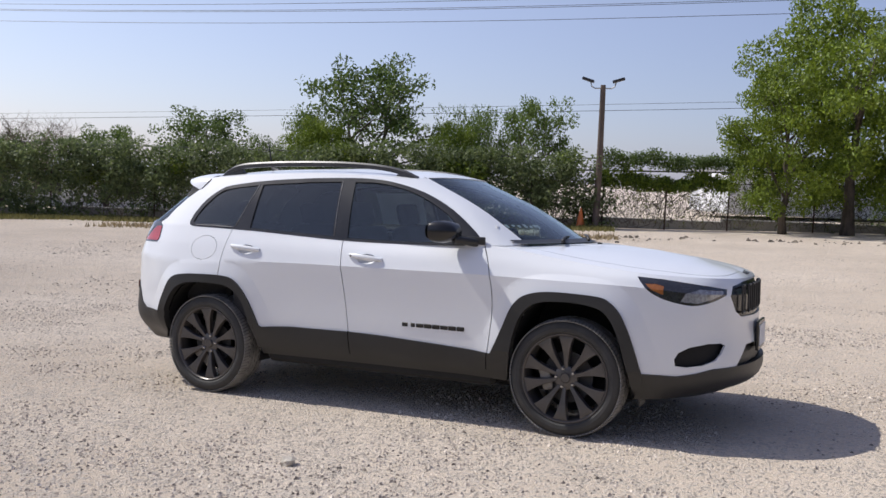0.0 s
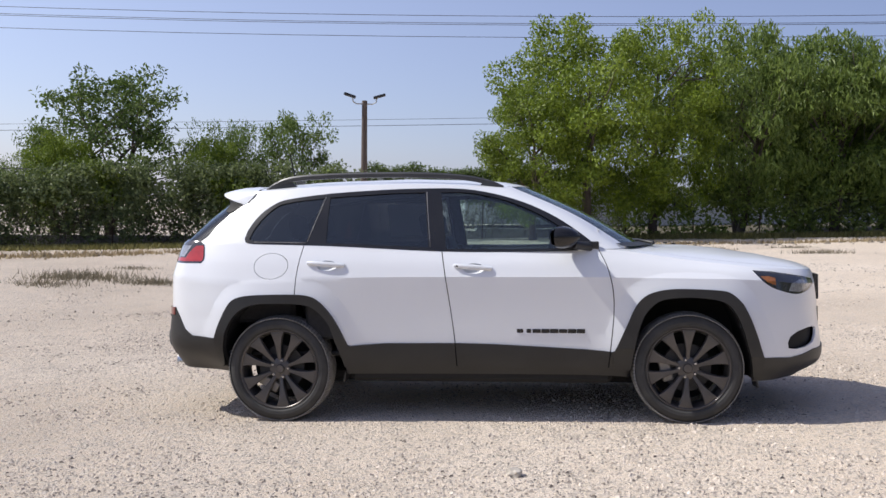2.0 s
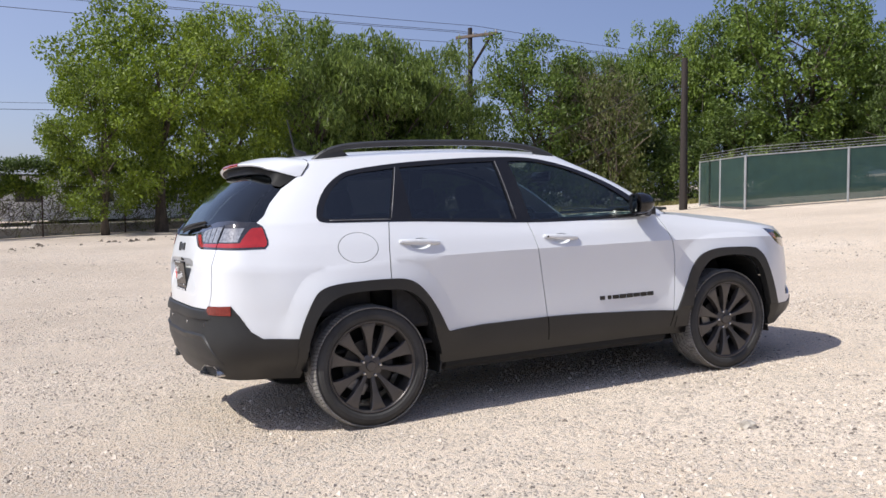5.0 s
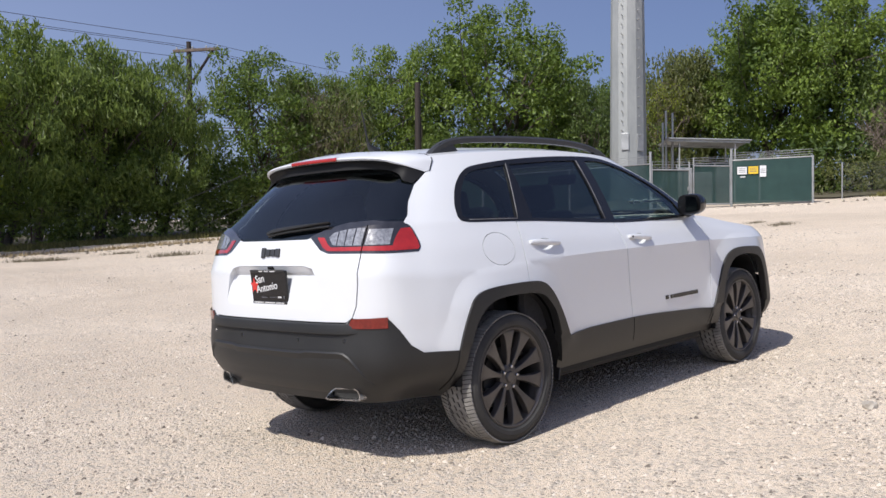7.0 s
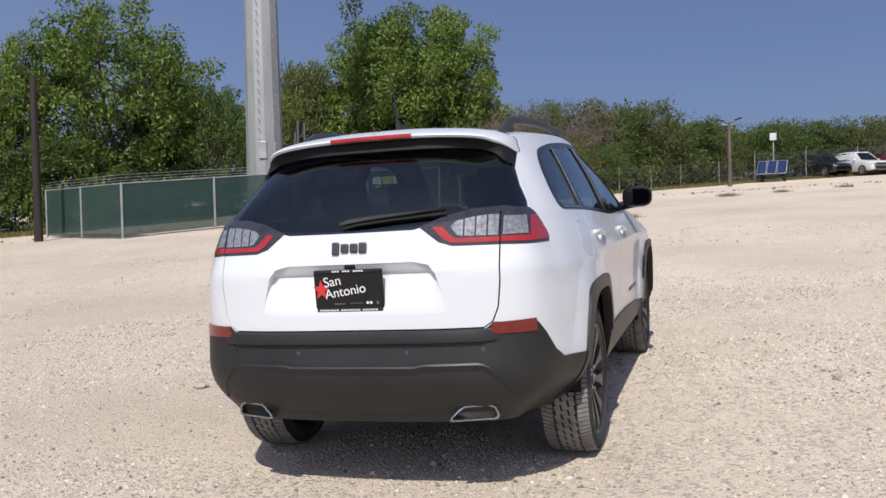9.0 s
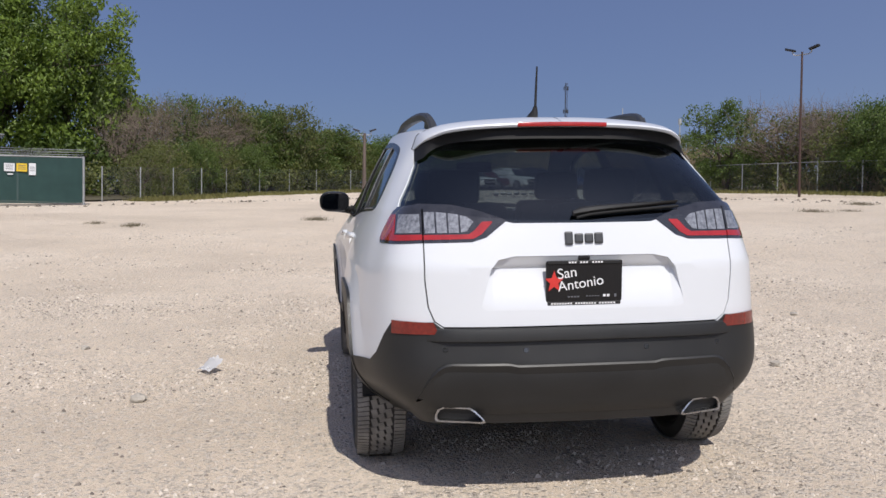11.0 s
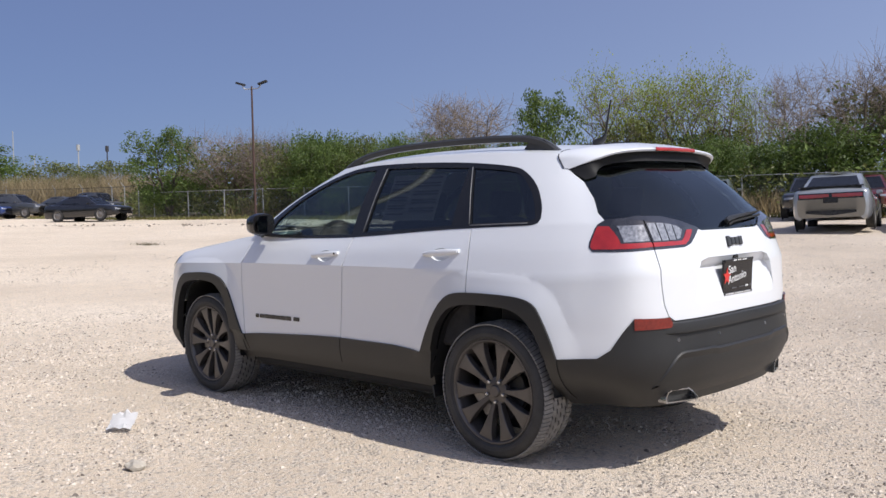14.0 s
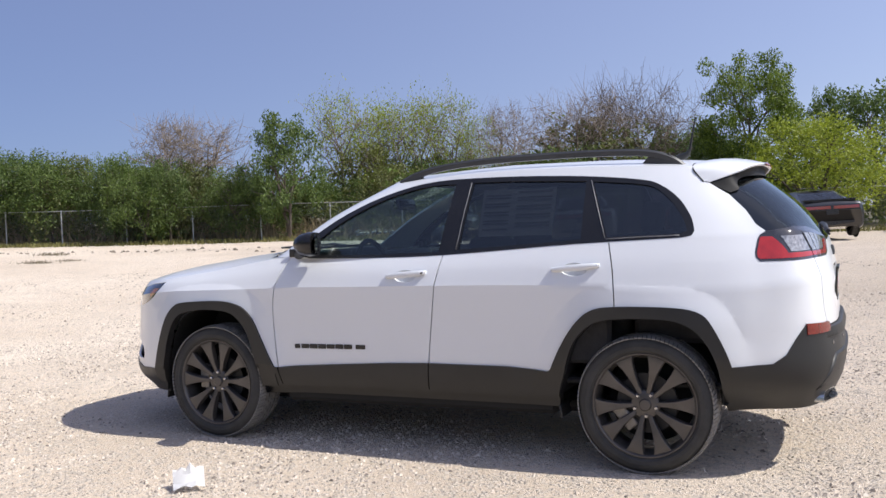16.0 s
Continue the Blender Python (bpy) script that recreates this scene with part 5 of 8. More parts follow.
for s in (1, -1):
    for nm, poly in (("front", ARCH_F), ("rear", ARCH_R)):   # arch liners
        bm = bmesh.new()
        poly = [(x, max(z, .40 if nm == "rear" else .34)) for x, z in poly]
        a = [bm.verts.new((x, s * .885, z)) for x, z in poly]
        b = [bm.verts.new((x, s * .50, z + (.02 if z > .4 else 0))) for x, z in poly]
        for k in range(len(poly) - 1):
            bm.faces.new((a[k], a[k + 1], b[k + 1], b[k]))
        bm.faces.new(b)
        part("wheel_arch_liner", bm, M["gap"], car)
    for x0, x1, z0, dr in ((-.150, .100, 1.052, "f"), (-1.140, -.885, 1.082, "r")):      # door handles
        bm = bmesh.new()
        rows = []
        for k in range(13):
            q = k / 12
            x = x0 + (x1 - x0) * q
            z = z0 + .010 * (1 - q) - .012 * q
            p, n = flank(x, z, s)
            lift = .010 + .016 * math.sin(math.pi * q) ** .5
            hh = .0165 * (.45 + .55 * math.sin(math.pi * min(1, max(0, q * .92 + .04))) ** .5)
            rows.append([bm.verts.new((x, p.y + s * (lift + dy), z + hh * dz)) for dy, dz in ((-.016, -1), (-.002, -1.05), (.006, -.4), (.006, .4), (-.002, 1.0), (-.016, .9))])
        for r0, r1 in zip(rows, rows[1:]):
            for j in range(6):
                bm.faces.new((r0[j], r0[(j + 1) % 6], r1[(j + 1) % 6], r1[j]))
        for q, k in ((.06, 0), (.94, 12)):
            bm.faces.new(rows[k])
            x = x0 + (x1 - x0) * q
            p, n = flank(x, z0, s)
            box(bm, (.020, .030, .016), (x, p.y + s * .004, z0 + .010 - .022 * q), None, .005, 2)
        bmesh.ops.recalc_face_normals(bm, faces=bm.faces)
        part("door_handle", bm, M["paint"], doors[dr, s], "body-coloured door handle", True, 50)
        if dr == "f":
            bm = bmesh.new()
            p, n = flank(x0 + .022, z0 + .006, s)
            lathe(bm, [(0, .0), (.006, .0), (.007, -.002), (.007, -.02)], "y", 14, m=Matrix.Translation((p.x, p.y + s * .0255, p.z)) @ (Matrix() if s > 0 else Matrix.Rotation(math.pi, 4, "Z")))
            part("key_lock", bm, M["smoke"], doors[dr, s], "small dark key lock")
        bm = bmesh.new()                                     # finger cup, dished into the door
        c, zc = (x0 + x1) / 2 + (.007 if dr == "f" else .0065), z0 - .012
        dish = []
        for rr, deep in ((1.0, .0), (.93, .010), (.78, .020), (.5, .026), (.2, .028)):
            line = []
            for k in range(24):
                t = math.pi * k / 12
                p, n = flank(c + .070 * rr * math.cos(t), zc + .034 * rr * math.sin(t), s)
                line.append(bm.verts.new(p - n * deep))
            dish.append(line)
        for r0, r1 in zip(dish, dish[1:]):
            for k in range(24):
                bm.faces.new((r0[k], r0[(k + 1) % 24], r1[(k + 1) % 24], r1[k]))
        bm.faces.new(dish[-1])
        bmesh.ops.recalc_face_normals(bm, faces=bm.faces)
        part("handle_cup", bm, M["paint"], doors[dr, s], "", True, 50)
    # door mirror: painted-black shell, arm, glass
    bm = bmesh.new()
    rows = []
    for q, x, w_, h_ in ((0, .530, .085, .062), (.1, .534, .098, .074), (.4, .572, .100, .078), (.7, .625, .088, .064), (.9, .655, .060, .040), (1, .665, .03, .02)):
        rows.append([bm.verts.new((x + .02 * math.cos(t) - .50 * w_ * math.cos(t), s * (.950 + w_ * 1.04 * math.copysign(abs(math.cos(t)) ** .7, math.cos(t)) + .012), 1.238 + .004 + h_ * .92 * math.copysign(abs(math.sin(t)) ** .7, math.sin(t)))) for t in (2 * math.pi * k / 20 for k in range(20))])
    for r0, r1 in zip(rows, rows[1:]):
        for k in range(20):
            bm.faces.new((r0[k], r0[(k + 1) % 20], r1[(k + 1) % 20], r1[k]))
    bm.faces.new(rows[-1])
    bm.faces.new(rows[0])
    bmesh.ops.recalc_face_normals(bm, faces=bm.faces)
    mirror = part("door_mirror", bm, M["gloss_black"], car, "gloss black mirror housing", True, 45)
    bm = bmesh.new()
    tube(bm, [(.74, s * .83, 1.178), (.69, s * .88, 1.185), (.63, s * .94, 1.195)], [.03, .026, .028], 10)
    box(bm, (.13, .02, .05), (.735, s * .838, 1.19), None, .008, 2)
    part("mirror_arm", bm, M["plastic"], mirror, "", True, 50)
    bm = bmesh.new()
    prism(bm, [(.086 * math.copysign(abs(math.cos(t)) ** .6, math.cos(t)), .054 * math.copysign(abs(math.sin(t)) ** .6, math.sin(t))) for t in (2 * math.pi * k / 24 for k in range(24))], .004, Matrix.Translation((.527, s * .962, 1.242)) @ Matrix.Rotation(-math.pi / 2, 4, "Y") @ Matrix.Rotation(math.pi / 2, 4, "Z"))
    for v in bm.verts:                                       # the glass follows the swept housing
        v.co.x -= .48 * (abs(v.co.y) - .962)
    part("mirror_glass", bm, M["mirror"], mirror, "mirror glass")
    # roof rail
    bm = bmesh.new()
    line = smooth_line([(-1.53, 1.606), (-1.46, 1.654), (-1.36, 1.688), (-1.20, 1.702), (-.80, 1.706), (-.40, 1.698), (-.12, 1.676), (.06, 1.640), (.17, 1.596)], 5)
    rows = []
    for k, (x, z) in enumerate(line):
        yr = float(np.interp(x, [-1.53, -1.2, -.5, .17], [.520, .548, .565, .545]))
        rows.append([bm.verts.new((x, s * (yr + dy), z + dz)) for dy, dz in ((-.018, -.034), (-.020, -.008), (-.010, .004), (.010, .004), (.020, -.008), (.018, -.034))])
    for r0, r1 in zip(rows, rows[1:]):
        for j in range(6):
            bm.faces.new((r0[j], r0[(j + 1) % 6], r1[(j + 1) % 6], r1[j]))
    for r in (rows[0], rows[-1]):
        bm.faces.new(r)
    for x0, x1, z0 in ((-1.50, -1.30, 1.635), (-.02, .12, 1.600)):
        prism(bm, [(x0, z0 - .03), (x1, z0 - .01), (x1 - .04, z0 + .030), (x0 + .06, z0 + .035)], .026, Matrix.Translation((0, s * (.530 if x0 < -1 else .555) + .013, 0)) @ Matrix.Rotation(math.pi / 2, 4, "X"))
    bmesh.ops.recalc_face_normals(bm, faces=bm.faces)
    part("roof_rail", bm, M["rail"], car, "satin dark grey roof rail", True, 40)
    for line in ([(-1.052, 1.536), (-1.155, 1.230)], [(-.350, 1.556), (-.312, 1.182)], [(-1.16, 1.2235), (-1.35, 1.232), (-1.535, 1.2385)]):   # thin seals beside the panes, their reflected light put into the grey
        bm = bmesh.new()
        pts = []
        for (xa, za), (xb, zb) in zip(line, line[1:]):
            for k in range(6):
                p, n = flank(xa + (xb - xa) * k / 5, za + (zb - za) * k / 5, s)
                pts.append(p + n * .003)
        pts = [p for k, p in enumerate(pts) if k == 0 or (p - pts[k - 1]).length > 1e-4]
        tube(bm, pts, .0028, 5)
        part("window_seal", bm, M["seal"], car, "thin window seal, grey standing for its reflection", True)
    # model lettering on the front doors, as plain bars
    spans = [(.255, .300), (.318, .352), (.357, .700)] if s < 0 else [(.742, .700), (.695, .340), (.320, .252)]
    for xa, xb in spans:
        for k in range(max(1, int(abs(xb - xa) / .052))):
            bm = bmesh.new()
            nseg = max(1, int(abs(xb - xa) / .052))
            x = xa + (xb - xa) * (k + .5) / nseg
            p, n = flank(x, .632, s)
            box(bm, (abs(xb - xa) / nseg - .003, .006, .028 if k % 3 else .026), (x, p.y + s * .002, .632), Euler((0, 0, 0)), .003)
            part("badge_bar", bm, M["gloss_black"], doors["f", s], "black raised badge")
    # mud flap and jacking tab
    bm = bmesh.new()
    box(bm, (.012, .16, .07), (-.905, s * .80, .315), Euler((0, .2, 0)), .004)
    part("splash_guard", bm, M["plastic"], car)
    bm = bmesh.new()
    box(bm, (.012, .14, .06), (1.79, s * .78, .310), Euler((0, -.15, 0)), .004)
    part("splash_guard", bm, M["plastic"], car)
    # exhaust tip
    bm = bmesh.new()
    prof = [(.412, .392), (.418, .404), (.450, .436), (.472, .450), (.575, .452), (.600, .440), (.610, .418), (.612, .398), (.602, .388), (.425, .387)]
    for a_, b_, x0, x1 in ((1.0, 1.0, -2.248, -2.06),):
        cy, cz = .515, .420
        outer = [[bm.verts.new((x + (y - .405) * .30, s * y, z)) for y, z in prof] for x in (x1, x0)]
        inner = [[bm.verts.new((x + (y - .405) * .30, s * (cy + (y - cy) * .90), cz + (z - cz) * .80)) for y, z in prof] for x in (x0, x1)]
        lay = [*outer, *inner]
        for r0, r1 in zip(lay, lay[1:]):
            for j in range(len(prof)):
                bm.faces.new((r0[j], r0[(j + 1) % len(prof)], r1[(j + 1) % len(prof)], r1[j]))
    bmesh.ops.recalc_face_normals(bm, faces=bm.faces)
    tip = part("exhaust_tip", bm, M["chrome"], car, "polished exhaust tip", True, 40)
    # flat black face across the tip stands in for the shade inside the pipe
    bm = bmesh.new()
    bm.faces.new([bm.verts.new((-2.17 + (y - .405) * .30, s * y, z)) for y, z in prof])
    part("exhaust_bore", bm, M["gap"], tip)
    for y in (.25, .57):                                    # parking sensors
        bm = bmesh.new()
        p, n = stern(s * y, .685 if y < .5 else .69)
        lathe(bm, [(0, .010), (.010, .010), (.0115, .008), (.0115, 0)], "z", 16, m=Matrix.Translation(p) @ n.to_track_quat("Z", "Y").to_matrix().to_4x4())
        part("parking_sensor", bm, M["smoke"], car)

# rear bumper mouldings: upper ledge line, lower apron
bm = bmesh.new()
rows = []
for k in range(41):
    y = -.66 + 1.32 * k / 40
    p, n = stern(y, .735)
    fade = min(1, (.66 - abs(y)) / .10)
    rows.append([bm.verts.new((p.x - .006 - dx * fade, y, .735 + dz)) for dx, dz in ((.0, .042), (.010, .036), (.022, -.004), (.021, -.010), (.003, -.016))])
for r0, r1 in zip(rows, rows[1:]):
    for j in range(4):
        bm.faces.new((r0[j], r0[j + 1], r1[j + 1], r1[j]))
bmesh.ops.recalc_face_normals(bm, faces=bm.faces)
part("bumper_step", bm, M["plastic"], car, "", True, 30)
bm = bmesh.new()
rows = []
for k in range(49):
    y = -.685 + 1.37 * k / 48
    e = min(1, (0.685 - abs(y)) / .14)
    top = .630 + .008 * min(1, max(0, (abs(y) - .29) / .03)) - .16 * (1 - e) ** 2.2
    line = []
    for z, o in ((top + .004, -.004), (top, .006), (top - .008, .010), (top - .014, .006), (.48, .006), (.425, .005), (.415, -.002)):
        p, n = stern(y, min(z, top + .004))
        line.append(bm.verts.new((p.x - o - .008, y, min(z, top + .004))))
    rows.append(line)
for r0, r1 in zip(rows, rows[1:]):
    for j in range(6):
        bm.faces.new((r0[j], r0[j + 1], r1[j + 1], r1[j]))
bmesh.ops.recalc_face_normals(bm, faces=bm.faces)
part("bumper_apron", bm, M["plastic"], car, "", True, 30)

# tailgate spoiler: a white blade whose ends turn down to the pillars, black beneath, with its high brake light
def over(x, deg, out=.004):
    """The place on the shell that a ray from the cabin's middle line meets, deg degrees off the upright."""
    d = Vector((0, math.sin(radians(deg)), math.cos(radians(deg))))
    p, n, *_ = SKIN.ray_cast(Vector((x, .0005, 1.25)) + d * 2, -d)
    return p + d * out


LEAD = [over(x, a) for x, a in ((-1.60, 0), (-1.60, 18), (-1.597, 34), (-1.588, 46), (-1.578, 53), (-1.572, 57.5), (-1.580, 61.5), (-1.610, 65.0))] + [stern(.634, 1.511)[0] + Vector((0, .003, .002))]
TRAIL = [Vector(p) for p in ((-1.900, 0, 1.617), (-1.897, .15, 1.616), (-1.886, .30, 1.611), (-1.868, .42, 1.603), (-1.845, .505, 1.591), (-1.818, .550, 1.576), (-1.780, .585, 1.558), (-1.735, .610, 1.537))] + [stern(.630, 1.508)[0] + Vector((-.006, .003, 0))]
BACK = [stern(y, z)[0] + stern(y, z)[1] * .004 for y, z in ((0.0, 1.545), (.15, 1.545), (.30, 1.542), (.42, 1.535), (.495, 1.524), (.545, 1.508), (.578, 1.488), (.604, 1.464), (.637, 1.448))]
LEAD, TRAIL, BACK = [catmull([tuple(p) for p in line], 5, False) for line in (LEAD, TRAIL, BACK)]
bm, bu = bmesh.new(), bmesh.new()
n_st = len(LEAD)
for s in (1, -1):
    rows, under = [], []
    for k in range(n_st):
        a, b, c = (Vector(v[k]) for v in (LEAD, TRAIL, BACK))
        m_ = (1 - k / (n_st - 1))
        line = [a.lerp(b, q) + Vector((0, .004, .017)) * math.sin(math.pi * q) * min(1, 2 * m_) for q in (0, .25, .5, .75, .92)]
        t_ = .014 * min(1, 3 * m_) + .002
        line += [b, b + Vector((-.003, 0, -t_ * .45)), b + Vector((.003, -.001, -t_)), b + Vector((.012, -.002, -t_ - .002))]
        rows.append([bm.verts.new((p.x, p.y * s, p.z)) for p in line])
        e = b + Vector((.010, -.002, -t_ - .001))
        under.append([bu.verts.new((p.x, p.y * s, p.z)) for p in (e, e.lerp(c, .35) + Vector((.02, 0, .008)) * m_, e.lerp(c, .7) + Vector((.016, 0, .004)) * m_, c)])
    for grid_, tgt, nj in ((rows, bm, 8), (under, bu, 3)):
        for r0, r1 in zip(grid_, grid_[1:]):
            for j in range(nj):
                f_ = (r0[j], r0[j + 1], r1[j + 1], r1[j])
                tgt.faces.new(f_ if s > 0 else f_[::-1])
for b_ in (bm, bu):
    bmesh.ops.remove_doubles(b_, verts=[v for v in b_.verts if abs(v.co.y) < 1e-4], dist=1e-4)
    bmesh.ops.recalc_face_normals(b_, faces=b_.faces)
spoiler = part("roof_spoiler", bm, M["paint"], gate, "white roof spoiler", True, 38)
part("spoiler_underside", bu, M["black_trim"], spoiler, "black spoiler underside", True, 50)
for s in (1, -1):                                           # the joint between spoiler and roof side
    bm = bmesh.new()
    tube(bm, [Vector((p[0] + .003, (p[1]) * s, p[2] - .001)) for p in LEAD[21:]], .0035, 6)
    part("shut_line_seal", bm, M["gap"], spoiler)
bm = bmesh.new()
rows = []
for k in range(13):
    y = -.20 + .40 * k / 12
    x, z = -1.900 + .010 * (y / .25) ** 2, 1.617 - .003 * (y / .25) ** 2
    rows.append([bm.verts.new((x + dx, y, z + dz)) for dx, dz in ((.03, .0065), (-.003, .003), (-.008, -.006), (-.005, -.015), (.006, -.017))])
for r0, r1 in zip(rows, rows[1:]):
    for j in range(4):
        bm.faces.new((r0[j], r0[j + 1], r1[j + 1], r1[j]))
bmesh.ops.recalc_face_normals(bm, faces=bm.faces)
part("brake_light", bm, M["red_lens"], spoiler, "red high brake light", True, 50)
# rear wiper: a broad cap over the pivot, a tapering arm, the blade below it
bm = bmesh.new()
rows = []
for q in range(13):
    u = q / 12
    y = .040 - .46 * u
    z = 1.222 + .040 * u ** .55
    p, n = stern(y, z)
    hh = float(np.interp(u, [0, .06, .3, .7, 1], [.012, .019, .015, .010, .004]))
    up_ = Vector((0, 0, 1)) - n * n.z
    rows.append([bm.verts.new(p + up_ * hh * b_ + n * a_) for a_, b_ in ((.006, -1.0), (.024, -.8), (.028, .1), (.022, .9), (.006, 1.0))])
for r0, r1 in zip(rows, rows[1:]):
    for j in range(5):
        bm.faces.new((r0[j], r0[(j + 1) % 5], r1[(j + 1) % 5], r1[j]))
for r in (rows[0], rows[-1]):
    bm.faces.new(r)
bmesh.ops.recalc_face_normals(bm, faces=bm.faces)
wiper = part("rear_wiper", bm, M["plastic"], gate, "black rear wiper arm", True, 40)
bm = bmesh.new()
pts = []
for q in range(9):
    p, n = stern(.025 - .45 * q / 8, 1.208 + .040 * (q / 8) ** .6)
    pts.append(p + n * .010)
tube(bm, pts, .006, 6)
part("wiper_blade", bm, M["gap"], wiper)

# badge on the tailgate as a plain dark shape, reversing camera, plate and its surround
bm = bmesh.new()
for y0, w_, h_ in ((.062, .034, .056), (.020, .036, .040), (-.022, .036, .040), (-.063, .036, .046)):
    p, n = stern(y0, 1.130)
    box(bm, (.014, w_, h_), p + n * .004, Euler((0, math.asin(max(-1, min(1, n.z))), 0)), .007, 2)
part("tailgate_badge", bm, M["rail"], gate, "dark raised maker badge")
bm = bmesh.new()
box(bm, (.03, .05, .02), (-2.222, 0, 1.052), None, .006, 2)
part("reversing_camera", bm, M["gloss_black"], gate)
bm = bmesh.new()
box(bm, (.012, .318, .184), (-2.243, .004, .949), Euler((0, -.05, 0)), .005, 2)
plate = part("licence_plate", bm, M["gloss_black"], gate, "black dealer plate with white lettering")
plate_m = Matrix.Translation((-2.2515, .004, .953)) @ Matrix.Rotation(-.05, 4, "Y") @ Matrix.Rotation(-math.pi / 2, 4, "Z") @ Matrix.Rotation(math.pi / 2, 4, "X")


def lettering(body, size, at, m, parent, material, name="lettering"):
    """Raised flat letters in the built-in font, as a mesh."""
    cu = bpy.data.curves.new(name, "FONT")
    cu.body, cu.size, cu.extrude, cu.align_x = body, size, .0008, "LEFT"
    tmp = bpy.data.objects.new(name, cu)
    scene.collection.objects.link(tmp)
    me = bpy.data.meshes.new_from_object(tmp.evaluated_get(bpy.context.evaluated_depsgraph_get()))
    bpy.data.objects.remove(tmp)
    me.materials.clear()
    me.materials.append(material)
    ob = new(name, me)
    ob.parent = parent
    ob.matrix_basis = m @ Matrix.Translation((*at, 0))
    return ob


PLATE_TILT = Matrix.Rotation(.14, 4, "Z")
lettering("San", .060, (-.108, .030), plate_m @ PLATE_TILT, plate, M["white_ink"])
lettering("Antonio", .058, (-.112, -.020), plate_m @ PLATE_TILT, plate, M["white_ink"])
bm = bmesh.new()
star = [(-.126 + (.040 if k % 2 == 0 else .018) * math.cos(math.pi / 2 + k * math.pi / 5), .004 + (.046 if k % 2 == 0 else .020) * math.sin(math.pi / 2 + k * math.pi / 5)) for k in range(10)]
prism(bm, star, .0005, plate_m)
part("star", bm, M["red_ink"], plate, "red star")
for y, w_, h_ in ((.083, .305, .014), (-.085, .305, .014)):      # raised rims of the surround
    bm = bmesh.new()
    box(bm, (w_, h_, .006), (0, 0, 0), None, .002)
    bmesh.ops.transform(bm, matrix=plate_m @ Matrix.Translation((0, y, 0)), verts=bm.verts)
    part("plate_rim", bm, M["plastic"], plate)
for (x, y, w_, h_, mm) in ((-.052, .083, .036, .007, "white_ink"), (-.004, .083, .036, .007, "white_ink"), (.052, .083, .048, .007, "white_ink"), (-.095, -.085, .090, .007, "white_ink"), (.005, -.085, .090, .007, "white_ink"), (.095, -.085, .072, .007, "white_ink"), (-.045, -.058, .052, .006, "grey_ink"), (.035, -.056, .060, .004, "grey_ink"), (.092, -.055, .032, .010, "white_ink"), (.130, -.055, .014, .013, "grey_ink")):
    bm = bmesh.new()
    for q in range(max(1, int(w_ / .011))):
        n_ = max(1, int(w_ / .011))
        x_ = x - w_ / 2 + w_ * (q + .5) / n_
        hw = w_ / n_ * .34
        prism(bm, [(x_ - hw, y - h_ / 2), (x_ + hw, y - h_ / 2), (x_ + hw, y + h_ / 2), (x_ - hw, y + h_ / 2)], .0008, plate_m @ Matrix.Translation((0, 0, .0032 if abs(y) > .07 else 0)))
    part("text_bar", bm, M[mm], plate)

# aerial
bm = bmesh.new()
tube(bm, [(-1.40, .018, 1.665), (-1.455, .018, 1.695), (-1.468, .018, 1.72)], [.03, .016, .009], 10)
aerial = part("aerial", bm, M["plastic"], car, "black roof aerial", True, 60)
bm = bmesh.new()
tube(bm, [(-1.468, .018, 1.72), (-1.482, .018, 1.80), (-1.503, .018, 1.908)], [.0065, .006, .004], 8)
part("aerial_mast", bm, M["plastic"], aerial)

# nose: grille slots, front plate, cowl and front wipers, washer jets, hood badge
for k in range(-3, 4):
    bm = bmesh.new()
    y = k * .118
    p, n, *_ = SKIN.ray_cast(Vector((4, abs(y) + 1e-3, .90)), Vector((-1, 0, 0)))
    rim_ = [(.045, .085), (.045, -.075), (-.045, -.075), (-.045, .085)]
    for (a, b), (c, d) in zip(rim_, rim_[1:] + rim_[:1]):
        tube(bm, [(p.x - .006, y + a, .90 + b), (p.x - .006, y + c, .90 + d)], .007, 6)
    part("grille_slot", bm, M["dark_metal"], car, "dark grille slot frame")
bm = bmesh.new()
box(bm, (.02, .33, .18), (2.358, 0, .660), None, .006, 2)
fp = part("front_plate", bm, M["gloss_black"], car, "black framed front dealer plate")
bm = bmesh.new()
box(bm, (.004, .29, .13), (2.370, 0, .660), None, .001)
part("plate_face", bm, M["white_paper"], fp)
bm = bmesh.new()
rows = []
for k in range(25):
    y = -.72 + 1.44 * k / 24
    xx = float(np.interp(abs(y), [0, .36, .62, .75], [1.185, 1.135, 1.015, .93]))
    zz = float(np.interp(abs(y), [0, .36, .62, .75], [1.192, 1.190, 1.184, 1.180]))
    rows.append([bm.verts.new((xx + dx, y, zz + dz)) for dx, dz in ((.055, .002), (.01, .006), (-.035, .022))])
for r0, r1 in zip(rows, rows[1:]):
    for j in range(2):
        bm.faces.new((r0[j], r0[j + 1], r1[j + 1], r1[j]))
part("cowl", bm, M["plastic"], car, "", True, 60)
for y0, y1 in ((.10, .62), (-.48, .05)):
    bm = bmesh.new()
    tube(bm, [(1.19, y0, 1.205), (1.14 - abs(y0 + y1) * .05, (y0 + y1) / 2, 1.222), (1.08 - abs(y1) * .12, y1, 1.225)], [.012, .01, .007], 6)
    part("windscreen_wiper", bm, M["plastic"], car, "", True)
for y in (.22, -.22):
    bm = bmesh.new()
    box(bm, (.03, .022, .01), (1.36, y, 1.197), None, .003)
    part("washer_jet", bm, M["gap"], car)
bm = bmesh.new()
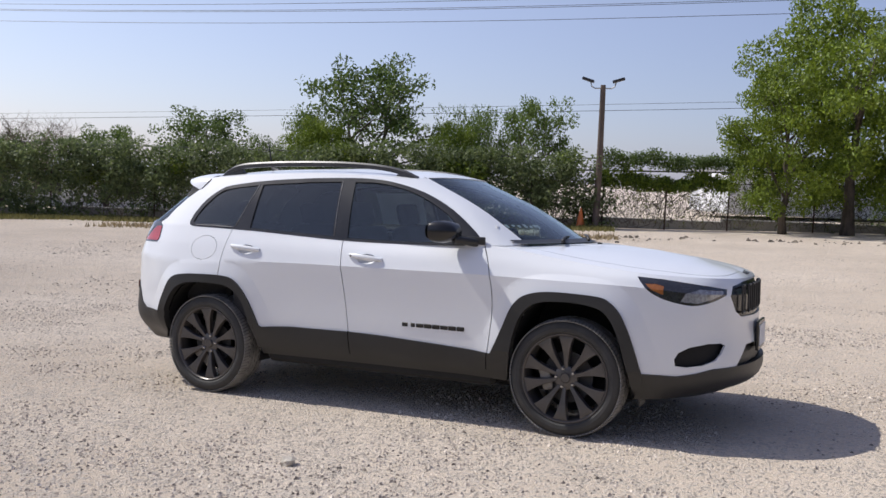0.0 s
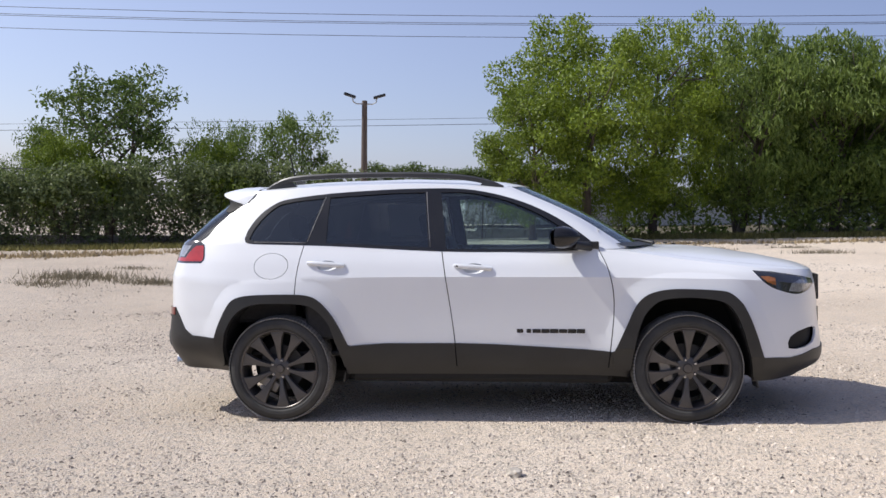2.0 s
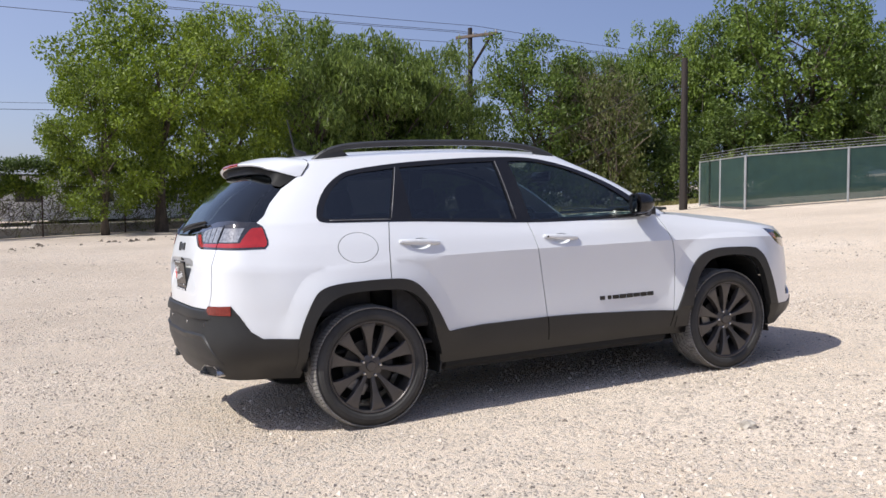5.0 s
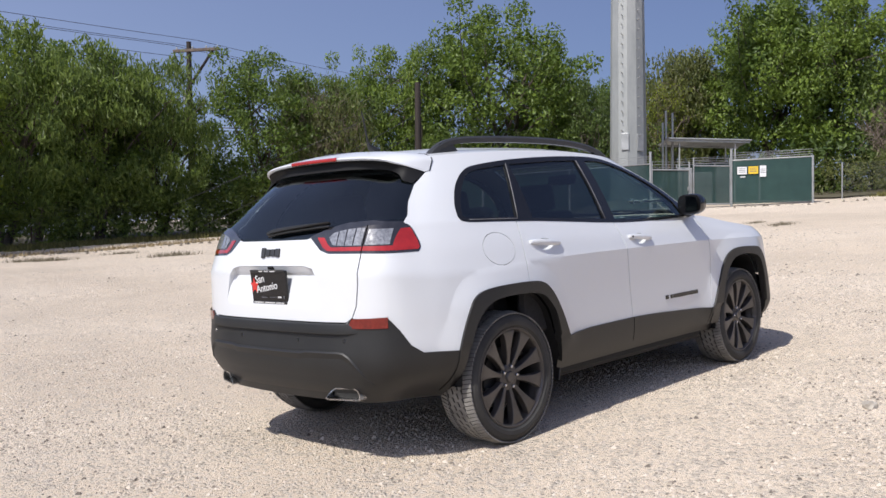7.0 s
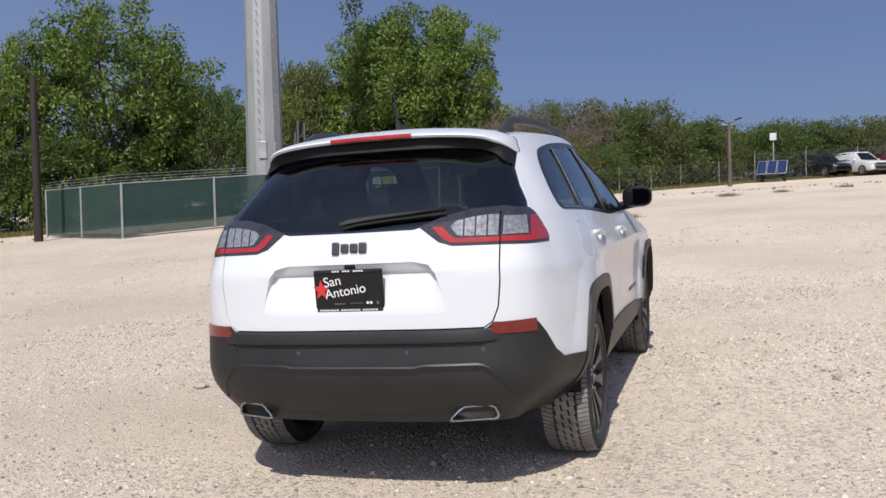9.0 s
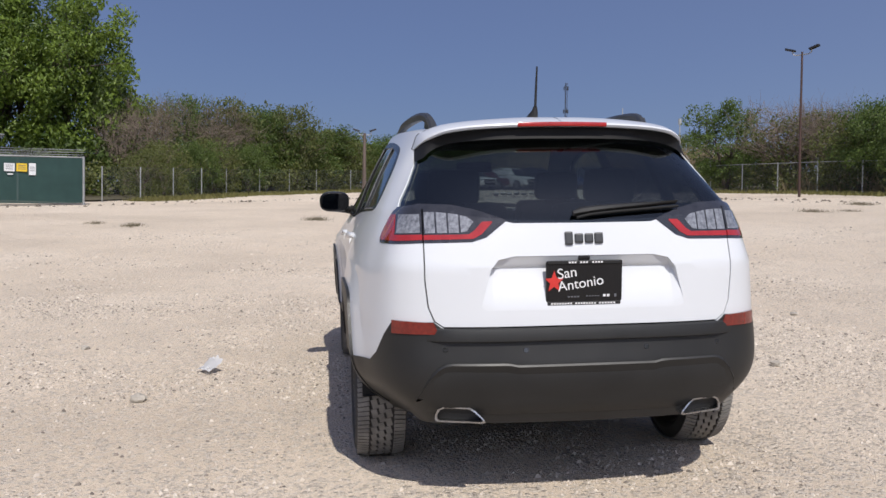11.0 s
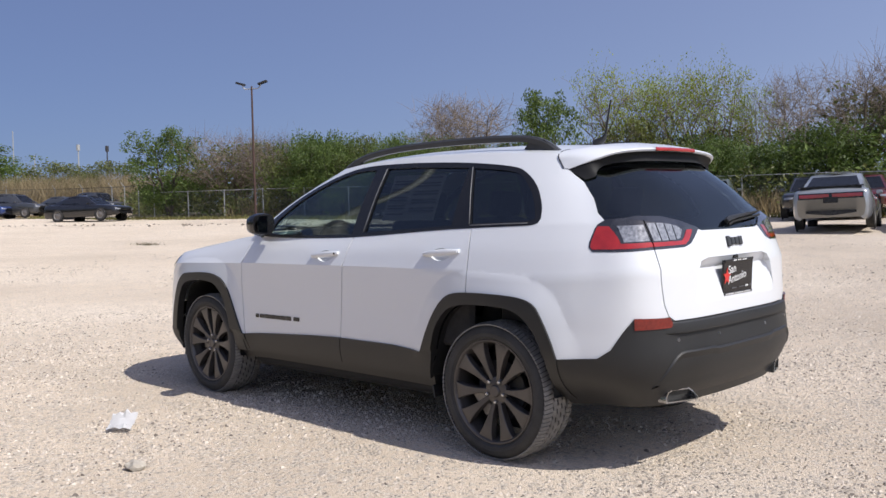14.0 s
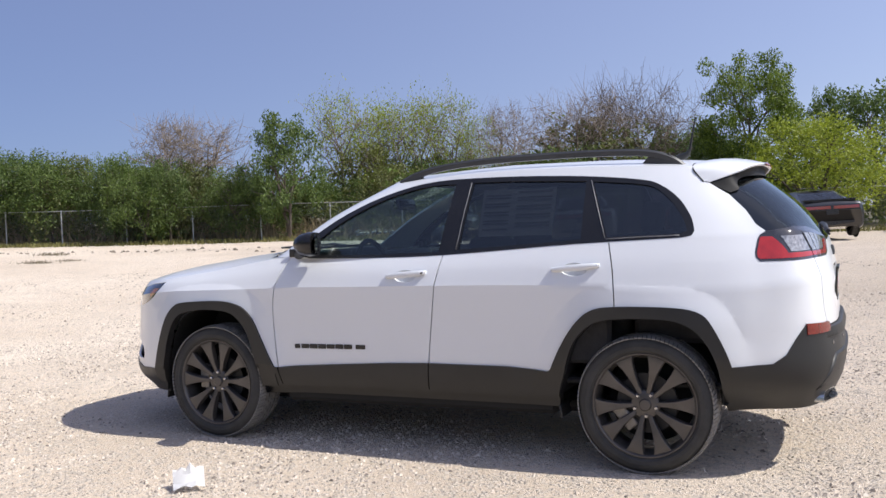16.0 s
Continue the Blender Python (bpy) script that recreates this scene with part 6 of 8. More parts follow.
for k in range(4):
    box(bm, (.03, .026, .01), (2.262, -.048 + .032 * k, 1.043), Euler((0, .35, 0)), .003)
part("hood_badge", bm, M["rail"], car, "dark maker badge")
bm = bmesh.new()                                            # writing on the windscreen, unreadable
for k in range(9):
    y = -.66 + .05 * k
    x = float(np.interp(abs(y), [0, .36, .62], [.985, .935, .815])) - .02
    box(bm, (.004, .035, .018 + .008 * (k % 3)), (x + .012, y, 1.285 + .004 * (k % 2)), Euler((0, -.98, 0)), .001)
part("windscreen_writing", bm, M["white_ink"], car, "white writing on the windscreen")

# underside, floor and cabin
bm = bmesh.new()
box(bm, (3.1, 1.10, .10), (.15, 0, .30), None, .03)
box(bm, (1.75, 1.66, .10), (0, 0, .33), None, .03)
box(bm, (.4, 1.1, .10), (1.80, 0, .36), None, .03)
box(bm, (.30, .80, .08), (-1.95, 0, .43), None, .03)
part("underbody", bm, M["gap"], car)
bm = bmesh.new()
tube(bm, [(-2.10, .51, .415), (-1.98, .50, .40), (-1.86, .40, .39), (-1.86, -.40, .39), (-1.98, -.50, .40), (-2.10, -.51, .415)], .045, 12)
part("silencer", bm, M["cast"], car, "", True)


def seat(x, y, w):
    bm = bmesh.new()
    box(bm, (.52, w, .16), (x, y, .66), Euler((0, -.12, 0)), .05, 3)
    box(bm, (.15, w * .95, .60), (x - .30, y, .95), Euler((0, -.28, 0)), .055, 3)
    ob = part("seat", bm, M["cloth"], car, "dark cloth seat", True, 50)
    bm = bmesh.new()
    box(bm, (.09, .26, .17), (x - .405, y, 1.335), Euler((0, -.2, 0)), .04, 3)
    box(bm, (.02, .12, .10), (x - .385, y, 1.24), None, .004)
    part("headrest", bm, M["cloth"], ob, "", True, 50)


for y in (.37, -.37):
    seat(.02, y, .50)
for y in (.40, -.40):
    seat(-.92, y, .60)
bm = bmesh.new()
box(bm, (3.0, 1.6, .03), (-.45, 0, .48), None, .01)
box(bm, (.75, 1.50, .20), (-1.65, 0, .78), None, .03)
part("cabin_floor", bm, M["cloth"], car)
bm = bmesh.new()
box(bm, (.52, 1.48, .20), (.82, 0, 1.04), Euler((0, .12, 0)), .06, 3)
box(bm, (.16, .42, .10), (.60, .37, 1.15), None, .04, 3)
box(bm, (.9, .22, .35), (.25, 0, .68), None, .05, 3)
part("dashboard", bm, M["cloth"], car, "", True, 50)
bm = bmesh.new()
ringp = [(.47 + .045 * math.sin(t), .37 + .185 * math.cos(t), 1.06 + .18 * math.sin(t)) for t in (2 * math.pi * k / 28 for k in range(29))]
tube(bm, ringp, .016, 8, cap=False)
for t in (0, math.pi, -math.pi / 2):
    tube(bm, [(.49, .37, 1.05), (.47 + .045 * math.sin(t), .37 + .18 * math.cos(t), 1.06 + .175 * math.sin(t))], .018, 6)
part("steering_wheel", bm, M["cloth"], car, "", True)
bm = bmesh.new()
for xx0, xx1, hw, zz in ((-1.62, .22, .52, 1.585),):
    box(bm, (xx1 - xx0, hw * 2, .02), ((xx0 + xx1) / 2, 0, zz), None, .008)
part("headliner", bm, M["liner"], car)
bm = bmesh.new()
box(bm, (.03, .25, .075), (.42, 0, 1.47), Euler((0, .2, 0)), .02, 2)
part("rear_view_mirror", bm, M["gloss_black"], car, "", True, 50)
for s in (1, -1):
    bm = bmesh.new()
    box(bm, (1.0, .05, .60), (.32, s * .82, .85), None, .02)
    box(bm, (.95, .05, .60), (-.70, s * .82, .87), None, .02)
    part("door_card", bm, M["cloth"], car)
bm = bmesh.new()                                            # price sheet inside the left rear window
grid_ = [[flank(-.43 - .43 * i / 4, 1.512 - .262 * j / 4)[0] - Vector((0, .016, 0)) for j in range(5)] for i in range(5)]
gv = [[bm.verts.new(p) for p in row] for row in grid_]
for i in range(4):
    for j in range(4):
        bm.faces.new((gv[i][j], gv[i + 1][j], gv[i + 1][j + 1], gv[i][j + 1]))
bmesh.ops.solidify(bm, geom=bm.faces[:], thickness=.001)
sheet = part("price_sheet", bm, M["white_paper"], doors["r", 1], "white price sheet behind the glass")
bm = bmesh.new()
for k in range(14):
    q = .06 + .06 * k
    for xa, xb in ((-.45, -.60), (-.64, -.84)):
        if (k * 7 + int(xa * 100)) % 3:
            z = 1.512 - .262 * q
            bm.faces.new([bm.verts.new(flank(x_, z_)[0] - Vector((0, .0135, 0))) for x_, z_ in ((xa, z), (xb, z), (xb, z - .008), (xa, z - .008))])
part("text_bar", bm, M["grey_ink"], sheet)

def settle(ob):
    """Lowers the bodywork on its springs, the nose a little more than the tail."""
    drop = lambda x: float(np.interp(x, [-2.3, -1.6, -1.0, 0.0, .7, 1.2, 1.8, 2.4], [-.032, -.026, -.020, -.022, -.030, -.045, -.060, -.062]))
    for ch in ob.children:
        if ch.name.split(".")[0] == "wheel":
            continue
        if ch.name.split(".")[0] == "lettering":
            ch.matrix_basis = Matrix.Translation((0, 0, drop(-2.25))) @ ch.matrix_basis
        else:
            for v in ch.data.vertices:
                v.co.z += drop(v.co.x)
        settle(ch)


settle(car)
bmb.free()
# ---- fences, poles, mast compound ----
def fabric(name, col, dens, scale):
    """Woven wire: a diamond net of metal with air between."""
    m, nt, b = mat(name)
    tc = nt.nodes.new("ShaderNodeTexCoord")
    mp = nt.nodes.new("ShaderNodeMapping")
    mp.inputs["Rotation"].default_value = (0, 0, 0)
    nt.links.new(tc.outputs["Object"], mp.inputs["Vector"])
    sep = nt.nodes.new("ShaderNodeSeparateXYZ")
    nt.links.new(mp.outputs[0], sep.inputs[0])
    outs = []
    for sgn in (1, -1):
        ad = node(nt, "ShaderNodeMath")
        ad.operation = "MULTIPLY_ADD"
        ad.inputs[1].default_value = sgn
        nt.links.new(sep.outputs["Z"], ad.inputs[0])
        nt.links.new(sep.outputs["X"], ad.inputs[2])
        sc = node(nt, "ShaderNodeMath")
        sc.operation, sc.inputs[1].default_value = "MULTIPLY", scale
        nt.links.new(ad.outputs[0], sc.inputs[0])
        fr = node(nt, "ShaderNodeMath")
        fr.operation = "FRACT"
        nt.links.new(sc.outputs[0], fr.inputs[0])
        lt = node(nt, "ShaderNodeMath")
        lt.operation, lt.inputs[1].default_value = "LESS_THAN", dens
        nt.links.new(fr.outputs[0], lt.inputs[0])
        outs.append(lt)
    mx_ = node(nt, "ShaderNodeMath")
    mx_.operation = "MAXIMUM"
    nt.links.new(outs[0].outputs[0], mx_.inputs[0])
    nt.links.new(outs[1].outputs[0], mx_.inputs[1])
    b.inputs["Base Color"].default_value = (*col, 1)
    b.inputs["Metallic"].default_value, b.inputs["Roughness"].default_value = .3, .55
    nt.links.new(mx_.outputs[0], b.inputs["Alpha"])
    return m


M["chain"] = fabric("chain_link", (.16, .165, .165), .055, 13)
M["screen_green"] = mixed("green_privacy_mesh", (0.014, 0.044, 0.041), (0.026, 0.066, 0.060), 2.0, .8, bump_s=.2, fine=80)
M["screen_green"].node_tree.nodes["Principled BSDF"].inputs["Alpha"].default_value = 0.86
M["concrete"] = mixed("concrete", (.34, .32, .29), (.46, .44, .40), 2.5, .9, bump_s=.3, fine=40)
M["white_wall"] = mixed("white_painted_metal_siding", (.60, .61, .62), (.74, .74, .74), .5, .6, fine=8)
M["grey_wall"] = mixed("grey_block_wall", (.25, .25, .25), (.34, .33, .32), 1.0, .85, fine=20)
M["orange"] = mixed("orange_cone_plastic", (.60, .14, .03), (.72, .20, .05), 6, .5)
M["yellow"] = mixed("yellow_sign", (.70, .46, .02), (.80, .55, .04), 4, .5)
M["panel_blue"] = mixed("solar_cells", (.010, .018, .06), (.02, .035, .11), 6, .15, coat=.6)


def fence(name, label, path, top, step=3.0, fab="chain", bottom=.03, arm=False, post=.03, barbs=0, metal="galv", rail=True):
    """A run of wire fence: posts, rails and one panel of fabric a bay."""
    root = tagged(empty(name), label, "fence")
    pm = None
    for (xa, ya), (xb, yb) in zip(path, path[1:]):
        L = math.hypot(xb - xa, yb - ya)
        n_ = max(1, round(L / step))
        ang = math.atan2(yb - ya, xb - xa)
        for k in range(n_):
            q0, q1 = k / n_, (k + 1) / n_
            x0, y0, x1, y1 = xa + (xb - xa) * q0, ya + (yb - ya) * q0, xa + (xb - xa) * q1, ya + (yb - ya) * q1
            z0, z1 = rise(x0, y0), rise(x1, y1)
            if pm is None:
                bm = bmesh.new()
                tube(bm, [(0, 0, -.2), (0, 0, top + .04)], post, 8)
                if arm:
                    tube(bm, [(0, 0, top), (0, -.22, top + .28)], post * .6, 6)
                p_ = part("post", bm, M[metal], root, "", True, 40)
                pm = p_.data
            else:
                p_ = new("post", pm)
                p_.parent = root
            p_.matrix_basis = Matrix.Translation((x0, y0, z0)) @ Matrix.Rotation(ang, 4, "Z")
            bm = bmesh.new()
            tube(bm, [(x0, y0, z0 + top), (x1, y1, z1 + top)], post * .6 if rail else .006, 6)
            part("top_rail" if rail else "top_wire", bm, M["wire"] if arm or not rail else M[metal], root)
            for b_ in range(barbs):
                bm = bmesh.new()
                hz = top + .10 + .10 * b_
                tube(bm, [(x0, y0, z0 + hz), (x1, y1, z1 + hz)], .008, 4)
                part("barbed_wire", bm, M["galv"], root)
            d = math.hypot(x1 - x0, y1 - y0)
            bm = bmesh.new()
            bm.faces.new([bm.verts.new(v) for v in ((0, 0, bottom), (d, 0, bottom + z1 - z0), (d, 0, top + z1 - z0), (0, 0, top))])
            pn = part("wire_panel" if fab == "chain" else "screen_panel", bm, M[fab], root)
            pn.matrix_basis = Matrix.Translation((x0, y0, z0)) @ Matrix.Rotation(ang, 4, "Z")
    xb, yb = path[-1]
    p_ = new("post", pm)
    p_.parent = root
    p_.matrix_basis = Matrix.Translation((xb, yb, rise(xb, yb)))
    return root


fence("wire_fence", "rusty chain-link fence overgrown with vines", [*NORTH, *NORTH_E[1:], *NORTH_F[1:]], 1.75, metal="rust")
fence("wire_fence", "dull chain-link fence along the far scrub", [(35.4, 10.6), (48.5, 6.6), (57.0, 1.4), (63.0, -3.5)], 1.55, 3.6, rail=False)
fence("wire_fence", "chain-link fence with angled barbed-wire arms", [(63.0, -3.5), (65.5, -14), (62, -23), (55, -24.0), (44.6, -21.6)], 2.0, 3.2, arm=True)
fence("wire_fence", "grey chain-link fence before the shrubs", [(44.6, -21.6), (30.2, -24.4), (12, -29.4), (-10, -32)], 1.55, 3.0)
fence("compound_fence", "wire fence screened with dark green fabric", [(31.9, 10.5), (30.3, 13.24)], 1.9, 3.4, "screen_green", .08, barbs=3, post=.045)
fence("compound_fence", "wire fence screened with dark green fabric", [(26.85, 15.0), (20.4, 18.3), (24.0, 24.6)], 1.9, 3.4, "screen_green", .08, barbs=3, post=.045)
fence("compound_fence", "wire fence screened with dark green fabric", [(31.9, 10.5), (37.6, 19.8)], 1.9, 3.4, "screen_green", .08, barbs=3, post=.045)


M["soil"] = mixed("leaf_litter_soil", (.055, .048, .028), (.155, .135, .080), 1.2, .95, bump_s=.6, bump_d=.03, fine=14)


def soil_belt(path, inner, outer, label, up=.05):
    """Shaded, littered soil under the trees outside the fence."""
    bm = bmesh.new()
    rows = []
    for k, (x, y) in enumerate(path):
        a, b = Vector(path[max(0, k - 1)]), Vector(path[min(len(path) - 1, k + 1)])
        d = (b - a).normalized()
        rows.append([bm.verts.new((x - d.y * o, y + d.x * o, rise(x - d.y * o, y + d.x * o) + up)) for o in np.linspace(-inner, outer, 9)])
    for r0, r1 in zip(rows, rows[1:]):
        for j in range(8):
            bm.faces.new((r0[j], r1[j], r1[j + 1], r0[j + 1]))
    bmesh.ops.recalc_face_normals(bm, faces=bm.faces)
    tagged(part("soil", bm, M["soil"]), label, "ground", kind="structure")


def fine_path(path, step=4.0):
    out = []
    for (xa, ya), (xb, yb) in zip(path, path[1:]):
        n_ = max(1, int(math.hypot(xb - xa, yb - ya) / step))
        out += [(xa + (xb - xa) * k / n_, ya + (yb - ya) * k / n_) for k in range(n_)]
    return out + [path[-1]]


soil_belt(fine_path([(3.8, 31.6), (9.5, 32.8), (15.5, 33.8), (21.0, 34.0), (26.0, 31.6), (30, 28.6), (40, 24.2)]), .5, 48, "dark littered soil under the northern trees")
soil_belt(fine_path([(36.0, 11.4), (48.5, 7.3), (57.3, 2.1), (63.5, -3.0), (66, -14)]), .3, 42, "dark littered soil under the far scrub", .07)
soil_belt(fine_path([(-12, -33), (12, -30.2), (30.2, -25.2), (44.6, -22.6), (56, -25), (64, -30)])[::-1], .3, 40, "dark littered soil under the southern trees")


def gate_leaf(xa, ya, xb, yb):
    root = tagged(empty("fence_gate"), "closed wire gate with green screen fabric", "gate", "compound gate leaves")
    ang, d = math.atan2(yb - ya, xb - xa), math.hypot(xb - xa, yb - ya)
    root.matrix_world = Matrix.Translation((xa, ya, .05 + rise(xa, ya))) @ Matrix.Rotation(ang, 4, "Z")
    bm = bmesh.new()
    for p, q in (((0.07, 0, .05), (.07, 0, 1.95)), ((d - .05, 0, .05), (d - .05, 0, 1.95)), ((.07, 0, .05), (d - .05, 0, .05)), ((.07, 0, 1.62), (d - .05, 0, 1.62))):
        tube(bm, [p, q], .03, 8)
    part("gate_frame", bm, M["galv"], root)
    bm = bmesh.new()
    bm.faces.new([bm.verts.new(v) for v in ((.08, .01, .08), (d - .06, .01, .08), (d - .06, .01, 1.60), (.08, .01, 1.60))])
    part("screen_panel", bm, M["screen_green"], root)
    for k in range(3):                                       # barbed wires over the leaf
        bm = bmesh.new()
        tube(bm, [(.07, 0, 1.72 + .11 * k), (d - .05, 0, 1.72 + .11 * k)], .008, 5)
        part("barbed_wire", bm, M["galv"], root)
    bm = bmesh.new()
    box(bm, (.10, .05, .16), (d - .10, -.03, .85), None, .01)
    part("latch", bm, M["galv"], root)
    bm = bmesh.new()
    tube(bm, [(0, 0, 0), (0, 0, 2.30)], .05, 8)
    tube(bm, [(0, 0, 2.30), (0, 0, 2.34)], .06, 8)
    part("gate_post", bm, M["galv"], root)


gate_leaf(30.3, 13.24, 28.62, 14.10)
gate_leaf(26.85, 15.0, 28.54, 14.16)
fx, fy = (31.9 - 30.3) / 3.17, (10.5 - 13.24) / 3.17            # along the panel beside the gate
for k, (mm, w_, h_, q, up) in enumerate((("white_paper", .38, .31, .42, 1.46), ("yellow", .38, .31, .86, 1.46), ("white_paper", .25, .46, 1.24, 1.40), ("white_paper", .20, .05, .45, 1.20))):
    bm = bmesh.new()
    box(bm, (w_, .015, h_), (0, 0, 0), None, .004)
    ob = tagged(part("sign", bm, M[mm]), ("yellow" if mm == "yellow" else "white") + " notice wired to the green fence", "sign", "notices on the fence")
    x, y = 30.3 + fx * q + fy * .05, 13.24 + fy * q - fx * .05
    ob.matrix_world = Matrix.Translation((x, y, rise(x, y) + up)) @ Matrix.Rotation(math.atan2(fy, fx), 4, "Z")
    if h_ > .1:
        bm = bmesh.new()
        for j in range(3):
            box(bm, (w_ * .7, .004, .022), (0, -.010, .08 - .07 * j), None, 0)
        part("text_bar", bm, M["grey_ink"], ob)

# the tall mast: a twelve-sided tapered steel shaft with climbing pegs
mast = tagged(empty("cell_mast", Matrix.Translation((29.7, 17.8, rise(29.7, 17.8)))), "huge grey tapered steel mast with climbing pegs", "mast")
bm = bmesh.new()
tube(bm, [(0, 0, -.2), (0, 0, 8), (0, 0, 20), (0, 0, 36)], [.83, .74, .58, .36], 12)
part("shaft", bm, M["tower"], mast)
bm = bmesh.new()
tube(bm, [(0, 0, -.1), (0, 0, .35)], 1.15, 24)
part("footing", bm, M["concrete"], mast)
peg = None
for k in range(40):
    for a in (-2.0, -2.9):
        z = 3.2 + .42 * k + (.21 if a < -2.5 else 0)
        r = .80 - .0115 * z
        if peg is None:
            bm = bmesh.new()
            tube(bm, [(0, 0, 0), (.16, 0, .0), (.18, 0, .05)], .018, 6)
            p_ = part("climbing_peg", bm, M["galv"], mast)
            peg = p_.data
        else:
            p_ = new("climbing_peg", peg)
            p_.parent = mast
        p_.matrix_basis = Matrix.Translation((r * math.cos(a), r * math.sin(a), z)) @ Matrix.Rotation(a, 4, "Z")
for a, z in ((-1.9, 2.9), (-2.75, 2.95)):
    bm = bmesh.new()
    box(bm, (.10, .34, .75), (.80 * math.cos(a), .80 * math.sin(a), z), Euler((0, 0, a)), .03, 2)
    part("port_cover", bm, M["galv"], mast)

# equipment shelter behind the fence
sh = tagged(empty("equipment_shelter", Matrix.Translation((0, 0, rise(33.5, 16.5)))), "open steel shelter with a thin sloping roof", "shelter")
dx, dy = Vector((34.7 - 32.2, 14.6 - 17.2, 0)).normalized()[:2]
for nm, a0, b0 in (("a", 1.05, .4), ("b", 3.65, .4), ("c", 1.05, 1.8), ("d", 3.65, 1.8)):
    bm = bmesh.new()
    x, y = 32.0 + dx * a0 - dy * b0, 17.6 + dy * a0 + dx * b0
    tube(bm, [(x, y, 0), (x, y, 2.86)], .04, 8)
    part("roof_post", bm, M["galv"], sh)
bm = bmesh.new()
cx, cy = 32.0 + dx * 2.4 - dy * 1.1, 17.6 + dy * 2.4 + dx * 1.1
box(bm, (3.9, 2.0, .06), (cx, cy, 2.93), Euler((-.08, .035, math.atan2(dy, dx))), .015)
for k in (-.85, .85):
    box(bm, (3.8, .06, .10), (cx - dy * k, cy + dx * k, 2.86 + .07 * (-k)), Euler((0, .035, math.atan2(dy, dx))), .01)
part("roof_sheet", bm, M["galv"], sh)
for k, (a0, w_, h_) in enumerate(((1.4, .7, 1.7), (2.3, .8, 1.5), (3.2, .6, 1.8))):
    bm = bmesh.new()
    box(bm, (w_, .7, h_), (0, 0, h_ / 2), None, .03, 2)
    box(bm, (w_ * .8, .02, h_ * .8), (0, -.36, h_ / 2), None, .008)
    ob = tagged(part("equipment_cabinet", bm, M["galv"]), "grey steel equipment cabinet under the shelter", "cabinet", "equipment cabinets")
    ob.matrix_world = Matrix.Translation((32.0 + dx * a0 - dy * 1.1, 17.6 + dy * a0 + dx * 1.1, rise(33.5, 16.5) + .02)) @ Matrix.Rotation(math.atan2(dy, dx), 4, "Z")
for x, y, z in ((33.20, 17.92, 4.45), (33.42, 17.70, 4.35), (32.95, 17.95, 3.9), (32.2, 18.5, 2.9)):
    bm = bmesh.new()
    tube(bm, [(0, 0, 0), (0, 0, z)], .05, 8)
    ob = tagged(part("antenna_pipe", bm, M["galv"]), "thin grey pipe standing beside the shelter", "pipe", "pipes by the shelter")
    ob.location = (x, y, rise(x, y))


# poles
def lamp_head(bm, at, yaw, tilt=.35):
    box(bm, (.46, .22, .10), at, Euler((0, -tilt, yaw)), .03, 2)
    return bm


def light_pole(x, y, h, pole_mat, r0, label, heads):
    root = tagged(empty("street_lamp", Matrix.Translation((x, y, rise(x, y)))), label, "street lamp")
    bm = bmesh.new()
    tube(bm, [(0, 0, -.2), (.02, 0, h * .5), (0, 0, h)], [r0, r0 * .85, r0 * .7], 10)
    part("pole", bm, M[pole_mat], root, "", True, 60)
    for sx, yaw, lift in heads:
        bm = bmesh.new()
        ux, uy = math.cos(yaw), math.sin(yaw)
        tube(bm, [(0, 0, h - .12), (ux * .30, uy * .30, h - .12), (ux * .42, uy * .42, h - .05), (ux * .46, uy * .46, h + lift - .05)], .026, 6)
        part("bracket", bm, M["galv"], root)
        bm = bmesh.new()
        lamp_head(bm, (ux * .55, uy * .55, h + lift), yaw, .3)
        part("lamp_head", bm, M["dark_metal"], root)


light_pole(-6.32, 26.4, 5.25, "wood_pole", .14, "weathered wooden lamp post with two dark lamp heads", ((1, .25, .18), (-1, math.pi + .25, .18)))
light_pole(31.8, -20.0, 6.42, "rust", .062, "slim rusty brown lamp post with two lamp heads", ((1, .6, .14), (-1, math.pi + .6, .14)))
light_pole(54.0, -1.75, 4.0, "wood_pole", .14, "wooden lamp post at the lot's far edge", ((1, 1.4, .2), (-1, math.pi + 1.4, .2)))


def power_pole(x, y, h, yaw, label, arm=True):
    root = tagged(empty("power_pole", Matrix.Translation((x, y, rise(x, y))) @ Matrix.Rotation(yaw, 4, "Z")), label, "power pole")
    bm = bmesh.new()
    tube(bm, [(0, 0, -.3), (0, 0, h)], [.17, .12], 10)
    part("pole", bm, M["pole_dark"], root, "", True, 60)
    if arm:
        bm = bmesh.new()
        box(bm, (.12, 2.5, .15), (.1, .45, h - .45), None, .015)
        part("crossarm", bm, M["wood_pole"], root)
        bm = bmesh.new()
        tube(bm, [(.1, 0, h - 2.3), (.1, 1.35, h - .5)], .07, 6)
        part("brace", bm, M["pole_dark"], root)
        for yy in (-.6, .25, 1.0, 1.6):
            bm = bmesh.new()
            lathe(bm, [(.02, 0), (.05, .03), (.03, .06), (.05, .09), (.03, .13), (0, .14)], "z", 10)
            ob = part("insulator", bm, M["galv"], root, "", True)
            ob.location = (.1, yy, h - .39)
        bm = bmesh.new()
        tube(bm, [(-.1, -.28, h - 2.9), (-.1, -.28, h - 2.4)], .14, 12)
        part("transformer", bm, M["galv"], root)


power_pole(18.9, 36.3, 9.6, -2.6, "dark power pole with a grey crossarm and brace")
power_pole(-60.0, 26.0, 11.9, .14, "dark power pole with a grey crossarm and brace")
power_pole(70, 48, 9.5, .25, "dark power pole with a grey crossarm and brace")
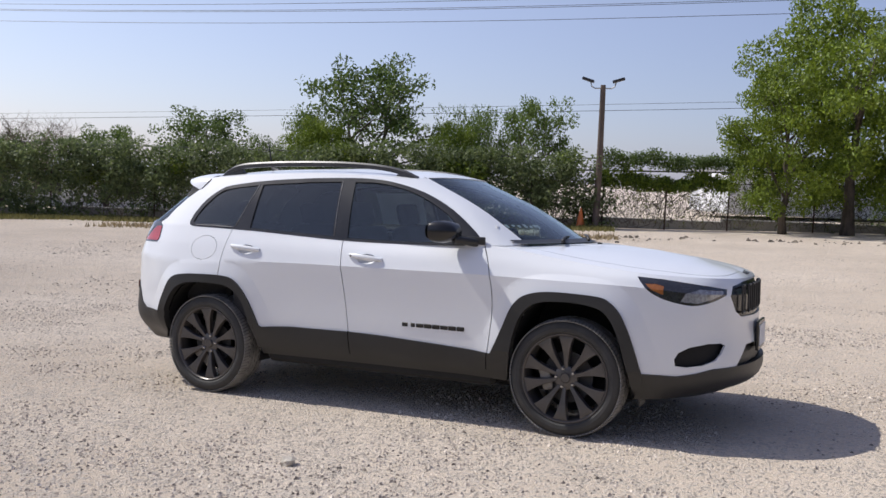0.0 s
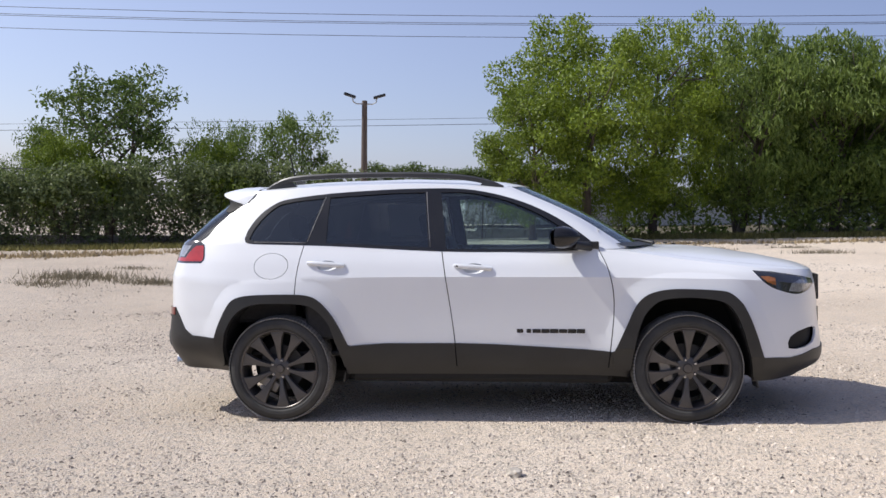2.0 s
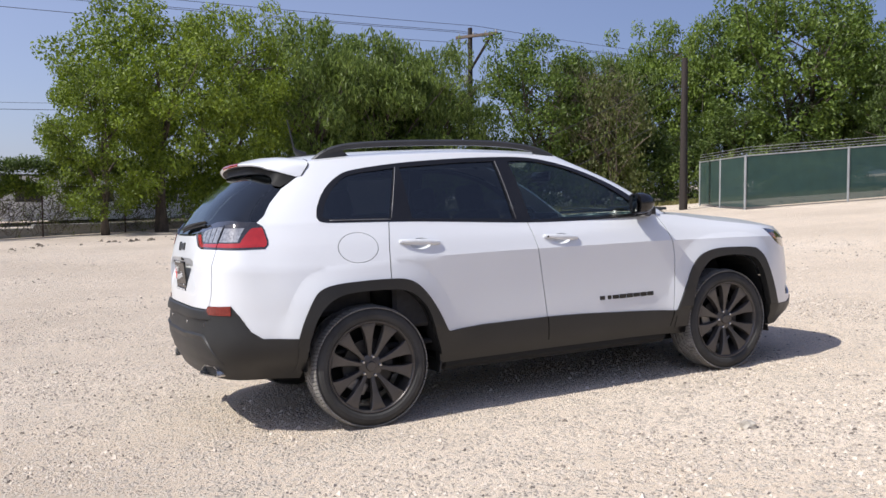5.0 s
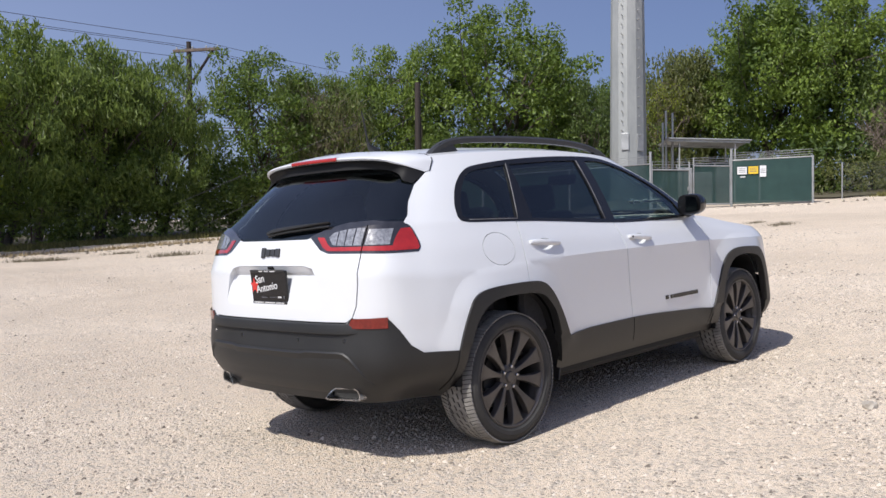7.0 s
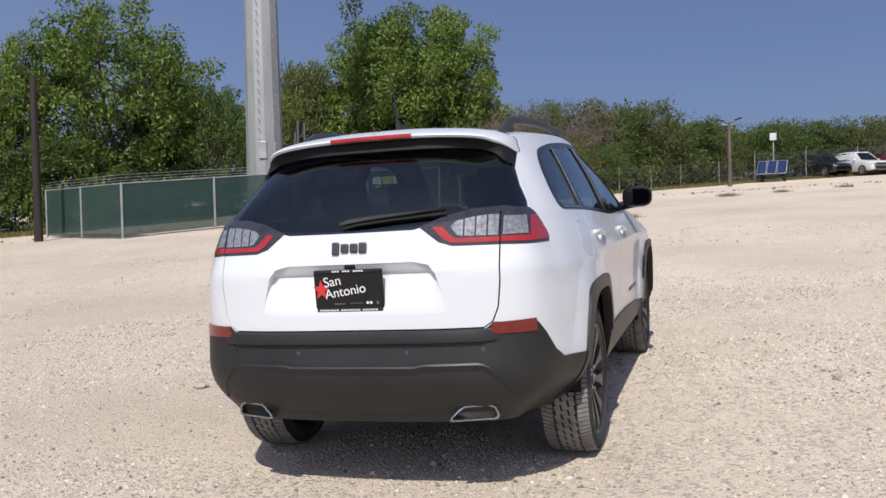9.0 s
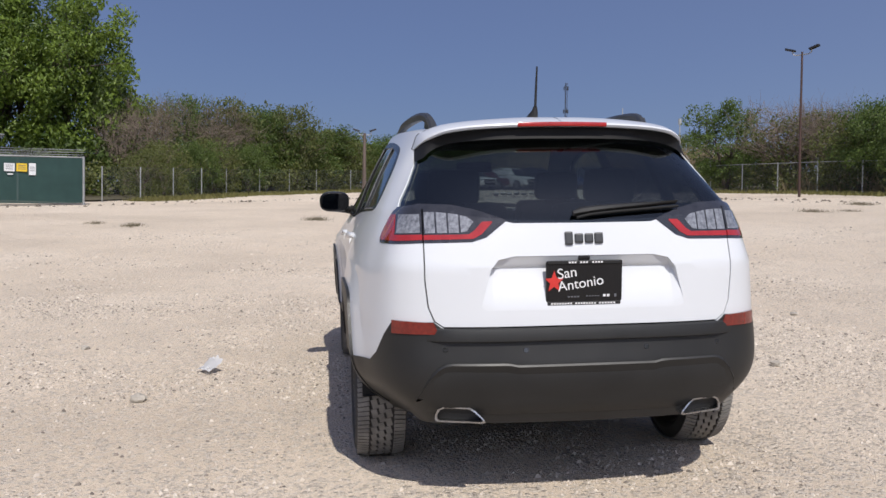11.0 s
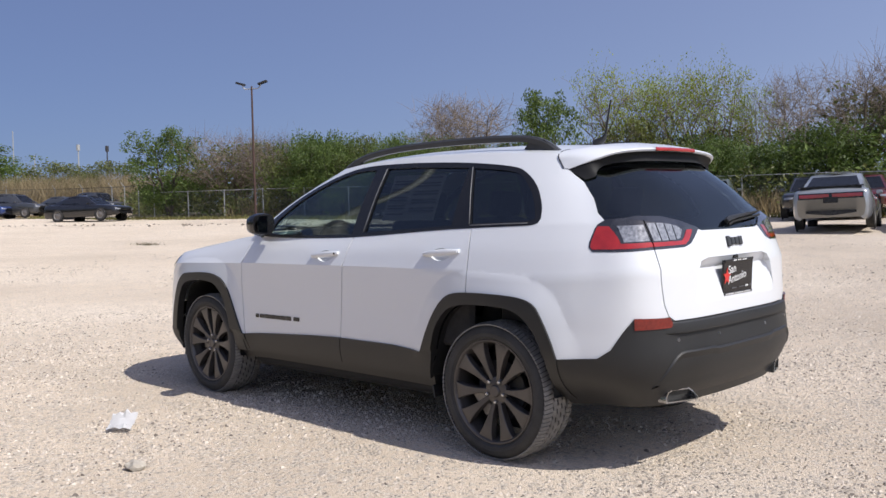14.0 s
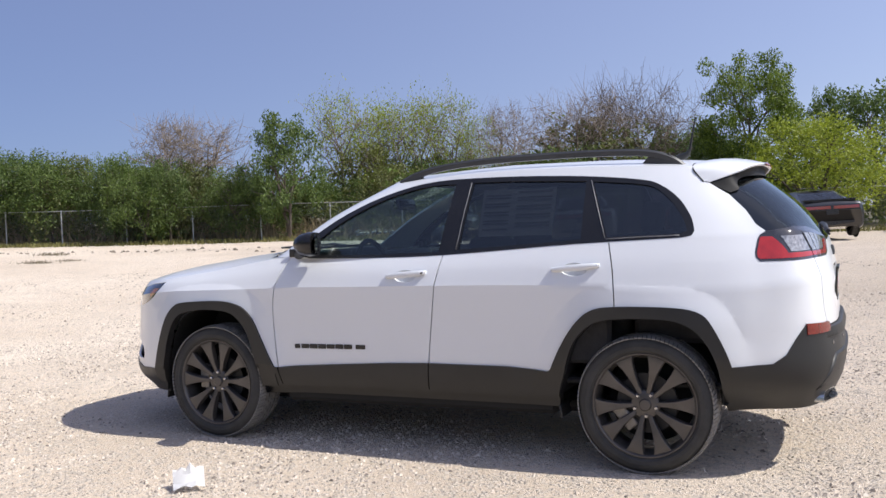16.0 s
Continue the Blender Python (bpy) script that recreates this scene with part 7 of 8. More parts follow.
power_pole(21.6, 22.9, 6.1, 0, "old dark wooden pole held by guy wires", False)


def cable(a, b, sag, r=.012, label="thin black overhead wire"):
    bm = bmesh.new()
    a, b = Vector((a[0], a[1], a[2] + rise(a[0], a[1]))), Vector((b[0], b[1], b[2] + rise(b[0], b[1])))
    pts = [a.lerp(b, k / 16) - Vector((0, 0, 4 * sag * (k / 16) * (1 - k / 16))) for k in range(17)]
    tube(bm, pts, r, 4, cap=False)
    tagged(part("overhead_wire", bm, M["wire"]), label, "wire", "overhead wires")


for oy, z in ((-.6, 9.3), (.85, 9.28), (1.3, 9.3), (.0, 8.5)):
    c, s_ = math.cos(.14 + math.pi / 2), math.sin(.14 + math.pi / 2)
    cable((18.9 + c * oy, 36.3 + s_ * oy, z + .3), (-60 + c * oy, 26.0 + s_ * oy, z + 2.5), .9)
    if oy:
        cable((18.9 + c * oy, 36.3 + s_ * oy, z + .3), (70 - .25 * oy, 48 + oy, z), .8)
power_pole(-135, 54, 7.5, 1.6, "far power pole beyond the sheds")
power_pole(60, 78, 9.6, 1.6, "far power pole beyond the sheds")
cable((-135, 54, 6.55), (60, 78, 8.7), .6, .02)
cable((-135, 54, 7.1), (60, 78, 9.2), .6, .015)
cable((-26, 17.6, 2.3), (4.5, 32.4, 2.25), .12, .03, "thick black cable above the fence")
cable((-26, 17.7, 2.75), (4.5, 32.6, 2.7), .12, .02, "black cable wrapped in vine")
for e, z in (((14, 29.5, 1.5), 5.6), ((14.6, 28.2, .6), 4.8), ((15, 27.2, .5), 4.0), ((33, 25, 2.0), 5.8)):
    cable((21.6, 22.9, z), e, .1, .012, "slack guy wire on the old pole")

# far masts on the skyline
for x, y, z, w_, nm in ((106, -29.7, 12.6, .20, "lattice"), (136.1, -47.5, 13.6, .10, "thin"), (135.1, -50.2, 10.0, .10, "thin"), (132.7, -55.9, 11.6, .13, "white"), (131, -59.7, 11.4, .13, "dark"), (131.6, -60.4, 9.2, .12, "dark")):
    bm = bmesh.new()
    if nm == "lattice":
        for a in range(3):
            tube(bm, [(w_ * math.cos(a * 2.09), w_ * math.sin(a * 2.09), 0), (w_ * .7 * math.cos(a * 2.09), w_ * .7 * math.sin(a * 2.09), z)], .028, 5)
        for k in range(22):
            q0, q1 = k / 22, (k + 1) / 22
            for a in range(3):
                b_ = (a + (1 if k % 2 else 2)) % 3
                tube(bm, [(w_ * math.cos(a * 2.09), w_ * math.sin(a * 2.09), z * q0), (w_ * math.cos(b_ * 2.09), w_ * math.sin(b_ * 2.09), z * q1)], .014, 4, cap=False)
        for zz in (z - .7, z - 3.6):
            for a in range(6):
                box(bm, (.05, .09, .5), (.30 * math.cos(a * 1.05), .30 * math.sin(a * 1.05), zz), Euler((0, 0, a * 1.05)), .02)
    else:
        tube(bm, [(0, 0, 0), (0, 0, z)], [w_, w_ * .7], 8)
        if nm in ("white", "dark"):
            tube(bm, [(0, 0, z - .9), (0, 0, z)], [w_ * 2.0, w_ * 2.0], 10)
    ob = tagged(part("radio_mast", bm, M["dark_metal"] if nm in ("dark", "lattice") else M["tower"]), "far thin radio mast on the skyline", "mast", "radio masts")
    ob.location = (x, y, rise(x, y))

# solar-powered light tower on a trailer
st = tagged(empty("light_trailer", Matrix.Translation((60.2, -4.6, rise(60.2, -4.6))) @ Matrix.Rotation(2.9, 4, "Z")), "trailer with three solar panels and a lamp mast", "trailer")
for k in range(3):
    bm = bmesh.new()
    box(bm, (.06, .62, 1.15), (.30, -.66 + .66 * k, .98), Euler((0, -.62, 0)), .015)
    pnl = part("solar_panel", bm, M["galv"], st)
    bm = bmesh.new()
    box(bm, (.02, .56, 1.07), (.335, -.66 + .66 * k, 1.00), Euler((0, -.62, 0)), .004)
    part("cells", bm, M["panel_blue"], pnl, "dark blue solar cells")
bm = bmesh.new()
tube(bm, [(-.2, 0, .5), (-.2, 0, 3.0)], .04, 8)
part("lamp_mast", bm, M["galv"], st)
bm = bmesh.new()
box(bm, (.30, .42, .5), (-.2, 0, 3.1), None, .05, 2)
part("lamp_box", bm, M["white_wall"], st)
bm = bmesh.new()
box(bm, (1.2, .9, .28), (0, 0, .48), None, .04, 2)
part("trailer_bed", bm, M["dark_metal"], st)
for s in (1, -1):
    bm = bmesh.new()
    lathe(bm, [(0, -.1), (.3, -.1), (.33, -.06), (.33, .06), (.3, .1), (0, .1)], "y", 20, m=Matrix.Translation((0, s * .75, .33)))
    part("trailer_wheel", bm, M["dark_metal"], st, "", True, 40)

# beyond the north fence: a low wall and long white sheds
bm = bmesh.new()
kerb_line = [*NORTH, *NORTH_E[1:]]
for (xa, ya), (xb, yb) in zip(kerb_line, kerb_line[1:]):
    d_ = math.hypot(xb - xa, yb - ya)
    nx_, ny_ = -(yb - ya) / d_ * .7, (xb - xa) / d_ * .7
    box(bm, (d_ + .1, .22, .56), ((xa + xb) / 2 + nx_, (ya + yb) / 2 + ny_, .08 + rise((xa + xb) / 2, (ya + yb) / 2)), Euler((0, 0, math.atan2(yb - ya, xb - xa))), .02)
tagged(part("block_wall", bm, M["grey_wall"]), "low grey concrete wall just behind the fence", "wall")


def shed(x, y, yaw, L, W, H, label):
    root = tagged(empty("shed", Matrix.Translation((x, y, rise(x, y))) @ Matrix.Rotation(yaw, 4, "Z")), label, "shed")
    bm = bmesh.new()
    box(bm, (L, W, H), (0, 0, H / 2), None, .03)
    part("wall", bm, M["white_wall"], root)
    bm = bmesh.new()
    prism(bm, [(-W / 2 - .2, H), (W / 2 + .2, H), (0, H + .45)], L + .3, Matrix.Translation((-L / 2 - .15, 0, 0)) @ Matrix.Rotation(math.pi / 2, 4, "Z") @ Matrix.Rotation(math.pi / 2, 4, "X"))
    part("roof", bm, M["galv"], root)
    for k in range(int(L / 4)):
        bm = bmesh.new()
        box(bm, (1.3, .06, .8), (-L / 2 + 2 + 4 * k, -W / 2 - .02, H * .58), None, .01)
        part("window", bm, M["dark_metal"], root)
    return root


shed(8, 52, .46, 30, 7, 2.3, "long low white metal shed beyond the fence")
shed(-42, 26, .46, 30, 7, 2.1, "long low white metal shed beyond the fence")

# traffic cone by the lamp post
cone = tagged(empty("traffic_cone", Matrix.Translation((-6.75, 25.9, rise(-6.75, 25.9) + .015))), "faded orange traffic cone beside the lamp post", "cone")
bm = bmesh.new()
lathe(bm, [(0, .74), (.03, .74), (.16, .04), (.165, .02)], "z", 20)
part("cone_body", bm, M["orange"], cone, "", True, 50)
bm = bmesh.new()
box(bm, (.38, .38, .035), (0, 0, .0175), None, .012)
part("cone_base", bm, M["orange"], cone)
# ---- parked cars ----
def parked(name_label, kind, paint, x, y, yaw):
    """A parked car: lofted lower body and cabin, panes, lamps, wheels. The nose points along +x before the turn."""
    P = {"sedan": dict(L=4.95, W=.93, belt=.92, H=1.44, hood=.88, deck=1.00, cab=(-1.95, -1.05, .25, 1.10)),
         "coupe": dict(L=4.95, W=.95, belt=.95, H=1.42, hood=.92, deck=1.02, cab=(-1.90, -.90, .10, .95)),
         "suv": dict(L=4.75, W=.94, belt=1.04, H=1.70, hood=1.00, deck=1.06, cab=(-2.22, -1.80, .20, 1.10))}[kind]
    lens = "reflector" if paint in (P_BLACK, P_DKBLUE) else "deep_lens"
    root = tagged(empty("parked_car", Matrix.Translation((x, y, rise(x, y))) @ Matrix.Rotation(yaw, 4, "Z")), name_label, "car", "parked cars")
    L, W, H, bl = P["L"], P["W"], P["H"], P["belt"]
    st = [(-L / 2, .84, .27, P["deck"] - .16), (-L / 2 + .07, .93, .21, P["deck"] - .04), (-L / 2 + .35, .985, .20, P["deck"]), (-1.45, 1.0, .20, (bl + P["deck"]) / 2), (-.4, .985, .22, bl), (.6, .985, .22, bl - .01), (1.4, 1.0, .24, P["hood"] + .01), (L / 2 - .5, .97, .25, P["hood"] - .05), (L / 2 - .16, .86, .28, P["hood"] - .13), (L / 2 - .02, .66, .36, P["hood"] - .25)]
    prof = [(.84, 0), (.95, .10), (.985, .30), (1.0, .52), (.985, .74), (.955, .88), (.88, .965), (.60, 1.0), (.25, 1.02), (0, 1.025)]
    rings_ = np.array([catmull([(sx, w_ * W * a, z0 + (z1 - z0) * b) for a, b in prof], 2, False) for sx, w_, z0, z1 in st])
    grid_ = np.stack([catmull(rings_[:, i], 4, False) for i in range(rings_.shape[1])], 1)
    bm = bmesh.new()
    for s in (1, -1):
        rows = [[bm.verts.new((p[0], s * p[1], p[2])) for p in line] for line in grid_]
        for r0, r1 in zip(rows, rows[1:]):
            for j in range(len(r0) - 1):
                bm.faces.new((r0[j], r1[j], r1[j + 1], r0[j + 1]) if s > 0 else (r0[j + 1], r1[j + 1], r1[j], r0[j]))
    bmesh.ops.remove_doubles(bm, verts=bm.verts, dist=1e-3)
    bmesh.ops.holes_fill(bm, edges=[e for e in bm.edges if e.is_boundary], sides=0)
    bmesh.ops.recalc_face_normals(bm, faces=bm.faces)
    skin = BVHTree.FromBMesh(bm)
    part("body", bm, paint, root, "", True, 40)

    def band(name, end, y0, y1, z0, z1, material, label="", off=.008, taper=0.0):
        """A strip laid on the tail (end -1) or the nose (end 1), following the bodywork."""
        bm = bmesh.new()
        rows = []
        for k in range(9):
            y = y0 + (y1 - y0) * k / 8
            line = []
            for j in range(4):
                z = z0 + taper * abs(k / 4 - 1) + (z1 - z0 - taper * abs(k / 4 - 1)) * j / 3
                p, *_ = skin.ray_cast(Vector((end * 4, y + 1e-3, z)), Vector((-end, 0, 0)))
                line.append(bm.verts.new(((p.x if p else end * (L / 2 - .3)) + end * off, y, z)))
            rows.append(line)
        for r0, r1 in zip(rows, rows[1:]):
            for j in range(3):
                bm.faces.new((r0[j], r0[j + 1], r1[j + 1], r1[j]))
        bmesh.ops.recalc_face_normals(bm, faces=bm.faces)
        bmesh.ops.solidify(bm, geom=bm.faces[:], thickness=.012)
        return part(name, bm, material, root, label, True, 40)

    dk, hd = P["deck"], P["hood"]
    if kind == "suv":
        band("tail_panel", -1, -.55 * W, .55 * W, dk - .52, dk - .36, M["gloss_black"])
    else:
        band("tail_panel", -1, -.80 * W, .80 * W, dk - .27, dk - .12, M["gloss_black"], "black full-width lamp panel")
    band("rear_diffuser", -1, -.62 * W, .62 * W, .32, .44, M["gloss_black"], "", .006, .06)
    band("grille", 1, -.48 * W, .48 * W, hd - .33, hd - .22, M["gloss_black"])
    band("lower_grille", 1, -.55 * W, .55 * W, .36, .50, M["gloss_black"])
    x0, x1, x2, x3 = P["cab"]

    def shell(q, v):
        """A point of the cabin: q along from tail to nose, v up from the belt; the half width follows."""
        xl, xh = x0 + (x3 - x0) * q, x1 + (x2 - x1) * q
        xx = xl + (xh - xl) * v
        lowz = float(np.interp(q, [0, .25, .8, 1], [P["deck"] - .02, bl - .02, bl - .02, P["hood"] + .0]))
        zz = lowz + (H - .06 - lowz) * v + .06 * math.sin(math.pi * q) * v
        wl, wh = W * (.88 - .12 * (2 * q - 1) ** 4), W * ((.60 if kind == "suv" else .66) - .06 * (2 * q - 1) ** 4)
        return Vector((xx, wl + (wh - wl) * v + .03 * math.sin(math.pi * v) * W, zz))
    bm = bmesh.new()
    for s in (1, -1):
        rows = []
        for k in range(15):
            q = k / 14
            line = [shell(q, v) for v in (0, .25, .5, .75, .93, 1.0)]
            top = line[-1]
            line += [Vector((top.x, top.y * .6, top.z + .030)), Vector((top.x, 0, top.z + .042))]
            rows.append([bm.verts.new((p.x, s * p.y, p.z)) for p in line])
        for r0, r1 in zip(rows, rows[1:]):
            for j in range(7):
                bm.faces.new((r0[j], r1[j], r1[j + 1], r0[j + 1]) if s > 0 else (r0[j + 1], r1[j + 1], r1[j], r0[j]))
        for r in (rows[0], rows[-1]):
            mid_ = [bm.verts.new((v.co.x, 0, v.co.z)) for v in r[:-1]]
            for j in range(6):
                bm.faces.new((r[j], r[j + 1], mid_[j + 1] if j < 5 else mid_[5], mid_[j]) if j < 5 else (r[5], r[6], mid_[5]))
    bmesh.ops.remove_doubles(bm, verts=bm.verts, dist=1e-3)
    bmesh.ops.recalc_face_normals(bm, faces=bm.faces)
    part("cabin", bm, paint, root, "", True, 40)

    def pane(name, pts):
        bm = bmesh.new()
        bm.faces.new([bm.verts.new(p) for p in pts])
        bmesh.ops.solidify(bm, geom=bm.faces[:], thickness=.004)
        part(name, bm, M["car_glass"], root, "dark window glass")
    spans = ((.06, .27), (.30, .60), (.63, .95)) if kind == "suv" else ((.20, .56), (.59, .94))
    for s in (1, -1):
        for qa, qb in spans:
            a, b, c, d = shell(qa, .08), shell(qb, .08), shell(qb - .02, .88), shell(qa + .03, .88)
            pane("side_window", [(p.x, s * (p.y + .010), p.z) for p in (a, b, c, d)])
    for nm, q, off in (("rear_window", 0, -.012), ("windscreen", 1, .012)):
        a, b = shell(q, .08), shell(q, .92)
        pane(nm, [(a.x + off, a.y * .93, a.z), (a.x + off, -a.y * .93, a.z), (b.x + off, -b.y * .90, b.z), (b.x + off, b.y * .90, b.z)])
    for s in (1, -1):
        bm = bmesh.new()
        box(bm, (.12, .16, .11), (x3 - .42, s * (W + .03), bl + .05), None, .035, 2)
        part("door_mirror", bm, paint, root)
        ya, yb = (.04 * W, .775 * W) if kind != "suv" else (.55 * W, .80 * W)
        band("tail_light", -1, *sorted((s * ya, s * yb)), dk - .235, dk - .150 if kind != "suv" else dk - .04, M[lens], "red tail light", .016)
        band("headlight", 1, *sorted((s * .52 * W, s * .84 * W)), hd - .30, hd - .235, M["clear_lens"], "clear headlight", .010)
        bm = bmesh.new()
        lathe(bm, [(.030, -.10), (.040, -.10), (.044, 0), (.030, 0)], "y", 14, m=Matrix.Translation((-L / 2 + .03, s * .52 * W, .40)) @ Matrix.Rotation(math.pi / 2, 4, "Z"))
        part("exhaust_tip", bm, M["chrome"], root, "round exhaust tip", True, 40)
        for wx in (-1.45, 1.45):
            mm = Matrix.Translation((wx, s * (W + .005), .345)) @ (Matrix() if s > 0 else Matrix.Rotation(math.pi, 4, "Z"))
            # black disc on the uncut flank stands in for the arch opening's shade
            bm = bmesh.new()
            lathe(bm, [(.0, -.02), (.385, -.02), (.395, -.012), (.40, -.03)], "y", 28, m=mm)
            part("wheel_arch", bm, M["gap"], root, "", True, 30)
            bm = bmesh.new()
            lathe(bm, [(.22, -.01), (.25, .008), (.31, .010), (.342, -.015), (.345, -.10), (.345, -.19), (.30, -.21), (.2, -.21)], "y", 28, m=mm)
            wl = part("wheel", bm, M["tyre"], root, "black tyre", True, 40)
            bm = bmesh.new()
            lathe(bm, [(.0, .0), (.05, .0), (.06, -.006), (.20, -.016), (.225, .006), (.24, .006), (.245, -.03)], "y", 20, m=mm)
            part("rim", bm, M["cast"], wl, "", True, 30)
    bm = bmesh.new()
    box(bm, (.02, .34, .15), (-L / 2 - .012, 0, .70), None, .005)
    part("licence_plate", bm, M["gloss_black"], root)
    if kind != "suv":
        bm = bmesh.new()
        box(bm, (.16, 1.5, .02), (-L / 2 + .16, 0, P["deck"] + .035), Euler((0, .12, 0)), .008)
        box(bm, (.10, 1.4, .05), (-L / 2 + .18, 0, P["deck"] + .01), None, .01)
        part("boot_spoiler", bm, M["gloss_black"], root)
    return root


M["deep_lens"] = mixed("deep_red_lens", (.16, .010, .012), (.24, .016, .018), 5, .12, coat=1.0)
M["car_glass"] = mixed("dark_car_glass", (.010, .012, .015), (.02, .022, .026), 3, .06, coat=.5)


def car_paint(name, c, metal=.2):
    return mixed(name, tuple(v * .9 for v in c), tuple(min(1, v * 1.1) for v in c), 2, .3, metal=metal, coat=1.0, fine=300)


P_WHITE, P_BLACK, P_GREY, P_RED = car_paint("white_paint", (.66, .66, .66), 0), car_paint("black_paint", (.012, .012, .014)), car_paint("grey_paint", (.07, .072, .075), .4), car_paint("deep_red_paint", (.105, .013, .012), .3)
P_BLUE, P_SILVER, P_GREEN, P_DKBLUE = car_paint("blue_paint", (.02, .045, .16), .3), car_paint("silver_grey_paint", (.30, .32, .34), .4), car_paint("grey_green_paint", (.10, .118, .098), .3), car_paint("dark_blue_paint", (.018, .022, .035), .3)
for lb, kd, pt, x, y, yaw in (
    ("black SUV parked in the far row", "suv", P_BLACK, 64.62, -8.23, 3.65), ("white SUV parked in the far row", "suv", P_WHITE, 63.64, -10.51, 3.65), ("dark red car parked between two white ones", "sedan", P_RED, 64.25, -12.60, 3.65),
    ("white SUV parked in the far row", "suv", P_WHITE, 62.86, -13.69, 3.65), ("black SUV parked in the far row", "suv", P_BLACK, 62.07, -15.58, 3.65), ("blue car parked in the far row", "sedan", P_BLUE, 61.29, -17.66, 3.65),
    ("dark grey SUV parked in the far row", "suv", P_GREY, 59.91, -19.55, 3.6), ("dark grey sedan parked near the reeds", "sedan", P_GREY, 57.34, -21.94, 3.5), ("dark grey wagon parked near the reeds", "suv", P_GREY, 56.76, -23.93, 3.3),
    ("dark sedan parked by the dry brush", "sedan", P_BLACK, 45.71, -18.22, 3.6),
    ("white pickup behind the southern fence", "suv", P_WHITE, 36.07, -27.89, 2.9),
    ("grey-green sedan facing out from the fence", "sedan", P_GREEN, 11.60, -26.19, 2.0), ("dark sedan parked by the fence", "sedan", P_BLACK, 8.06, -26.63, 1.9), ("silver-grey sedan parked tail outward", "sedan", P_SILVER, 4.93, -20.53, -1.29),
    ("deep red sedan parked behind a grey one", "sedan", P_RED, 6.92, -28.05, 1.9), ("deep red sedan with a boot spoiler", "sedan", P_RED, 2.69, -21.55, -1.12), ("black coupe parked tail outward", "coupe", P_BLACK, -1.04, -24.71, -1.25),
    ("dark car facing out beside the black coupe", "coupe", P_DKBLUE, 2.22, -28.33, 1.6), ("dark blue coupe parked tail outward", "coupe", P_DKBLUE, -5.30, -26.90, -1.2),
):
    parked(lb, kd, pt, x, y, yaw)
# ---- loose things on the gravel ----
def chip(rng, size, lumps=2):
    bm = bmesh.new()
    bmesh.ops.create_icosphere(bm, subdivisions=lumps, radius=size)
    for v in bm.verts:
        v.co *= .75 + .5 * rng.random()
        v.co.z *= .6
    return bm


rng = np.random.default_rng(77)
for x, y, s in ((.265, -2.17, .045), (-.06, 2.2, .05), (-2.9, 2.6, .03), (2.6, -3.6, .035), (-3.4, -2.6, .03), (1.9, 3.0, .035)):
    ob = tagged(part("stone", chip(rng, s), M["stone"], None, "", False), "loose pale limestone lump on the gravel", "stone", "loose stones")
    ob.location = (x, y, rise(x, y) + s * .35)

# loose chippings: thousands of small stones, densest round the car where the camera passes
base_v, base_f = [], []
for k in range(8):
    u = lambda a, b: rng.uniform(a, b)
    base_v.append(np.array([(-u(.8, 1.2), -u(.4, .8), -.2), (u(.7, 1.1), -u(.5, .9), -.2), (u(.8, 1.2), u(.4, .8), -.2), (-u(.6, 1.0), u(.5, .9), -.2), (-u(.2, .6), u(-.3, .2), u(.5, .85)), (u(.2, .6), u(-.2, .3), u(.5, .85))]))
    base_f.append(np.array([(0, 1, 5), (0, 5, 4), (1, 2, 5), (2, 3, 4), (2, 4, 5), (3, 0, 4)]))


def chippings(name, label, count, pick, lo, hi, seed, material):
    """Loose angular stones, each five faces, turned at random."""
    g = np.random.default_rng(seed)
    spots = np.array([pick(g) for _ in range(count)])
    kinds = g.integers(0, 8, count)
    size = lo + (hi - lo) * g.random(count) ** 2.7
    a = g.random(count) * 6.28
    z0 = np.array([rise(x, y) for x, y in spots])
    b = np.array(base_v)[kinds]
    vx = (b[..., 0] * np.cos(a)[:, None] - b[..., 1] * np.sin(a)[:, None]) * size[:, None] + spots[:, :1]
    vy = (b[..., 0] * np.sin(a)[:, None] + b[..., 1] * np.cos(a)[:, None]) * size[:, None] + spots[:, 1:]
    vz = b[..., 2] * size[:, None] * 1.05 + z0[:, None] + .001
    v = np.stack([vx, vy, vz], -1).reshape(-1, 3)
    f = (base_f[0][None] + 6 * np.arange(count)[:, None, None]).reshape(-1, 3)
    return tagged(mesh_obj(name, v.tolist(), f.tolist(), material), label, "gravel", kind="stuff")


def chip_mat():
    m, nt, b = mat("limestone_chippings")
    g = nt.nodes.new("ShaderNodeNewGeometry")
    # stone tones; the darkest ones stand in for the shadowed sides of stones
    c = ramp(nt, g.outputs["Random Per Island"], [(0, (.15, .13, .11)), (.22, (.38, .33, .275)), (.7, (.60, .52, .44)), (1, (.68, .61, .52))])
    nt.links.new(c, b.inputs["Base Color"])
    b.inputs["Roughness"].default_value = .9
    b.inputs["Specular IOR Level"].default_value = .2
    return m


M["chip"] = chip_mat()


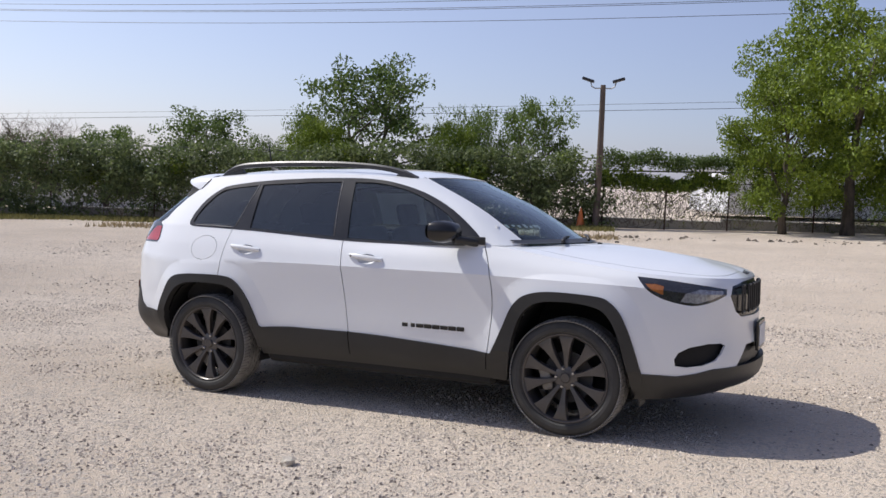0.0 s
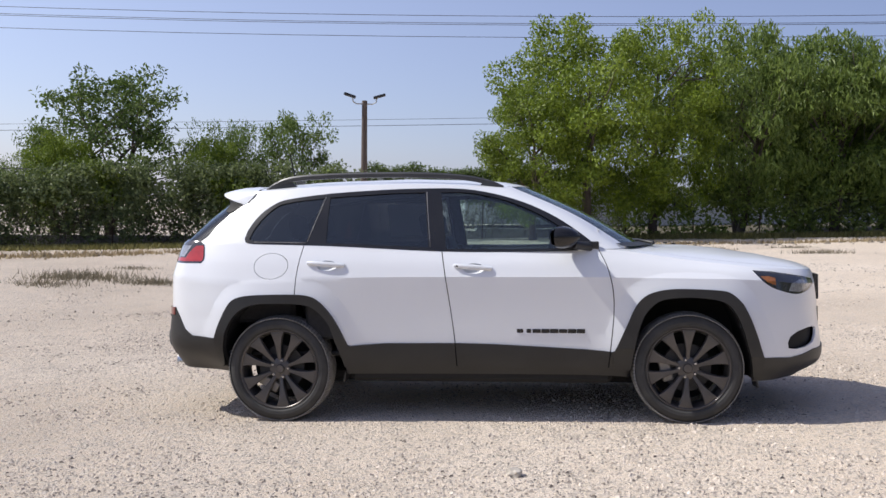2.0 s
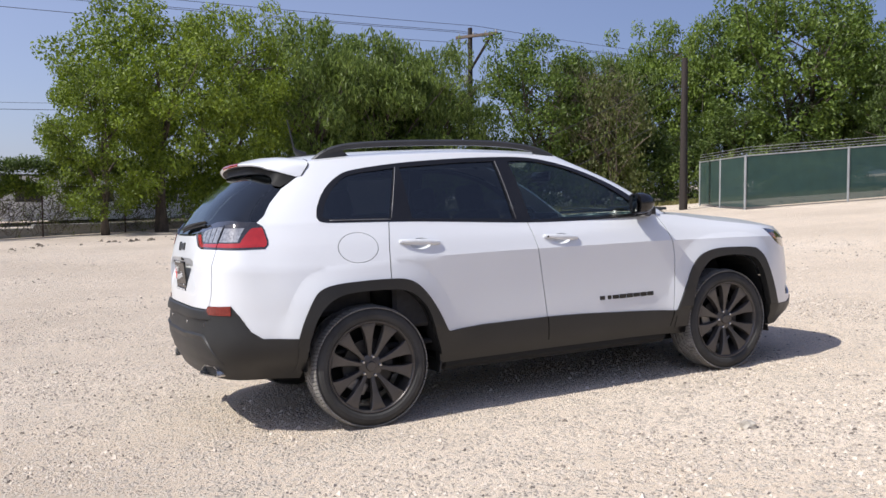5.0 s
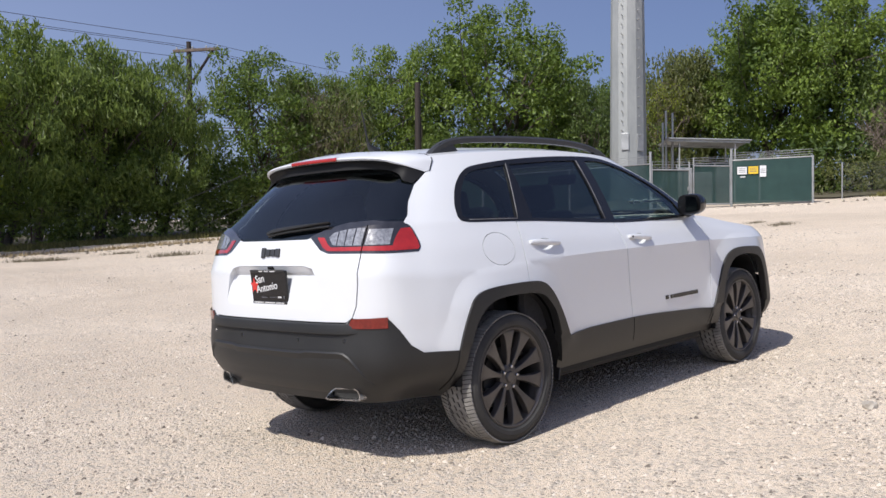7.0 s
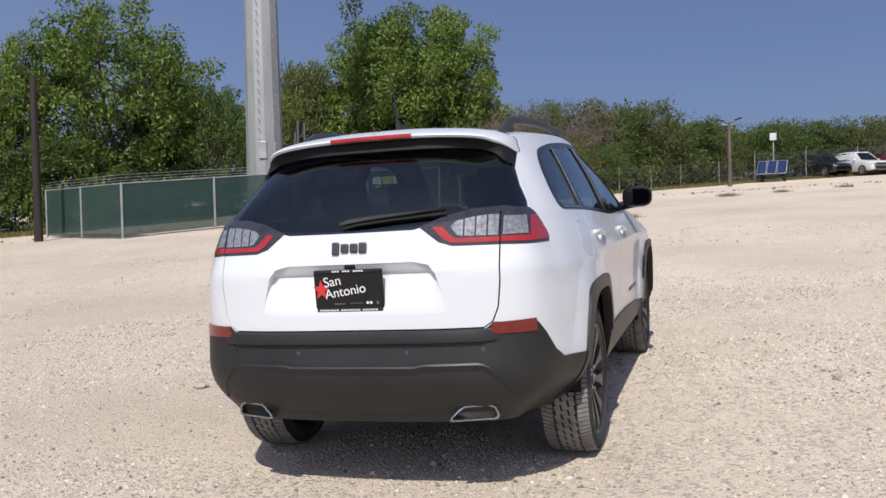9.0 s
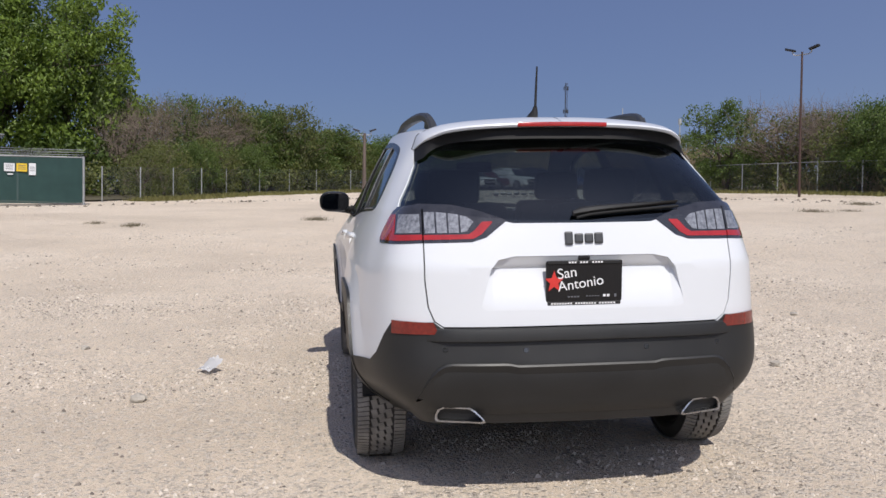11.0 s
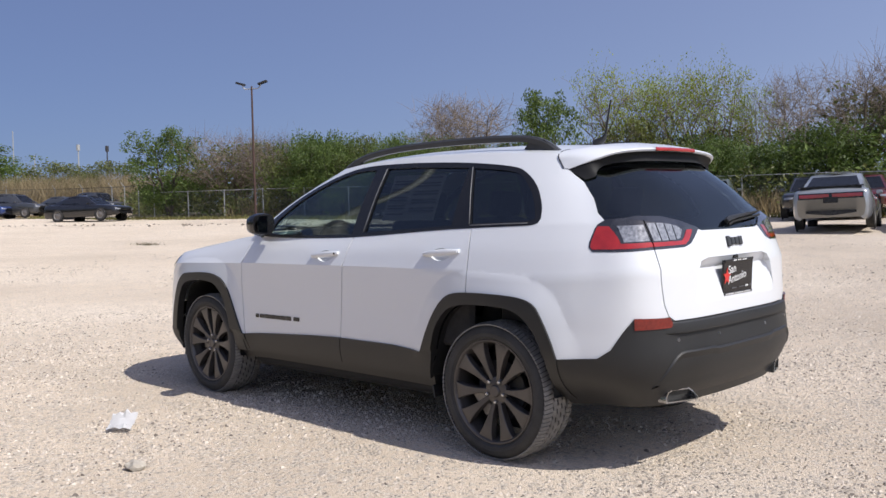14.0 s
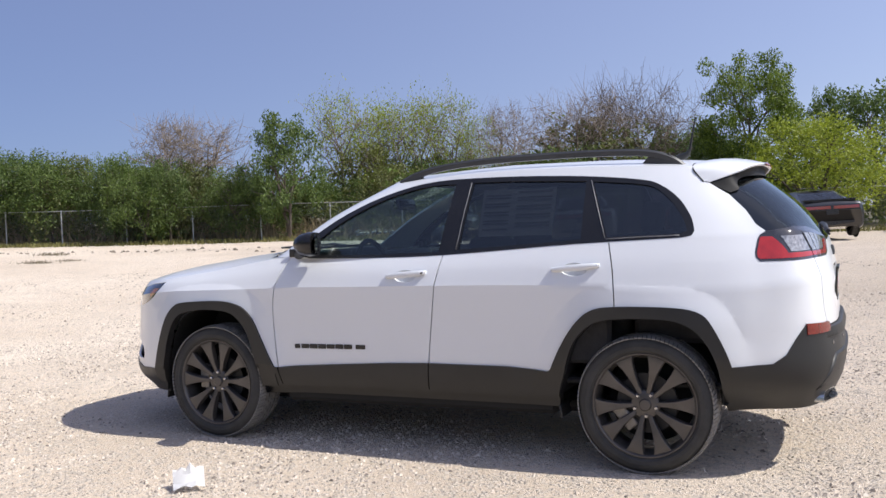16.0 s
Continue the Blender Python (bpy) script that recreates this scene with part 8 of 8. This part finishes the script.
def around(r0, r1, level):
    """Spots in a ring round the car, thick in the coarse patches and thin on the worn dust."""
    def pick(g):
        while True:
            x, y = g.uniform(-r1, r1, 2)
            if r0 < math.hypot(x, y) < r1:
                n_ = noise.noise((x * .55, y * .55, 3)) + .6 * noise.noise((x * 1.9, y * 1.9, 8))
                if n_ > level or g.random() < .12:
                    return x, y
    return pick


chippings("gravel_chips", "loose pale limestone chippings round the car", 60000, around(0, 6.8, -.05), .0035, .0125, 1, M["chip"])
chippings("gravel_chips", "coarser limestone chippings lying in patches", 30000, around(0, 9.0, .12), .007, .018, 4, M["chip"])
chippings("gravel_chips", "loose pale limestone chippings farther out", 30000, around(6.6, 17, .02), .006, .024, 2, M["chip"])


def clods(g):
    a = [(-19, 15.5), (-10, 19.0), (-3, 21.5), (6, 25), (16, 27.5), (22, 26), (30, 11), (40, 3), (46, -6), (42, -14), (28, -18), (16, -20)]
    k = g.integers(0, len(a) - 1)
    q = g.random()
    return (a[k][0] + (a[k + 1][0] - a[k][0]) * q + g.normal(0, .7), a[k][1] + (a[k + 1][1] - a[k][1]) * q + g.normal(0, .7))


chippings("dirt_clods", "scattered dark clods and dead weeds on the lot", 900, clods, .03, .11, 3, mixed("dark_clods", (.10, .085, .065), (.24, .20, .155), 4, .95))

# crumpled paper
bm = bmesh.new()
n_ = 7
gv = [[bm.verts.new((.155 * (i / n_ - .5), .14 * (j / n_ - .5) * (1 - .25 * j / n_), .010 + .05 * abs(noise.noise((i * .9, j * 1.1, 9))) + .075 * (j / n_) ** 1.6)) for j in range(n_ + 1)] for i in range(n_ + 1)]
for i in range(n_):
    for j in range(n_):
        bm.faces.new((gv[i][j], gv[i + 1][j], gv[i + 1][j + 1], gv[i][j + 1]))
bmesh.ops.solidify(bm, geom=bm.faces[:], thickness=.003)
paper = tagged(part("paper", bm, mixed("bright_white_paper", (.78, .78, .79), (.86, .86, .86), 6, .7), None, "", True, 30), "crumpled white paper lying on the gravel", "paper")
paper.matrix_world = Matrix.Translation((.77, 1.86, rise(.77, 1.86) + .006)) @ Matrix.Rotation(-2.42, 4, "Z")
